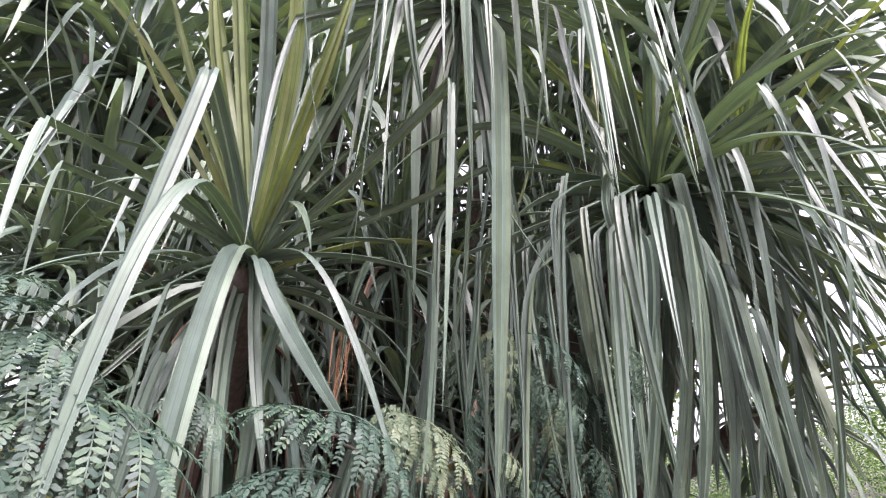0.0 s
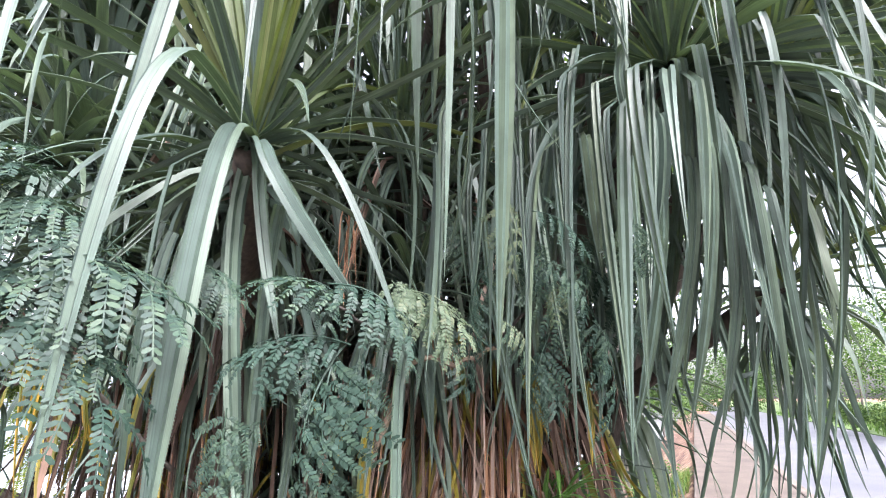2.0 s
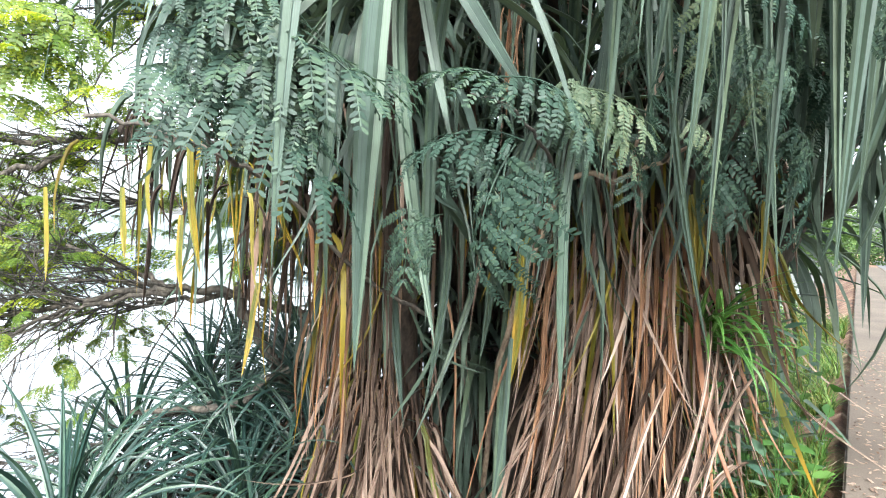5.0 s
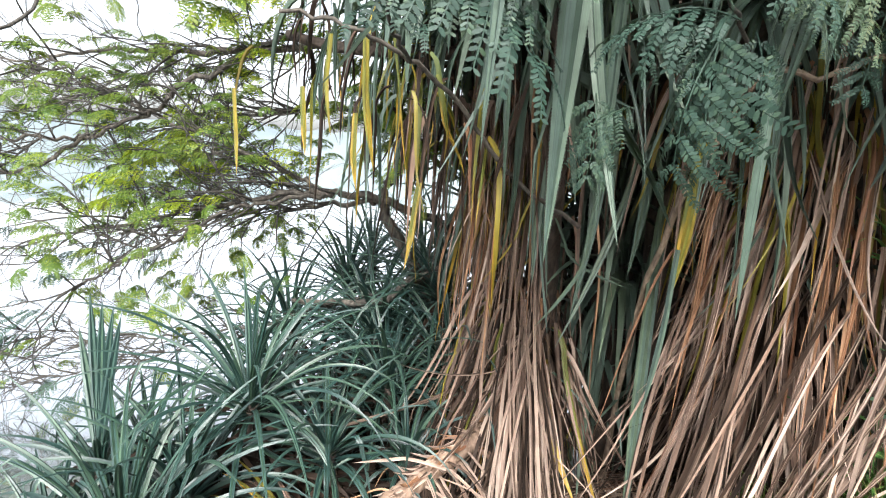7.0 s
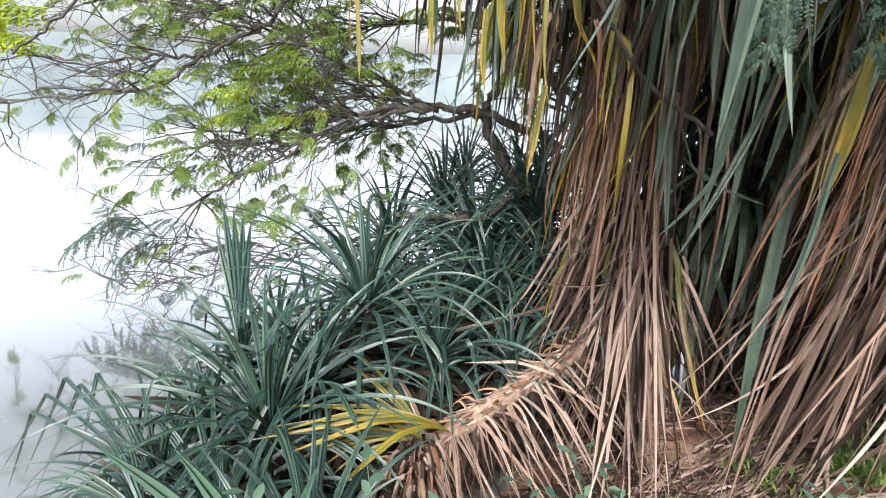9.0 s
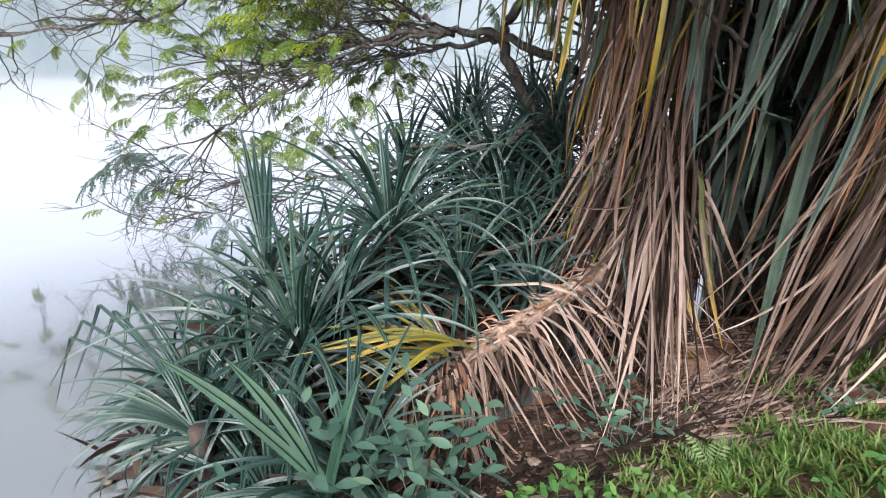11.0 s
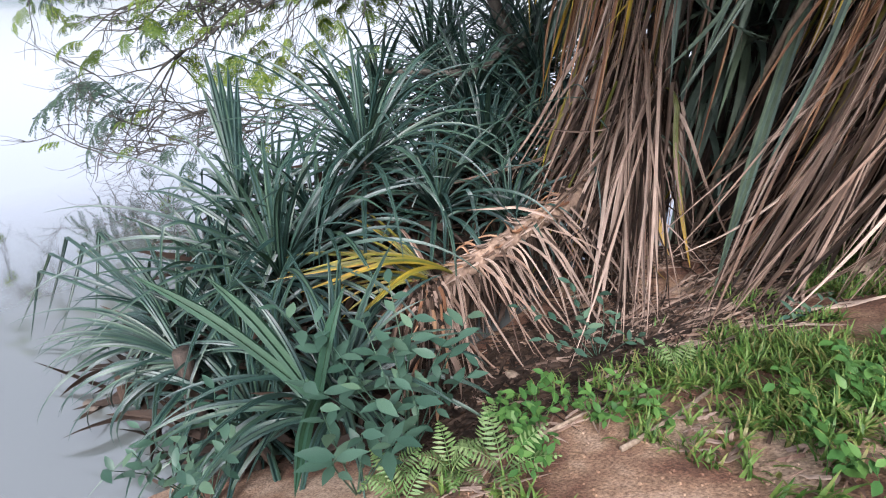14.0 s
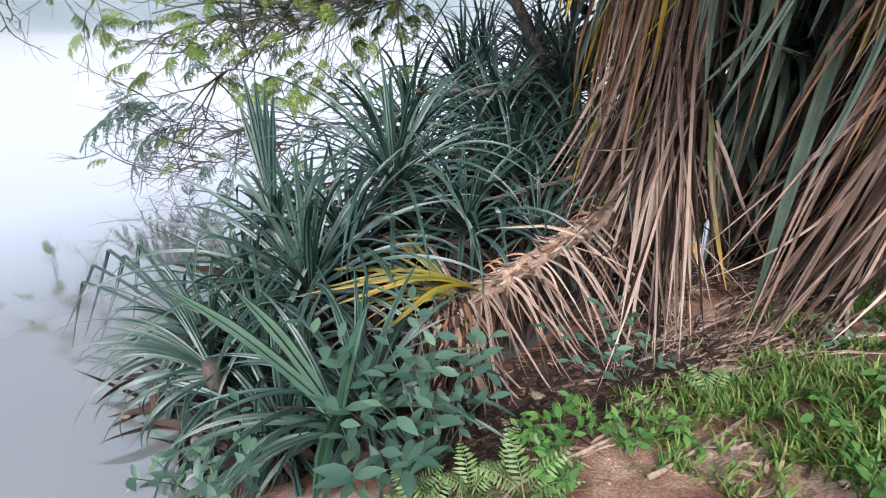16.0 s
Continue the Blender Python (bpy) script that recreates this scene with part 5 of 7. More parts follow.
for mt, key in ((LEAFLET_SUNSTRUCK, "bright"), (LEAFLET, "blue"), (LEAFLET_SUN, "sun"), (LEAFLET_PALE, "pale")):
    FRONDS[mt] = [frond_mesh("leaf_" + key, mt, p, q, s, 0.20, 0.175, 0.46) for p, q, s in ((6, 13, 1), (7, 13, 2), (6, 12, 3), (7, 14, 4))]
for mt in (LEAFLET_SUN, LEAFLET_SUNSTRUCK):
    FRONDS[mt] = [frond_mesh("leaf_fine", mt, p, 8, s, 0.27, 0.25) for p, s in ((9, 5), (10, 6), (8, 7))]


def frond(parent, base, tip, mat, size=None):
    b, t = V(*base), V(*tip)
    x = unit(t - b)
    z = V(U(-0.25, 0.25), U(-0.5, 0.05), 1)
    y = unit(np.cross(z, x))
    z = np.cross(x, y)
    ln = size or np.linalg.norm(t - b) * 1.05
    m = Matrix(((x[0], y[0], z[0], b[0]), (x[1], y[1], z[1], b[1]), (x[2], y[2], z[2], b[2]), (0, 0, 0, 1))) @ Matrix.Diagonal((ln, ln * U(0.85, 1.1), ln, 1))
    ob = new("leaf", rng.choice(FRONDS[mat]))
    ob.parent = parent
    ob.matrix_local = m
    return ob


def branch(parent, ctrl, r0, r1, mat=BARK, wob=0.02, per=7, name="branch"):
    pts = [q + V(U(-wob, wob), U(-wob, wob), U(-wob, wob)) for q in spline(ctrl, per)]
    n = len(pts)
    v, f = tube_geometry(pts, [r0 + (r1 - r0) * i / (n - 1) for i in range(n)], 7, 0.06)
    part(name, mesh_of(name, v, f, mat), parent)
    return pts


def twigs(parent, line, count, length, r0, leaf=0.0, mat=LEAFLET_SUN, toward=(-0.8, -0.3, 0.0), size=(0.16, 0.28), frm=0.25, spread=0.8, mesh_mat=TWIG):
    """Crooked, forking twigs along a limb, joined into one mesh; leaves stand at some of their ends."""
    h = Heap()
    ends = []

    def grow(q, d, ln, r, depth):
        pts = [q]
        seg = 5
        for _ in range(seg):
            d = unit(d + V(U(-1, 1), U(-1, 1), U(-1, 1)) * 0.3)
            pts.append(pts[-1] + d * ln / seg)
        h.add(*tube_geometry(pts, [r * (1 - 0.6 * i / seg) for i in range(seg + 1)], 4))
        if depth:
            for k in range(rng.choice((2, 3))):
                grow(pts[rng.choice((2, 3, 4))], unit(d + V(U(-1, 1), U(-1, 1), U(-0.7, 0.7)) * 0.9), ln * U(0.5, 0.8), r * 0.55, depth - 1)
        ends.append((pts[-1], d))
    for _ in range(count):
        q = line[int((frm + (1 - frm) * rng.random()) * (len(line) - 1))]
        d = unit(V(*toward) + V(U(-1, 1), U(-1, 1), U(-1, 1)) * spread)
        grow(q, d, length * U(0.6, 1.2), r0 * U(0.7, 1.1), 2)
    tagged(part("twigs", h.mesh("twigs", mesh_mat), parent), kind="stuff")
    for q, d in ends:
        if rng.random() < leaf:
            frond(parent, q, q + unit(d * V(1, 1, 0.3) + V(0, 0, -0.15)) * U(*size), mat)


shrub = thing("feathery_shrub", "shrub with blue-green feathery leaves growing through the screw pines", "shrub")
branch(shrub, [(-1.03, 3.14, 0.83), (-1.32, 2.75, 1.09), (-1.48, 2.3, 1.46), (-1.55, 1.97, 1.6), (-1.67, 1.73, 1.68), (-1.89, 1.57, 1.73)], 0.014, 0.008, BARK, 0.012)
branch(shrub, [(-1.55, 1.97, 1.6), (-1.4, 1.6, 1.65), (-1.2, 1.35, 1.72), (-0.95, 1.25, 1.72)], 0.010, 0.004, TWIG, 0.01)
branch(shrub, [(-0.9, 4.2, -1.6), (-0.7, 3.6, 0.3), (-0.27, 2.99, 1.56), (0.02, 2.94, 1.64), (0.23, 2.93, 1.73), (0.57, 3.06, 1.92)], 0.022, 0.008, STICK, 0.012)
branch(shrub, [(-0.27, 2.99, 1.56), (-0.3, 2.4, 1.7), (-0.4, 1.95, 1.78), (-0.5, 1.8, 1.8)], 0.010, 0.004, TWIG, 0.01)
branch(shrub, [(0.23, 2.93, 1.73), (0.4, 2.6, 1.9), (0.55, 2.4, 1.95)], 0.010, 0.004, TWIG, 0.01)
frond(shrub, (-1.22, 1.23, 1.92), (-0.95, 1.12, 1.98), LEAFLET)
frond(shrub, (-1.16, 1.24, 1.89), (-0.86, 1.15, 1.88), LEAFLET)
frond(shrub, (-1.19, 1.24, 1.81), (-0.83, 1.16, 1.81), LEAFLET)
frond(shrub, (-1.06, 1.26, 1.77), (-0.63, 1.20, 1.67), LEAFLET)
frond(shrub, (-1.19, 1.26, 1.71), (-0.75, 1.21, 1.48), LEAFLET)
frond(shrub, (-1.12, 1.26, 1.73), (-0.79, 1.18, 1.66), LEAFLET)
frond(shrub, (-1.00, 1.28, 1.71), (-0.76, 1.20, 1.57), LEAFLET)
frond(shrub, (-1.24, 1.23, 1.85), (-1.02, 1.15, 1.72), LEAFLET)
frond(shrub, (-1.30, 1.24, 1.75), (-1.05, 1.16, 1.62), LEAFLET)
frond(shrub, (-1.33, 1.20, 2.01), (-1.08, 1.12, 1.91), LEAFLET)
frond(shrub, (-1.10, 1.28, 1.64), (-0.81, 1.20, 1.54), LEAFLET)
frond(shrub, (-1.32, 1.26, 1.58), (-1.03, 1.18, 1.54), LEAFLET)
frond(shrub, (-1.22, 1.22, 1.98), (-0.99, 1.11, 2.03), LEAFLET)
frond(shrub, (-1.09, 1.25, 1.82), (-1.08, 1.15, 1.68), LEAFLET)
frond(shrub, (-0.32, 1.77, 1.75), (-0.55, 1.64, 1.83), LEAFLET)
frond(shrub, (-0.40, 1.75, 1.83), (-0.13, 1.70, 1.67), LEAFLET)
frond(shrub, (-0.32, 1.79, 1.63), (-0.62, 1.66, 1.60), LEAFLET)
frond(shrub, (-0.35, 1.79, 1.62), (-0.46, 1.73, 1.24), LEAFLET)
frond(shrub, (-0.37, 1.79, 1.61), (-0.38, 1.74, 1.23), LEAFLET)
frond(shrub, (-0.28, 1.80, 1.60), (-0.27, 1.74, 1.33), LEAFLET)
frond(shrub, (-0.44, 1.78, 1.64), (-0.56, 1.68, 1.50), LEAFLET)
frond(shrub, (-0.24, 1.79, 1.70), (-0.13, 1.72, 1.58), LEAFLET)
frond(shrub, (-0.52, 1.77, 1.66), (-0.42, 1.70, 1.47), LEAFLET)
frond(shrub, (-0.86, 1.70, 1.90), (-0.67, 1.64, 1.75), LEAFLET)
frond(shrub, (-0.71, 1.78, 1.43), (-0.70, 1.71, 1.18), LEAFLET)
frond(shrub, (-0.33, 1.81, 1.47), (-0.40, 1.72, 1.33), LEAFLET)
frond(shrub, (-0.44, 1.75, 1.83), (-0.38, 1.67, 1.70), LEAFLET)
frond(shrub, (-0.59, 1.80, 1.39), (-0.72, 1.70, 1.29), LEAFLET)
frond(shrub, (-0.20, 2.02, 1.86), (0.06, 1.97, 1.71), LEAFLET_PALE)
frond(shrub, (-0.18, 2.04, 1.79), (0.02, 1.98, 1.63), LEAFLET_PALE)
frond(shrub, (-0.16, 2.03, 1.87), (-0.01, 1.97, 1.67), LEAFLET_PALE)
frond(shrub, (-0.22, 2.02, 1.90), (-0.15, 1.95, 1.73), LEAFLET_PALE)
frond(shrub, (0.00, 2.34, 2.29), (0.06, 2.28, 2.03), LEAFLET)
frond(shrub, (0.14, 2.35, 2.28), (0.15, 2.29, 2.02), LEAFLET)
frond(shrub, (0.22, 2.36, 2.32), (0.59, 2.29, 2.31), LEAFLET)
frond(shrub, (0.27, 2.38, 2.22), (0.29, 2.32, 1.93), LEAFLET)
frond(shrub, (0.42, 2.42, 2.03), (0.68, 2.39, 1.67), LEAFLET)
frond(shrub, (0.46, 2.40, 2.19), (0.75, 2.34, 2.09), LEAFLET)
frond(shrub, (0.57, 2.43, 2.07), (0.80, 2.38, 1.83), LEAFLET)
frond(shrub, (0.70, 2.42, 2.20), (0.95, 2.36, 2.08), LEAFLET)
frond(shrub, (0.42, 2.47, 1.61), (0.45, 2.40, 1.42), LEAFLET)
frond(shrub, (0.62, 2.47, 1.77), (0.70, 2.43, 1.40), LEAFLET)
frond(shrub, (0.32, 2.41, 1.99), (0.54, 2.37, 1.71), LEAFLET)
frond(shrub, (0.50, 2.44, 1.92), (0.60, 2.38, 1.65), LEAFLET)
frond(shrub, (0.37, 2.40, 2.12), (0.45, 2.33, 1.94), LEAFLET)
frond(shrub, (0.65, 2.44, 1.99), (0.89, 2.37, 1.97), LEAFLET)
frond(shrub, (0.07, 2.36, 2.19), (0.31, 2.30, 2.09), LEAFLET)
frond(shrub, (-0.06, 2.33, 2.31), (0.01, 2.26, 2.13), LEAFLET)
frond(shrub, (0.47, 2.46, 1.77), (0.35, 2.39, 1.46), LEAFLET)
frond(shrub, (0.78, 2.45, 2.07), (0.77, 2.39, 1.75), LEAFLET)
frond(shrub, (0.20, 2.08, 1.75), (0.30, 2.05, 1.62), LEAFLET_PALE)
frond(shrub, (0.22, 2.12, 1.74), (0.31, 2.12, 1.56), LEAFLET)
frond(shrub, (0.37, 2.00, 1.97), (0.50, 1.98, 1.83), LEAFLET)
frond(shrub, (0.21, 1.92, 2.20), (0.24, 1.96, 1.94), LEAFLET_PALE)
frond(shrub, (0.32, 1.94, 2.15), (0.50, 1.92, 2.01), LEAFLET)
frond(shrub, (0.55, 2.16, 2.07), (0.55, 2.19, 1.83), LEAFLET)
frond(shrub, (0.47, 2.32, 1.95), (0.54, 2.32, 1.79), LEAFLET_PALE)
frond(shrub, (0.09, 2.23, 1.77), (0.07, 2.26, 1.52), LEAFLET)
frond(shrub, (0.53, 2.34, 1.90), (0.52, 2.34, 1.71), LEAFLET)
frond(shrub, (0.77, 2.14, 2.20), (0.70, 2.17, 1.96), LEAFLET_PALE)
frond(shrub, (0.63, 2.38, 1.79), (0.68, 2.37, 1.62), LEAFLET)
frond(shrub, (0.16, 2.13, 1.98), (0.10, 2.17, 1.72), LEAFLET)
frond(shrub, (0.42, 2.06, 1.88), (0.40, 2.03, 1.75), LEAFLET_PALE)
frond(shrub, (0.31, 2.04, 2.10), (0.33, 2.07, 1.85), LEAFLET)
frond(shrub, (0.73, 2.00, 2.14), (0.68, 2.03, 1.91), LEAFLET)
frond(shrub, (0.85, 2.16, 2.17), (0.84, 2.14, 2.02), LEAFLET_PALE)

rain_tree = thing("legume_tree", "spreading tree with crooked bare twigs and yellow-green feathery leaves", "tree")
branch(rain_tree, [(-2.3, 4.9, -1.9), (-2.6, 4.6, -0.6), (-3.0, 4.3, 0.3), (-3.2, 4.2, 0.76), (-3.04, 4.3, 1.16), (-2.92, 4.44, 1.95), (-2.73, 4.64, 2.76)], 0.07, 0.035, name="trunk")
BOUGHS = [([(-2.6, 4.6, 0.5), (-3.14, 4.02, 0.78), (-3.68, 3.78, 0.80), (-4.33, 3.38, 0.68), (-5.12, 2.98, 0.46), (-5.89, 2.62, 0.28)], 0.045, 14, 0.30),
         ([(-3.2, 4.1, 0.75), (-3.6, 3.84, 0.82), (-3.82, 3.73, 0.94), (-4.42, 3.53, 1.19), (-5.19, 3.21, 1.45), (-5.75, 3.05, 1.73), (-6.62, 2.81, 2.06)], 0.028, 14, 0.45),
         ([(-3.9, 3.9, 2.3), (-4.39, 3.62, 2.02), (-4.87, 3.29, 1.71), (-5.11, 3.15, 1.48), (-5.69, 2.88, 1.22), (-6.32, 2.66, 1.17), (-7.29, 2.20, 1.10), (-8.39, 1.79, 1.41)], 0.032, 16, 0.25)]
BOUGHS_LOW = [([(-5.69, 2.88, 1.22), (-6.07, 2.62, 0.91), (-6.68, 2.39, 0.81), (-7.91, 1.82, 0.63), (-8.77, 1.40, 0.48)], 0.022, 13, 0.15),
           ([(-3.5, 3.85, 0.79), (-3.95, 3.55, 0.71), (-4.22, 3.32, 0.63), (-4.54, 3.13, 0.42), (-4.90, 2.90, 0.18), (-5.23, 2.72, 0.0), (-5.61, 2.46, -0.29)], 0.022, 13, 0.25),
           ([(-2.92, 4.44, 1.95), (-3.42, 4.22, 2.20), (-4.14, 3.92, 2.16), (-4.97, 3.55, 2.06), (-5.65, 3.40, 2.11), (-6.60, 3.07, 2.01), (-7.62, 2.71, 1.94)], 0.05, 18, 0.30),
           ([(-2.8, 4.5, 2.3), (-3.3, 4.0, 2.9), (-4.0, 3.3, 3.3), (-4.6, 2.4, 3.4), (-5.0, 1.6, 3.3)], 0.04, 16, 0.35),
           ([(-2.6, 4.5, 1.0), (-3.2, 4.4, 1.5), (-4.2, 4.3, 1.6), (-5.4, 4.2, 1.5), (-6.8, 4.0, 1.3)], 0.035, 16, 0.4),
           ([(-3.2, 4.1, 0.75), (-4.2, 4.4, 0.6), (-5.4, 4.6, 0.4), (-6.6, 4.6, 0.2)], 0.03, 14, 0.35)]
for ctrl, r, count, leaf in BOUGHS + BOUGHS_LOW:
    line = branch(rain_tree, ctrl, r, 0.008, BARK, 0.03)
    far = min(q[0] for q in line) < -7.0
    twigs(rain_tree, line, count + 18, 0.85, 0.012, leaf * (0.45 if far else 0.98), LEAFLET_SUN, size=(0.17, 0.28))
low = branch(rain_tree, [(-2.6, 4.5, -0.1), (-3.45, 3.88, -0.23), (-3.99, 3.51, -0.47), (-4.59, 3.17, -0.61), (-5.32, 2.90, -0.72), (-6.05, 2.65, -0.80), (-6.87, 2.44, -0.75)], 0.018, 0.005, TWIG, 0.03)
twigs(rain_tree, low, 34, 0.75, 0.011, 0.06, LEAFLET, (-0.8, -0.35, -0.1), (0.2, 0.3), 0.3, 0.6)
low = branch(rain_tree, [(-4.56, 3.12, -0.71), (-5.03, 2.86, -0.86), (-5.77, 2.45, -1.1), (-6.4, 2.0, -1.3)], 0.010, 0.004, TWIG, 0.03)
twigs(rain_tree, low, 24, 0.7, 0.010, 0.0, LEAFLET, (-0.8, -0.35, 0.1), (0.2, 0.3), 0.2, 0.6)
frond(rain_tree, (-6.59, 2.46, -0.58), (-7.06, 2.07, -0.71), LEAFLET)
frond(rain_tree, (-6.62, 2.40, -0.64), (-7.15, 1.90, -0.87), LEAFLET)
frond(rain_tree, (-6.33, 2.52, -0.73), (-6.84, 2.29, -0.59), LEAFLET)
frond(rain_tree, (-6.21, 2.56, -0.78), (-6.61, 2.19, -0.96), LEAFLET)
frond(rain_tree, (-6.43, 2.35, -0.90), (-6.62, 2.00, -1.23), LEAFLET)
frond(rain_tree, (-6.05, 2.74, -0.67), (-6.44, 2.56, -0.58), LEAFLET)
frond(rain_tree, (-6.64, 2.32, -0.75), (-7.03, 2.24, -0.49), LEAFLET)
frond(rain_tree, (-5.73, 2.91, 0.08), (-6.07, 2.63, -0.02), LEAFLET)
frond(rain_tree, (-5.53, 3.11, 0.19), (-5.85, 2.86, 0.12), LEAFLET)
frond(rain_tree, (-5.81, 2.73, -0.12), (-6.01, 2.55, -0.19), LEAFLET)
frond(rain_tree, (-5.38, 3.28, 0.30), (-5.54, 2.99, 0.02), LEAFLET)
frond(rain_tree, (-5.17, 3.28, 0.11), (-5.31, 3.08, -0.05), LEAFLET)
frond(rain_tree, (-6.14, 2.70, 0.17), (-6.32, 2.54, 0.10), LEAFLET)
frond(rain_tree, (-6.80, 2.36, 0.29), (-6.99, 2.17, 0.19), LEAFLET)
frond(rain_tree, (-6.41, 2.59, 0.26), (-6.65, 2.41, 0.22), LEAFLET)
frond(rain_tree, (-4.97, 3.00, 0.92), (-5.23, 2.79, 0.85), LEAFLET_SUNSTRUCK)
frond(rain_tree, (-5.42, 3.14, 1.30), (-5.65, 2.98, 1.32), LEAFLET_SUNSTRUCK)
frond(rain_tree, (-4.58, 3.62, 0.99), (-4.82, 3.41, 0.92), LEAFLET_SUNSTRUCK)
frond(rain_tree, (-5.25, 3.08, 0.84), (-5.50, 2.87, 0.74), LEAFLET_SUNSTRUCK)
frond(rain_tree, (-4.88, 3.47, 1.28), (-5.16, 3.27, 1.29), LEAFLET_SUNSTRUCK)
frond(rain_tree, (-5.13, 2.85, 0.67), (-5.39, 2.61, 0.56), LEAFLET_SUNSTRUCK)
frond(rain_tree, (-4.55, 3.21, 0.66), (-4.84, 2.99, 0.63), LEAFLET_SUNSTRUCK)
frond(rain_tree, (-4.27, 3.24, 0.71), (-4.46, 3.11, 0.73), LEAFLET_SUNSTRUCK)
frond(rain_tree, (-4.53, 3.53, 1.02), (-4.74, 3.35, 0.98), LEAFLET_SUNSTRUCK)
frond(rain_tree, (-4.99, 3.19, 1.06), (-5.23, 2.96, 0.94), LEAFLET_SUNSTRUCK)
frond(rain_tree, (-4.76, 3.35, 0.63), (-5.09, 3.08, 0.56), LEAFLET_SUNSTRUCK)
frond(rain_tree, (-5.25, 3.08, 0.66), (-5.57, 2.83, 0.60), LEAFLET_SUNSTRUCK)
frond(rain_tree, (-4.85, 3.49, 1.18), (-5.13, 3.29, 1.18), LEAFLET_SUNSTRUCK)
frond(rain_tree, (-5.35, 3.03, 0.66), (-5.52, 2.86, 0.56), LEAFLET_SUNSTRUCK)
frond(rain_tree, (-4.87, 3.14, 1.20), (-5.13, 2.90, 1.09), LEAFLET_SUNSTRUCK)
frond(rain_tree, (-4.96, 2.77, 0.87), (-5.24, 2.57, 0.86), LEAFLET_SUNSTRUCK)
frond(rain_tree, (-2.72, 2.18, 2.12), (-3.03, 2.09, 2.11), LEAFLET_SUNSTRUCK)
frond(rain_tree, (-2.77, 1.97, 2.17), (-2.95, 1.92, 2.15), LEAFLET_SUNSTRUCK)
frond(rain_tree, (-2.62, 2.01, 2.31), (-2.89, 1.94, 2.30), LEAFLET_SUNSTRUCK)
frond(rain_tree, (-2.64, 2.14, 2.13), (-2.87, 2.08, 2.09), LEAFLET_SUNSTRUCK)
frond(rain_tree, (-2.81, 2.17, 2.25), (-3.07, 2.10, 2.14), LEAFLET_SUNSTRUCK)
frond(rain_tree, (-2.92, 2.21, 2.32), (-3.13, 2.15, 2.32), LEAFLET_SUNSTRUCK)
frond(rain_tree, (-2.71, 2.20, 2.27), (-2.88, 2.15, 2.25), LEAFLET_SUNSTRUCK)
frond(rain_tree, (-2.86, 2.19, 2.44), (-3.13, 2.12, 2.47), LEAFLET_SUNSTRUCK)
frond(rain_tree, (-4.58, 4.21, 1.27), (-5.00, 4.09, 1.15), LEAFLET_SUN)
frond(rain_tree, (-5.76, 4.06, 1.64), (-6.13, 3.95, 1.48), LEAFLET_SUNSTRUCK)
frond(rain_tree, (-4.61, 3.93, 1.92), (-4.93, 3.84, 1.99), LEAFLET_SUNSTRUCK)
frond(rain_tree, (-5.12, 4.02, 1.01), (-5.36, 3.95, 0.88), LEAFLET_SUNSTRUCK)
frond(rain_tree, (-3.86, 3.52, 1.99), (-4.20, 3.42, 2.01), LEAFLET_SUNSTRUCK)
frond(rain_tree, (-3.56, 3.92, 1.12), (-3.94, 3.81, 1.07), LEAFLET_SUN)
frond(rain_tree, (-5.16, 3.93, 0.98), (-5.57, 3.81, 0.82), LEAFLET_SUNSTRUCK)
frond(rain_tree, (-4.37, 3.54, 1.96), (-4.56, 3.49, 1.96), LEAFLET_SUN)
frond(rain_tree, (-5.09, 3.55, 1.32), (-5.34, 3.48, 1.21), LEAFLET_SUNSTRUCK)
frond(rain_tree, (-5.01, 3.99, 1.61), (-5.23, 3.93, 1.45), LEAFLET_SUNSTRUCK)
frond(rain_tree, (-3.66, 3.58, 1.16), (-3.99, 3.49, 1.14), LEAFLET_SUNSTRUCK)
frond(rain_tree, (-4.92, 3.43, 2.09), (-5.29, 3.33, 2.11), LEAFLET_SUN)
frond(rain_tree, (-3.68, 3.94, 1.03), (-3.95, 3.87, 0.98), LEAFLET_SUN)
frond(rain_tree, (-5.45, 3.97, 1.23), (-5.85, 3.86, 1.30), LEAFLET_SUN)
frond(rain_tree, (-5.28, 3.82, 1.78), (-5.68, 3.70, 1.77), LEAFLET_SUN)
frond(rain_tree, (-4.26, 3.76, 1.81), (-4.49, 3.70, 1.86), LEAFLET_SUNSTRUCK)
frond(rain_tree, (-3.88, 3.68, 0.97), (-4.07, 3.62, 0.82), LEAFLET_SUNSTRUCK)
frond(rain_tree, (-4.76, 3.94, 1.94), (-5.14, 3.84, 1.89), LEAFLET_SUNSTRUCK)
frond(rain_tree, (-4.65, 3.32, 1.04), (-4.91, 3.24, 0.93), LEAFLET_SUNSTRUCK)
frond(rain_tree, (-4.24, 4.11, 0.99), (-4.62, 4.01, 1.04), LEAFLET_SUNSTRUCK)
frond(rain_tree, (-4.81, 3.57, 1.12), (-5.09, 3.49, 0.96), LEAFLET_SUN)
frond(rain_tree, (-3.75, 4.10, 1.66), (-4.10, 4.00, 1.62), LEAFLET_SUNSTRUCK)
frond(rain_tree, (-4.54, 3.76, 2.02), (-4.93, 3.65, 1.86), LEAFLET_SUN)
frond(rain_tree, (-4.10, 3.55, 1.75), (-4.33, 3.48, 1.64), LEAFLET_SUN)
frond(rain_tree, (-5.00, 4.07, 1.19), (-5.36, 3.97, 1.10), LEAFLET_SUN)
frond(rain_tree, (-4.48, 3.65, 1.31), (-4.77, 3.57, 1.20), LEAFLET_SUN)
frond(rain_tree, (-3.22, 0.70, 1.17), (-3.41, 0.55, 1.14), LEAFLET_SUNSTRUCK)
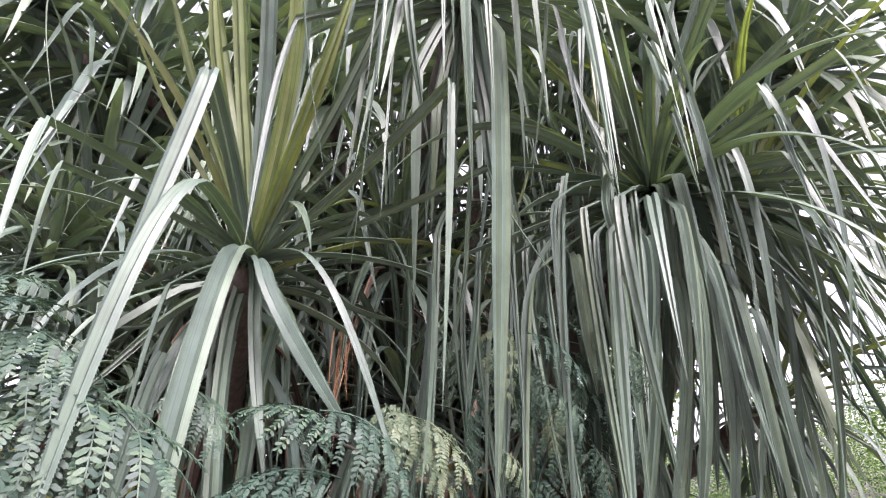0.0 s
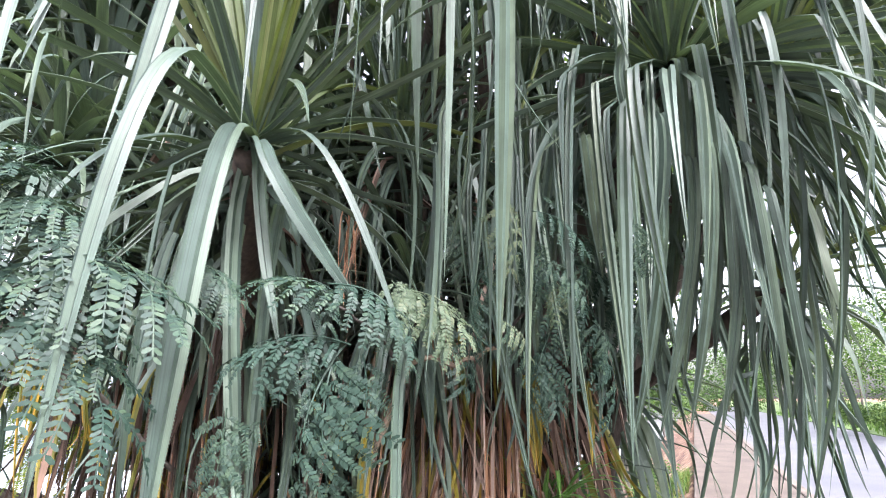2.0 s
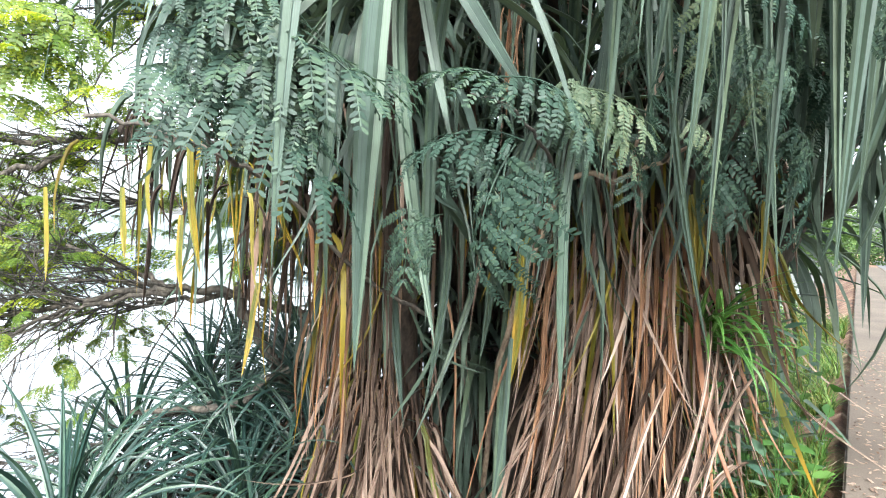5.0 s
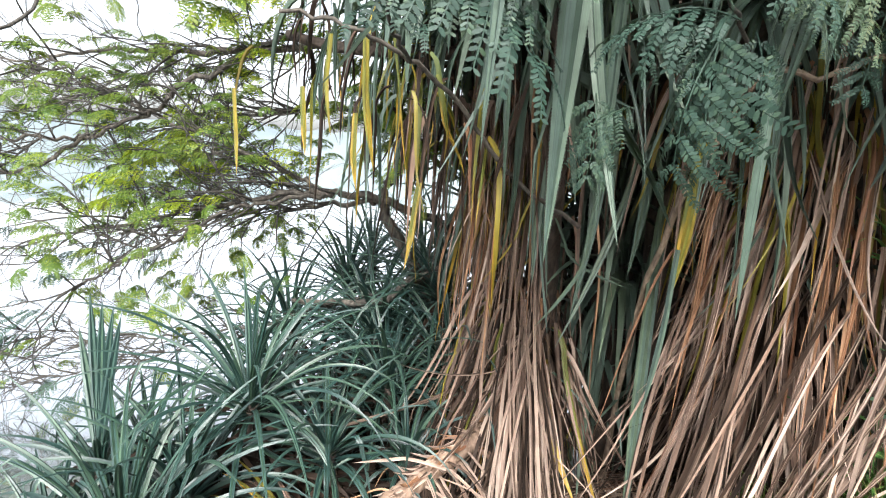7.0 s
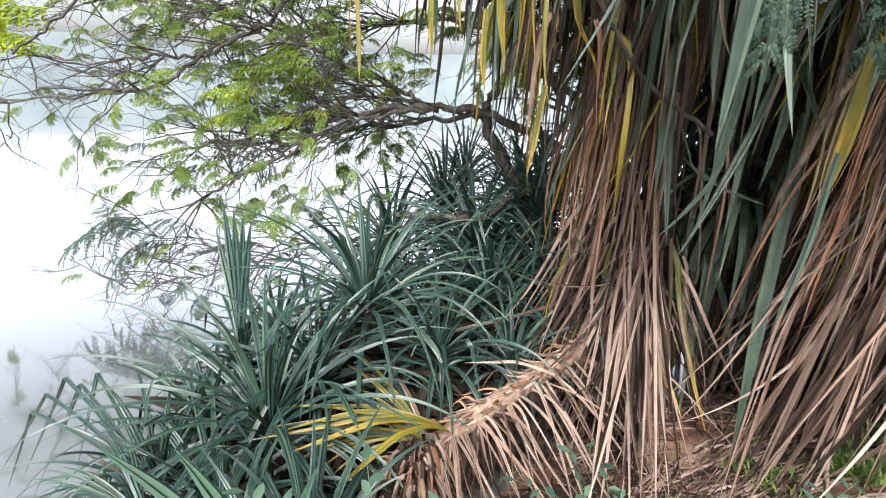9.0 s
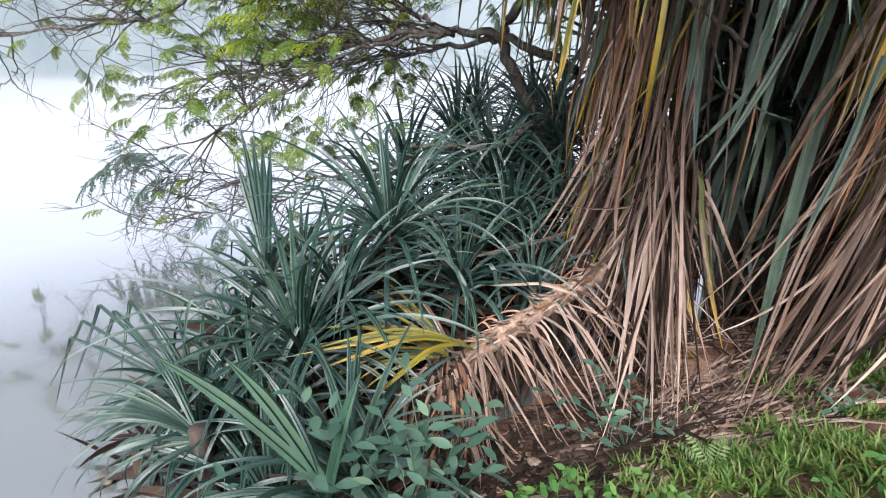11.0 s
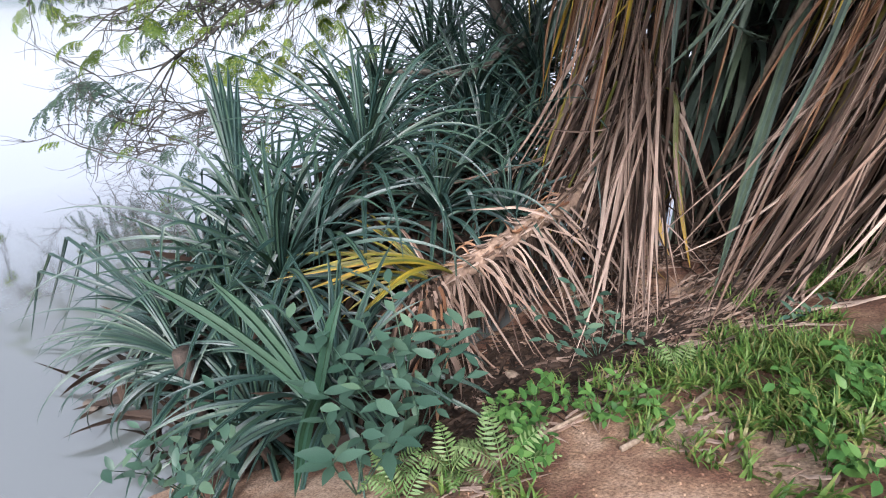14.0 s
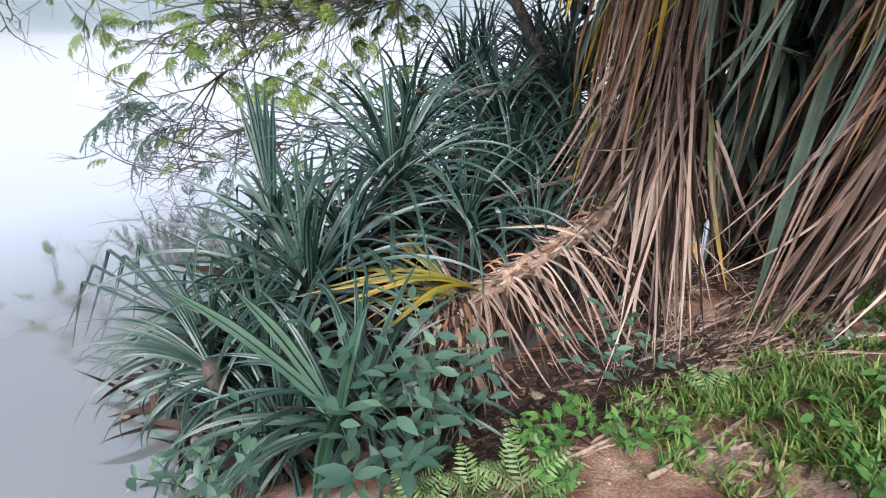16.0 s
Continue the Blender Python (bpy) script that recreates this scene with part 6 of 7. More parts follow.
frond(rain_tree, (-2.94, 0.67, 1.27), (-3.13, 0.51, 1.19), LEAFLET_SUNSTRUCK)
frond(rain_tree, (-2.78, 0.49, 1.21), (-2.97, 0.33, 1.16), LEAFLET_SUNSTRUCK)
frond(rain_tree, (-3.33, 0.59, 1.03), (-3.55, 0.41, 0.98), LEAFLET_SUNSTRUCK)
frond(rain_tree, (-3.08, 0.60, 1.31), (-3.23, 0.51, 1.34), LEAFLET_SUNSTRUCK)
frond(rain_tree, (-3.01, 0.61, 1.31), (-3.17, 0.46, 1.22), LEAFLET_SUNSTRUCK)
frond(rain_tree, (-2.93, 0.62, 1.14), (-3.13, 0.47, 1.12), LEAFLET_SUNSTRUCK)
branch(rain_tree, [(-5.0, 1.6, 3.3), (-3.86, 1.69, 2.06), (-3.32, 1.09, 1.56), (-2.94, 0.73, 1.27), (-2.95, 0.53, 1.11)], 0.012, 0.004, TWIG, 0.01)
snag = branch(rain_tree, [(-2.5, 4.5, 0.2), (-2.80, 4.21, 0.04), (-2.95, 3.98, -0.15), (-3.39, 3.79, -0.22), (-3.81, 3.64, -0.24)], 0.05, 0.025, BARK, 0.02)


branch(rain_tree, [(-4.0, 3.3, 3.3), (-3.6, 2.4, 3.0), (-3.13, 2.01, 2.28), (-2.80, 2.05, 2.27)], 0.012, 0.005, TWIG, 0.01)
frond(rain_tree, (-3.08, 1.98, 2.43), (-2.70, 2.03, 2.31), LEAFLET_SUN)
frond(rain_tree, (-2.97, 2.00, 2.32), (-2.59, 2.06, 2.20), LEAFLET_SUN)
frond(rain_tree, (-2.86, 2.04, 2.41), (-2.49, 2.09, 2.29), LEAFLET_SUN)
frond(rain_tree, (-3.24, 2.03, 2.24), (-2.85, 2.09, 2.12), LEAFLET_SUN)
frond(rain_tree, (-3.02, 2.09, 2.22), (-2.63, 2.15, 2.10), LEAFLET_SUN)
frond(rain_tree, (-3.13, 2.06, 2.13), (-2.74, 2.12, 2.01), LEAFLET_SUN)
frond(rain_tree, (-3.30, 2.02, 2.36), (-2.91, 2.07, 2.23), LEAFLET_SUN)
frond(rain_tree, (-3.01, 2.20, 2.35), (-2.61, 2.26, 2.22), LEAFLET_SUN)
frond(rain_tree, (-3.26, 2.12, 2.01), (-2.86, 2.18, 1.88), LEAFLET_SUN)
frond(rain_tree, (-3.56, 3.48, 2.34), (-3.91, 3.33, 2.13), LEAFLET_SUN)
frond(rain_tree, (-2.97, 3.20, 3.25), (-3.29, 3.05, 3.05), LEAFLET_SUNSTRUCK)
frond(rain_tree, (-2.99, 3.21, 3.14), (-3.13, 3.09, 2.98), LEAFLET_SUNSTRUCK)
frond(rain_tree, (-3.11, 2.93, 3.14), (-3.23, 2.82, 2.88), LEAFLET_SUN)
frond(rain_tree, (-3.41, 3.46, 3.23), (-3.53, 3.35, 3.03), LEAFLET_SUNSTRUCK)
frond(rain_tree, (-4.22, 3.38, 3.48), (-4.35, 3.26, 3.40), LEAFLET_SUNSTRUCK)
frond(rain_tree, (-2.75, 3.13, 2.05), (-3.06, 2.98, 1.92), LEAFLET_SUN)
frond(rain_tree, (-3.63, 3.57, 3.22), (-3.92, 3.44, 2.91), LEAFLET_SUNSTRUCK)
frond(rain_tree, (-2.91, 3.13, 2.84), (-3.02, 3.01, 2.79), LEAFLET_SUNSTRUCK)
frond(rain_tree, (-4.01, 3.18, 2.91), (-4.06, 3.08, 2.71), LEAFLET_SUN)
frond(rain_tree, (-3.92, 3.41, 2.99), (-4.13, 3.28, 2.89), LEAFLET_SUNSTRUCK)
frond(rain_tree, (-3.04, 2.83, 2.20), (-3.32, 2.68, 2.19), LEAFLET_SUNSTRUCK)
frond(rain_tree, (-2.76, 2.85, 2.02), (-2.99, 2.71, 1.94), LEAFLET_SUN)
frond(rain_tree, (-2.96, 2.79, 3.05), (-3.04, 2.69, 2.80), LEAFLET_SUNSTRUCK)
frond(rain_tree, (-4.18, 3.51, 2.34), (-4.54, 3.35, 2.24), LEAFLET_SUNSTRUCK)
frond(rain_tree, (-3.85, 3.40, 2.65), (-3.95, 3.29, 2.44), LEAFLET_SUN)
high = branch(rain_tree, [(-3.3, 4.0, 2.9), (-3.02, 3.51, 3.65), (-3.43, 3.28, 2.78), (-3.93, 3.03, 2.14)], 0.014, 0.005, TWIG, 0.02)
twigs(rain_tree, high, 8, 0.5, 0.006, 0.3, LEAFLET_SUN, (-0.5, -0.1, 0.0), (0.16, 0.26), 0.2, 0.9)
close = branch(rain_tree, [(-2.95, 4.4, 1.8), (-2.7, 4.1, 1.5), (-2.5, 3.8, 1.3), (-2.3, 3.6, 1.35)], 0.03, 0.01, BARK, 0.02)
twigs(rain_tree, close, 16, 0.5, 0.008, 0.6, LEAFLET_SUN, (-0.5, 0.1, 0.1), (0.2, 0.32), 0.0, 0.9)


# ---------------------------------------------------------------- low plants on the bank
def leaf_quad(h, q, d, n, ln, w, fold=0.07):
    """One pointed oval leaf with a folded midrib."""
    s = unit(np.cross(d, n))
    n = np.cross(s, d)
    prof = ((0.0, 0.0), (0.25, 0.40), (0.5, 0.5), (0.78, 0.28), (1.0, 0.0))
    mid = [q + d * ln * t + n * (-0.18 * ln * t * t) for t, _ in prof]
    k = [mid[0]]
    f = []
    vs = [mid[0]]
    for (t, o), m in list(zip(prof, mid))[1:-1]:
        vs += [m + s * o * w + n * fold * w, m, m - s * o * w + n * fold * w]
    vs.append(mid[-1])
    f += [(0, 1, 2), (0, 2, 3)]
    for i in (0, 1):
        a = 1 + i * 3
        f += [(a, a + 3, a + 4, a + 1), (a + 1, a + 4, a + 5, a + 2)]
    f += [(7, 10, 8), (8, 10, 9)]
    h.add(vs, f)


def leaf_shape(name, mat, ln=1.0, w=0.40):
    h = Heap()
    leaf_quad(h, V(0, 0, 0), V(1, 0, 0), V(0, 0, 1), ln, w)
    return h.mesh(name, mat)


SHRUB_LEAF = leaf_shape("shrub_leaf", SHRUB)
HERB_LEAF = leaf_shape("herb_leaf", HERB, 1.0, 0.5)


def place_leaf(parent, me, q, d, up, size):
    x = unit(d)
    y = unit(np.cross(up, x))
    z = np.cross(x, y)
    ob = new("leaf", me)
    ob.parent = parent
    ob.matrix_local = Matrix(((x[0], y[0], z[0], q[0]), (x[1], y[1], z[1], q[1]), (x[2], y[2], z[2], q[2]), (0, 0, 0, 1))) @ Matrix.Diagonal((size, size, size, 1))


def leafy(parent, foot, tips, me, size, mat, gap=0.045, r=0.004, frm=0.3):
    """Thin stems from one foot, each with alternate leaves up to its tip."""
    for tip in tips:
        a, b = V(*foot), V(*tip)
        line = spline([tuple(a), tuple((a + b) / 2 + V(U(-0.04, 0.04), U(-0.04, 0.04), 0.05)), tuple(b)], 6)
        v, f = tube_geometry(line, [r * (1 - 0.6 * i / 12) for i in range(13)], 5)
        part("stem", mesh_of("stem", v, f, mat), parent)
        ln = np.linalg.norm(b - a)
        n = max(4, int(ln * (1.05 - frm) / gap))
        for i in range(n + 1):
            u = frm + (1 - frm) * i / n
            q = line[min(12, int(u * 12))]
            tan = unit(line[min(12, int(u * 12) + 1)] - line[max(0, int(u * 12) - 1)])
            az = i * 150 + U(-30, 30)
            d = unit(V(math.cos(radians(az)), math.sin(radians(az)), U(-0.25, 0.35)) + tan * 0.5)
            place_leaf(parent, me, q, d, V(U(-0.3, 0.3), U(-0.5, 0.1), 1), size * U(0.7, 1.15))


def fern(foot, count, ln, group="ferns on the bank"):
    """Arching fronds with narrow paired leaflets."""
    ob = thing("fern", "light green fern with arching ladder-like fronds", "fern", group)
    for i in range(count):
        az = i * 360 / count + U(-25, 25)
        line = [V(*foot) + q for q in arc(az, U(55, 85), ln * U(0.85, 1.2), U(50, 95), seg=14)]
        h = Heap()
        h.add(*tube_geometry(line, [0.003 - 0.002 * k / 14 for k in range(15)], 4))
        for k in range(3, 15):
            tan = unit(line[k] - line[k - 1])
            s = unit(np.cross(tan, V(0, 0, 1)))
            up = np.cross(s, tan)
            w = ln * 0.26 * math.sin(math.pi * min(1, (k / 14) * 0.85 + 0.12))
            for sg in (-1, 1):
                leaf_quad(h, line[k], unit(s * sg + tan * U(0.3, 0.5) - V(0, 0, U(0.05, 0.3))), up, w * U(0.85, 1.1), ln * 0.052, 0.1)
        part("frond", h.mesh("frond", FERN), ob)
    return ob


def on_bank(a, s, up=0.0):
    q = to_world(a, s)
    return V(q[0], q[1], ground_z(q[0], q[1]) + up)


def grass_patch(name, label, n, place, size, mat, width=0.007):
    h = Heap()
    for _ in range(n):
        q = place()
        if q is None:
            continue
        az, ln = U(0, 360), size * U(0.5, 1.2)
        p = [q + v for v in arc(az, U(50, 88), ln, U(20, 110), seg=4)]
        s = V(-math.sin(radians(az)), math.cos(radians(az)), 0)
        vs = []
        for k, c in enumerate(p):
            w = width * (1 - k / 4.3)
            vs += [c - s * w, c + s * w]
        h.add(vs, [(2 * k, 2 * k + 1, 2 * k + 3, 2 * k + 2) for k in range(4)])
    return tagged(new(name, h.mesh(name, mat)), label, "grass", kind="stuff")


def patchy(a0, a1, s0, s1, lim, sc=1.6):
    def place():
        for _ in range(12):
            a, s = U(a0, a1), U(s0, s1)
            if noise.noise(Vector((a * sc, s * sc * 1.4, 5.2))) > lim and noise.noise(Vector((a * 11, s * 14, 2.2))) > 0.08:
                return on_bank(a, s)
        return None
    return place


grass_patch("grass", "short bright green grass in tufts on the bank", 6000, patchy(1.0, 3.2, 0.35, 1.12, 0.0), 0.105, GRASS)
grass_patch("grass", "sparse green grass on reddish soil", 2600, patchy(0.2, 3.0, 0.05, 1.5, 0.08, 2.5), 0.09, GRASS)
grass_patch("grass", "rank green grass along the footpath's edge", 9000, patchy(3.0, 14.0, 0.1, 1.3, -0.1), 0.28, GRASS, 0.008)

HERBS = [(0.7, 1.15, 0.2, 5), (0.85, 1.0, 0.2, 5), (0.65, 1.35, 0.16, 4), (1.0, 0.9, 0.16, 4), (0.6, 1.2, 0.16, 5), (0.75, 1.25, 0.18, 5), (0.9, 1.15, 0.14, 4), (0.55, 1.05, 0.14, 4), (1.2, 0.5, 0.2, 5), (1.3, 0.42, 0.2, 5), (1.5, 0.5, 0.18, 4), (0.9, 0.35, 0.14, 4), (1.8, 0.42, 0.2, 5), (0.5, 1.0, 0.14, 4), (1.05, 0.45, 0.14, 4), (2.1, 0.4, 0.2, 4)]
for a, s, size, n in HERBS:
    herb = thing("herb", "low herb with fresh green oval leaves on the bank", "herb", "herbs on the bank")
    foot = on_bank(a, s, -0.01)
    leafy(herb, foot, [tuple(foot + V(U(-1, 1) * size * 0.7, U(-1, 1) * size * 0.7, size * U(0.5, 1.0))) for _ in range(n)], HERB_LEAF, 0.05, HERB, 0.038, 0.002)
for a, s, count, ln in [(0.5, 1.26, 3, 0.2), (0.42, 1.05, 5, 0.22), (1.33, 1.0, 5, 0.2), (0.3, 1.2, 5, 0.22), (0.15, 1.38, 4, 0.2), (0.08, 1.18, 5, 0.2), (8.2, 0.7, 8, 0.5)]:
    fern(on_bank(a, s, -0.01), count, ln)

for i in range(11):
    a, s = U(3.3, 6.0), U(0.3, 1.35)
    herb = thing("herb", "leafy green weed growing beside the footpath", "herb", "weeds beside the footpath")
    foot = on_bank(a, s, -0.01)
    tall = U(0.25, 0.5) + 0.25 * s
    leafy(herb, foot, [tuple(foot + V(U(-1, 1) * 0.2, U(-1, 1) * 0.2, tall * U(0.6, 1.1))) for _ in range(4)], HERB_LEAF if i % 3 else SHRUB_LEAF, 0.085, HERB, 0.055, 0.003)

# shrub in front of the shore plants
bush = thing("broadleaf_shrub", "shrub with pale green oval leaves on thin stems by the water", "shrub")
foot = on_bank(0.3, 1.5, -0.02)
leafy(bush, foot, [(-1.91, 0.65, -0.36), (-1.79, 0.72, -0.43), (-1.67, 0.85, -0.42), (-1.69, 1.05, -0.38), (-1.51, 0.98, -0.43), (-1.50, 0.82, -0.43), (-1.39, 1.08, -0.49), (-1.22, 1.02, -0.57), (-1.37, 1.17, -0.48), (-1.61, 0.49, -0.45), (-1.46, 0.61, -0.49), (-1.34, 0.74, -0.53)], SHRUB_LEAF, 0.108, SHRUB, 0.058, 0.004, 0.45)
leafy(bush, on_bank(0.0, 1.4, -0.02), [(-1.51, 0.46, -0.48), (-1.24, 0.52, -0.50), (-1.31, 0.33, -0.44), (-1.33, 0.46, -0.48), (-1.25, 0.62, -0.6)], SHRUB_LEAF, 0.11, SHRUB, 0.06, 0.004, 0.45)
low_bush = thing("broadleaf_shrub", "low shrub with small pale green leaves at the water's edge", "shrub")
leafy(low_bush, on_bank(-0.5, 1.9, -0.02), [(-1.92, 0.34, -0.54), (-1.77, 0.14, -0.48), (-1.66, 0.20, -0.49), (-1.90, 0.03, -0.54), (-1.88, -0.06, -0.51), (-1.67, 0.05, -0.46), (-1.58, 0.07, -0.47), (-2.05, 0.12, -0.62), (-1.75, 0.28, -0.55)], SHRUB_LEAF, 0.07, SHRUB, 0.06, 0.003, 0.55)
sprigs = thing("seedling", "seedling with glossy green oval leaves under the dry leaves", "seedling")
leafy(sprigs, on_bank(1.5, 1.5, -0.02), [(-1.41, 1.82, -0.85), (-1.20, 1.67, -0.87), (-1.06, 1.84, -0.88), (-1.25, 2.15, -0.81), (-1.17, 2.30, -0.81), (-0.96, 2.11, -0.89), (-0.79, 2.06, -0.90), (-1.09, 1.93, -0.84)], SHRUB_LEAF, 0.085, SHRUB, 0.06, 0.003, 0.5)
sprigs = thing("seedling", "seedling with glossy green oval leaves beside the dry leaf skirt", "seedling")
leafy(sprigs, on_bank(2.2, 0.95, -0.02), [(-0.14, 2.44, -0.65), (-0.05, 2.56, -0.61), (-0.20, 2.32, -0.67)], SHRUB_LEAF, 0.075, SHRUB, 0.05, 0.002, 0.4)

# sticks, litter and the weathered log
for c in ([(-0.64, 0.99, -0.62), (-0.45, 1.43, -0.60), (-0.2, 2.14, -0.64)], [(-0.95, 1.0, -0.85), (-0.8, 1.25, -0.86), (-0.57, 1.5, -0.72)], [(-1.0, 1.75, -1.02), (-0.7, 2.0, -0.9), (-0.35, 2.4, -0.78)], [(-0.62, 1.85, -0.82), (-0.58, 1.95, -0.72), (-0.62, 2.15, -0.86)]):
    pts = [V(q[0], q[1], ground_z(q[0], q[1]) + 0.012) for q in spline(c, 6)]
    v, f = tube_geometry(pts, [0.011 - 0.005 * i / len(pts) for i in range(len(pts))], 6, 0.12)
    tagged(new("stick", mesh_of("stick", v, f, STICK)), "thin weathered stick lying on the soil bank", "stick", "sticks on the bank")
log_pts = [V(q[0], q[1], ground_z(q[0], q[1]) + 0.05) for q in spline([(0.08, 2.9, 0), (0.25, 3.3, 0), (0.55, 3.6, 0), (0.9, 3.8, 0)], 6)]
v, f = tube_geometry(log_pts, [0.055 + 0.012 * math.sin(i * 1.7) for i in range(len(log_pts))], 10, 0.12)
tagged(new("log", mesh_of("log", v, f, STICK)), "grey weathered log lying against the dry leaves", "log")
litter, shade_litter = Heap(), Heap()
for _ in range(3200):
    a, s = U(0.2, 4.2), U(0.3, 2.3)
    if noise.noise(Vector((a * 1.3, s * 1.7, 9.1))) < (-0.15 if s > 1.0 else 0.12):
        continue
    q = on_bank(a, s, 0.008)
    az, ln = U(0, 360), U(0.03, 0.12) if s < 1.0 else U(0.05, 0.34)
    p = [q + V(math.cos(radians(az)), math.sin(radians(az)), 0) * ln * k / 5 for k in range(6)]
    p = [V(c[0], c[1], ground_z(c[0], c[1]) + 0.008 + U(0, 0.012)) for c in p]
    # litter farther down mostly goes dark, painting the shade below the skirts
    (litter if s < 1.15 or rng.random() < 0.25 else shade_litter).add(*blade_geometry(p, U(0.004, 0.02), keel=0.3, curl=U(0, 0.6), twist=U(-60, 60)))
for _ in range(420):
    a, s = U(1.2, 3.2), U(0.95, 1.75)
    q = on_bank(a, s)
    az, ln, bend = 67 + rng.gauss(0, 28), U(0.2, 0.65), U(-25, 25)
    p = [q]
    for k in range(8):
        w = radians(az + bend * k / 8)
        p.append(p[-1] + V(math.cos(w), math.sin(w), 0) * ln / 8)
    p = [V(c[0], c[1], ground_z(c[0], c[1]) + 0.012 + 0.02 * rng.random()) for c in p]
    (litter if rng.random() < 0.6 else shade_litter).add(*blade_geometry(p, U(0.008, 0.022), keel=0.4, curl=U(0.2, 0.9), twist=U(-60, 60)))
# extra near-black litter puts the shade under the fallen stem into colour
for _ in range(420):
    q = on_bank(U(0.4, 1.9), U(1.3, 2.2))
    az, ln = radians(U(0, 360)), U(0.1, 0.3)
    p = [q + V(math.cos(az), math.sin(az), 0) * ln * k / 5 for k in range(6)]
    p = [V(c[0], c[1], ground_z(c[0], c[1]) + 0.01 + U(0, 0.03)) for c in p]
    shade_litter.add(*blade_geometry(p, U(0.02, 0.045), keel=0.35, curl=U(0, 0.7), twist=U(-60, 60)))
crumbs = Heap()
for _ in range(2600):
    q = on_bank(U(0.2, 3.4), U(0.05, 1.7), 0.002)
    r = U(0.003, 0.011) * U(0.5, 1.3)
    k = [V(U(0.6, 1), 0, 0) * r, V(0, U(0.6, 1), 0) * r, V(-U(0.6, 1), 0, 0) * r, V(0, -U(0.6, 1), 0) * r, V(0, 0, U(0.5, 0.9)) * r]
    crumbs.add([q + c for c in k], [(0, 1, 4), (1, 2, 4), (2, 3, 4), (3, 0, 4)])
tagged(new("soil_crumbs", crumbs.mesh("soil_crumbs", SOIL, False)), "crumbs and small lumps of reddish soil", "soil", kind="stuff")
tagged(new("leaf_litter", shade_litter.mesh("leaf_litter", BLADE_SHADE)), "leaf litter under the screw pines, darkened to paint their shade", "leaf litter", kind="stuff")
tagged(new("leaf_litter", litter.mesh("leaf_litter", BLADE_DRY)), "brown dry leaf litter scattered over the soil", "leaf litter", kind="stuff")

path_litter = Heap()
for _ in range(900):
    a, off = U(1.0, 9.0), -abs(rng.gauss(0.0, 0.35)) - 0.03
    q = to_world(a, off, 0.004)
    az, ln = radians(U(0, 360)), U(0.012, 0.06)
    p = [q + V(math.cos(az), math.sin(az), 0) * ln * k / 4 + V(0, 0, U(0.0, 0.006)) for k in range(5)]
    path_litter.add(*blade_geometry(p, U(0.006, 0.02), keel=0.25, curl=U(0, 0.6), twist=U(-40, 40)))
tagged(new("leaf_litter", path_litter.mesh("leaf_litter", BLADE_DRY)), "small brown leaf fragments strewn along the footpath", "leaf litter", kind="stuff")

def pebble(place, size, label, mat):
    bm = bmesh.new()
    bmesh.ops.create_icosphere(bm, subdivisions=3, radius=1)
    for v in bm.verts:
        v.co = Vector((v.co.x * size, v.co.y * size * 0.6, v.co.z * size * 0.35)) * (1 + 0.15 * noise.noise(v.co * 1.7))
        v.co += Vector(place)
    me = bpy.data.meshes.new("stone")
    bm.to_mesh(me)
    bm.free()
    me.polygons.foreach_set("use_smooth", [True] * len(me.polygons))
    me.materials.append(mat)
    tagged(new("stone", me), label, "stone")


pebble((-1.34, 1.69, -1.22), 0.05, "flat tan stone on the damp soil under dry leaves", STICK)
pebble((-3.41, 0.35, -1.57), 0.06, "pale pinkish stone at the water's edge", PAVING)
# sprig of small reddish stems, built from very narrow dead-leaf strands
for i in range(14):
    q = V(-0.44, 2.29, 2.23) + V(U(-0.05, 0.05), U(-0.05, 0.05), U(-0.05, 0.08))
    blade("dead_leaf", hang(q, U(0, 360), U(0.2, 0.4), 10, 0.1, 8, U(-80, 0)), U(0.004, 0.009), BLADE_RUST, tree_a)

# bright grassy clump and leafy growth beside the footpath
clump = thing("grass_clump", "bright green strap-leaved clump beside the dry leaf skirt", "grass clump")
for i in range(60):
    base = V(0.56 + U(-0.06, 0.06), 3.43 + U(-0.06, 0.06), 0.77 + U(-0.08, 0.06))
    pts, sd = crown_leaf(base, rng.gauss(-20, 60), U(5, 75), U(0.3, 0.75), U(40, 130), None, (0, 0), 10, (0.02, 0))
    blade("leaf", pts, U(0.02, 0.036), HERB_BLADE, clump, side0=sd)
stem(clump, [(0.56, 3.53, -0.9), (0.56, 3.48, -0.2), (0.56, 3.43, 0.77)], 0.03, 0.02)

GROWTH = [(0.55, 3.29, 0.45), (0.67, 3.43, 0.59), (0.81, 3.59, 0.32), (0.96, 3.73, 0.47), (0.89, 3.35, 0.36), (0.65, 3.45, 0.15), (0.85, 3.61, 0.07), (1.05, 3.74, 0.61), (1.03, 3.35, 0.89), (1.14, 3.51, 0.60), (0.97, 3.59, 0.85), (1.27, 3.79, 0.26), (1.02, 3.39, 0.21), (0.70, 3.42, 0.86), (1.07, 3.63, 0.40)]
for k, tip in enumerate(GROWTH):
    weed = thing("weed", "leafy green weed with broad soft leaves crowding round the old stem", "weed", "broad-leaved weeds by the old stem")
    low_foot = V(tip[0] + U(-0.1, 0.1), tip[1] + U(0.0, 0.2), 0)
    low_foot[2] = ground_z(low_foot[0], low_foot[1]) - 0.02
    leafy(weed, low_foot, [tip, tuple(V(*tip) + V(U(-0.15, 0.15), U(-0.1, 0.1), U(-0.2, 0.05)))], SHRUB_LEAF if k % 3 else HERB_LEAF, U(0.10, 0.15), HERB, 0.13, 0.004)


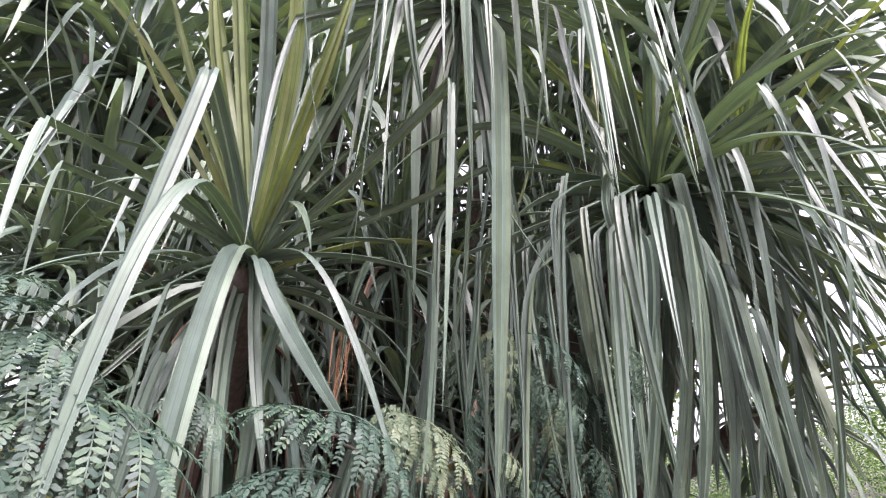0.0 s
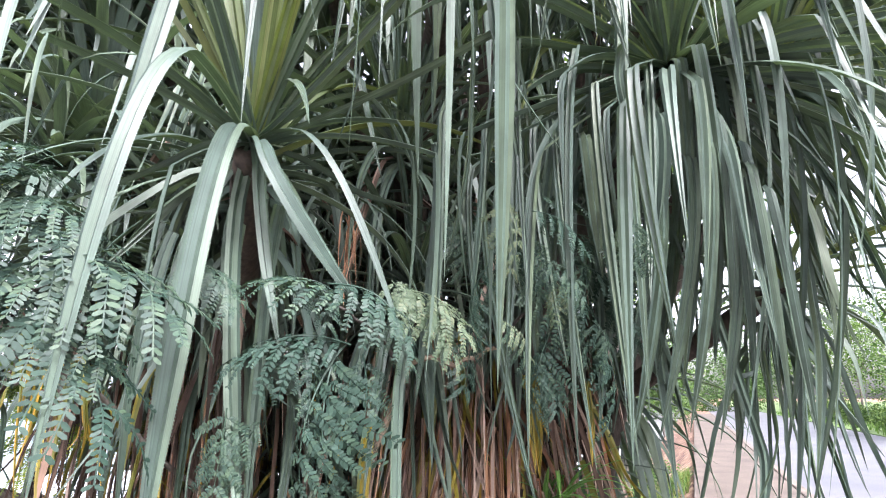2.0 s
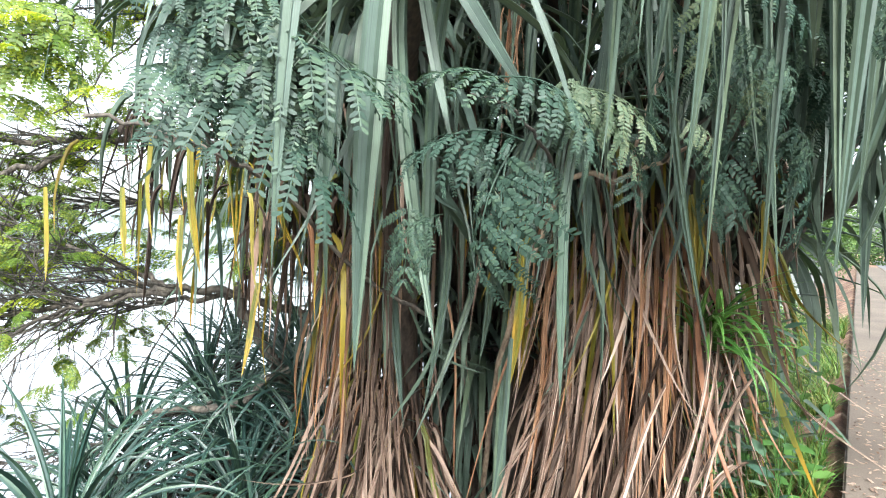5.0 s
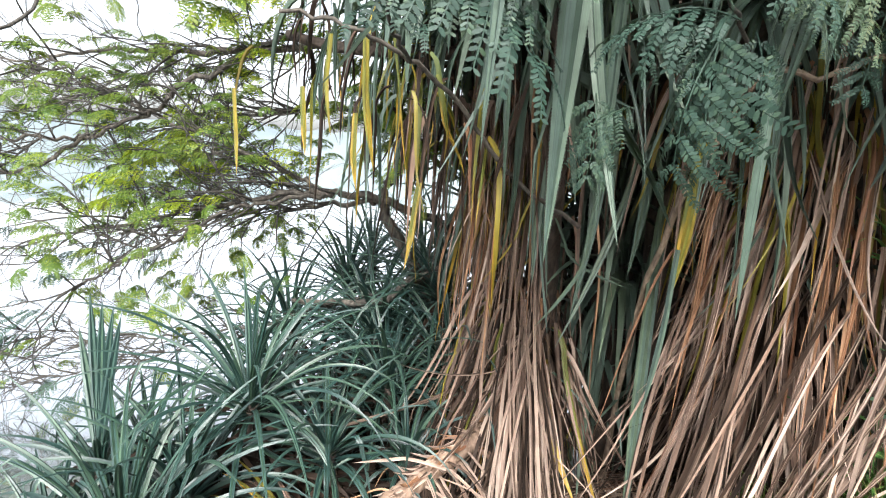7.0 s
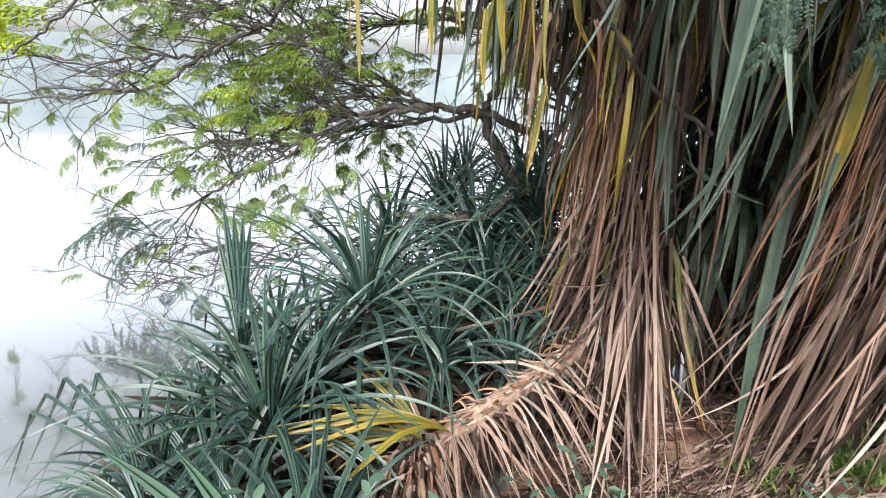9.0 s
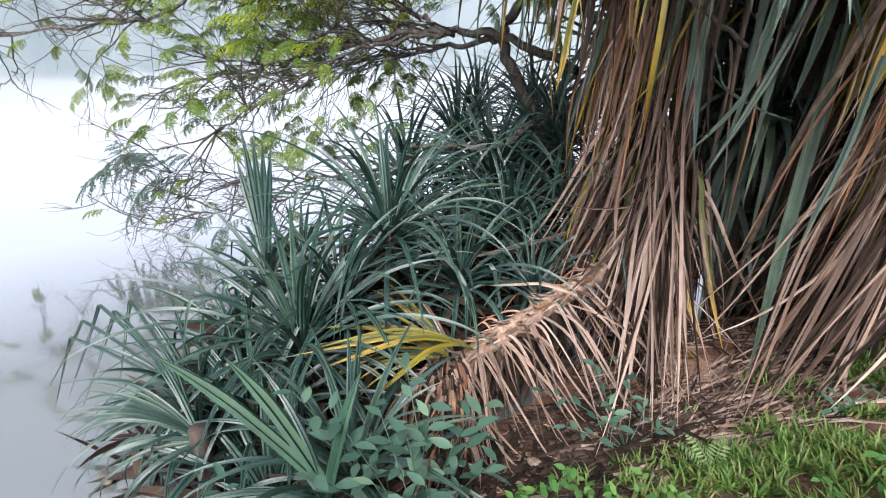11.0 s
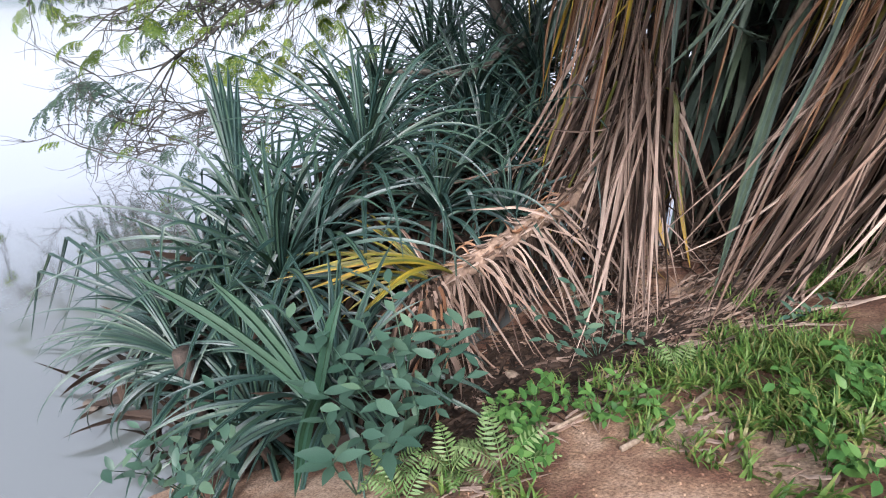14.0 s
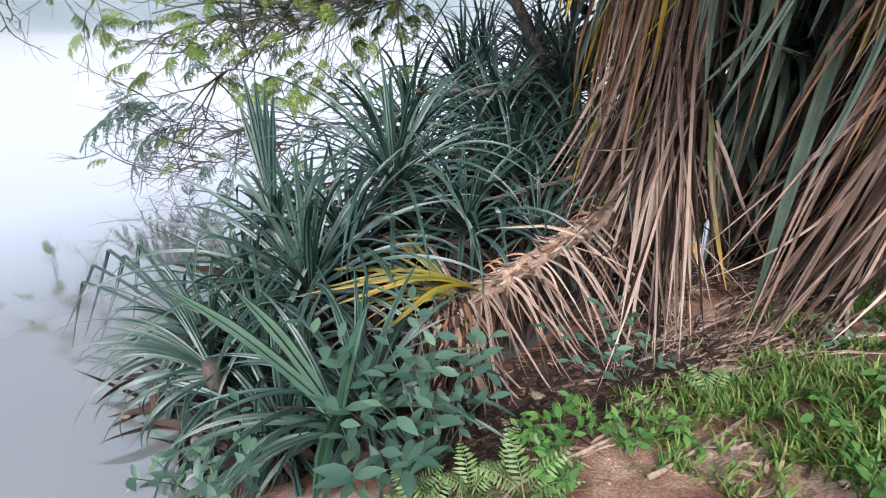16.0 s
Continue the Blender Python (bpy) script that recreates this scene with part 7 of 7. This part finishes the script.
# ---------------------------------------------------------------- across the road and along the shore
def leaf_cloud(h, centre, radius, n, size):
    """Small pointed leaves through an uneven ball, thickest at its rind."""
    g = np.random.default_rng(rng.randrange(10 ** 6))
    o = g.normal(size=(n, 3))
    o /= np.linalg.norm(o, axis=1)[:, None]
    lump = 1 + 0.3 * np.sin(o[:, 0] * 4 + centre[0] * 3) * np.sin(o[:, 1] * 5 + centre[1]) + 0.15 * np.sin(o[:, 2] * 9 + centre[2])
    q = centre + o * (radius * g.random(n) ** 0.4 * lump)[:, None]
    d = g.uniform((-1, -1, -0.8), (1, 1, 0.5), size=(n, 3))
    d /= np.linalg.norm(d, axis=1)[:, None]
    s = np.cross(d, g.uniform(-1, 1, size=(n, 3)))
    s *= size * 0.3 / (np.linalg.norm(s, axis=1)[:, None] + 1e-9)
    k = (size * g.uniform(0.6, 1.3, n))[:, None]
    v = np.stack((q, q + d * k * 0.5 + s, q + d * k, q + d * k * 0.5 - s), axis=1).reshape(-1, 3)
    h.add(list(v), [(a, a + 1, a + 2, a + 3) for a in range(0, 4 * n, 4)])


def round_tree(place, height, spread, n, leaf, label, group, lumps=9, trunk=0.12, low=0.45, mat=FAR_LEAF):
    ob = thing("tree", label, "tree", group)
    x, y, z = place
    line = spline([(x, y, z - 0.2), (x + 0.2, y, z + height * 0.3), (x, y + 0.1, z + height * 0.75)], 6)
    v, f = tube_geometry(line, [trunk * (1 - 0.6 * i / 12) for i in range(13)], 8, 0.05)
    part("trunk", mesh_of("trunk", v, f, BARK), ob)
    h, lim = Heap(), Heap()
    for i in range(lumps):
        a = i * 137.5
        c = V(x, y, z) + V(math.cos(radians(a)), math.sin(radians(a)), 0) * spread * U(0.25, 0.75) + V(0, 0, height * U(low, 0.92))
        lim.add(*tube_geometry([line[6 + i % 6], (line[6 + i % 6] + c) / 2 + V(0, 0, 0.1), c], [trunk * 0.35, trunk * 0.2, trunk * 0.08], 5))
        leaf_cloud(h, c, spread * U(0.35, 0.55), n // lumps, leaf)
    tagged(part("limbs", lim.mesh("limbs", BARK), ob), kind="stuff")
    part("crown", h.mesh("crown", mat, False), ob)
    return ob


def bush_at(place, r, n, leaf, label, group):
    ob = thing("bush", label, "bush", group)
    h = Heap()
    for i in range(5):
        leaf_cloud(h, V(*place) + V(U(-0.6, 0.6) * r, U(-0.6, 0.6) * r, r * U(0.3, 0.75)), r * U(0.45, 0.65), n // 5, leaf)
    part("foliage", h.mesh("foliage", FAR_LEAF, False), ob)
    v, f = tube_geometry([V(*place) + V(0, 0, -0.1), V(*place) + V(0, 0, r * 0.7)], [0.04, 0.02], 6)
    part("stem", mesh_of("stem", v, f, BARK), ob)


for a, s, hgt, sp in [(26, -11, 7, 4), (38, -14, 9, 5), (52, -10, 9, 5), (18, -16, 8, 4.5), (70, -16, 11, 7), (30, 3.0, 7, 3.5), (44, 4, 9, 4.5), (12, -20, 9, 5), (60, 3, 9, 5), (78, -4, 8, 6), (88, -12, 10, 7), (96, 3, 9, 7), (82, -22, 10, 7), (110, -8, 11, 9)]:
    q = to_world(a, s)
    round_tree((q[0], q[1], -0.2 if s < 0 else -1.6), hgt, sp, 5200, 0.22 if a < 75 else 0.34, "distant roadside tree with a light green crown", "trees along the road", low=0.3 if a < 75 else 0.1)
q = to_world(10.5, 1.2)
round_tree((q[0], q[1], -1.0), 8.5, 3.6, 9000, 0.11, "tree with a light airy crown behind the screw pines", "trees along the road", 12, 0.1, 0.4)
for i in range(16):
    q = to_world(14 + i * 3.1, -8.6 - U(0, 2.5))
    bush_at((q[0], q[1], -0.1), U(0.8, 1.7), 1600, 0.13, "rounded green bush on the grassy verge", "bushes across the road")
for i in range(9):
    q = to_world(6.5 + i * 1.5, 1.5 + U(-0.3, 0.6))
    bush_at((q[0], q[1], ground_z(q[0], q[1])), U(0.6, 1.1), 1500, 0.07, "dense dark green bush on the lake bank", "bushes on the bank")
h = Heap()
for _ in range(7000):
    a, s = U(14, 70), U(-30, -7.3)
    q = to_world(a, s, -0.06)
    az = U(0, 6.28)
    w = V(math.cos(az), math.sin(az), 0) * 0.05
    h.add([q - w, q + w, q + w * 0.2 + V(U(-0.08, 0.08), U(-0.08, 0.08), U(0.12, 0.35))], [(0, 1, 2)])
tagged(new("grass", h.mesh("grass", GRASS, False)), "long grass on the verge across the road", "grass", kind="stuff")
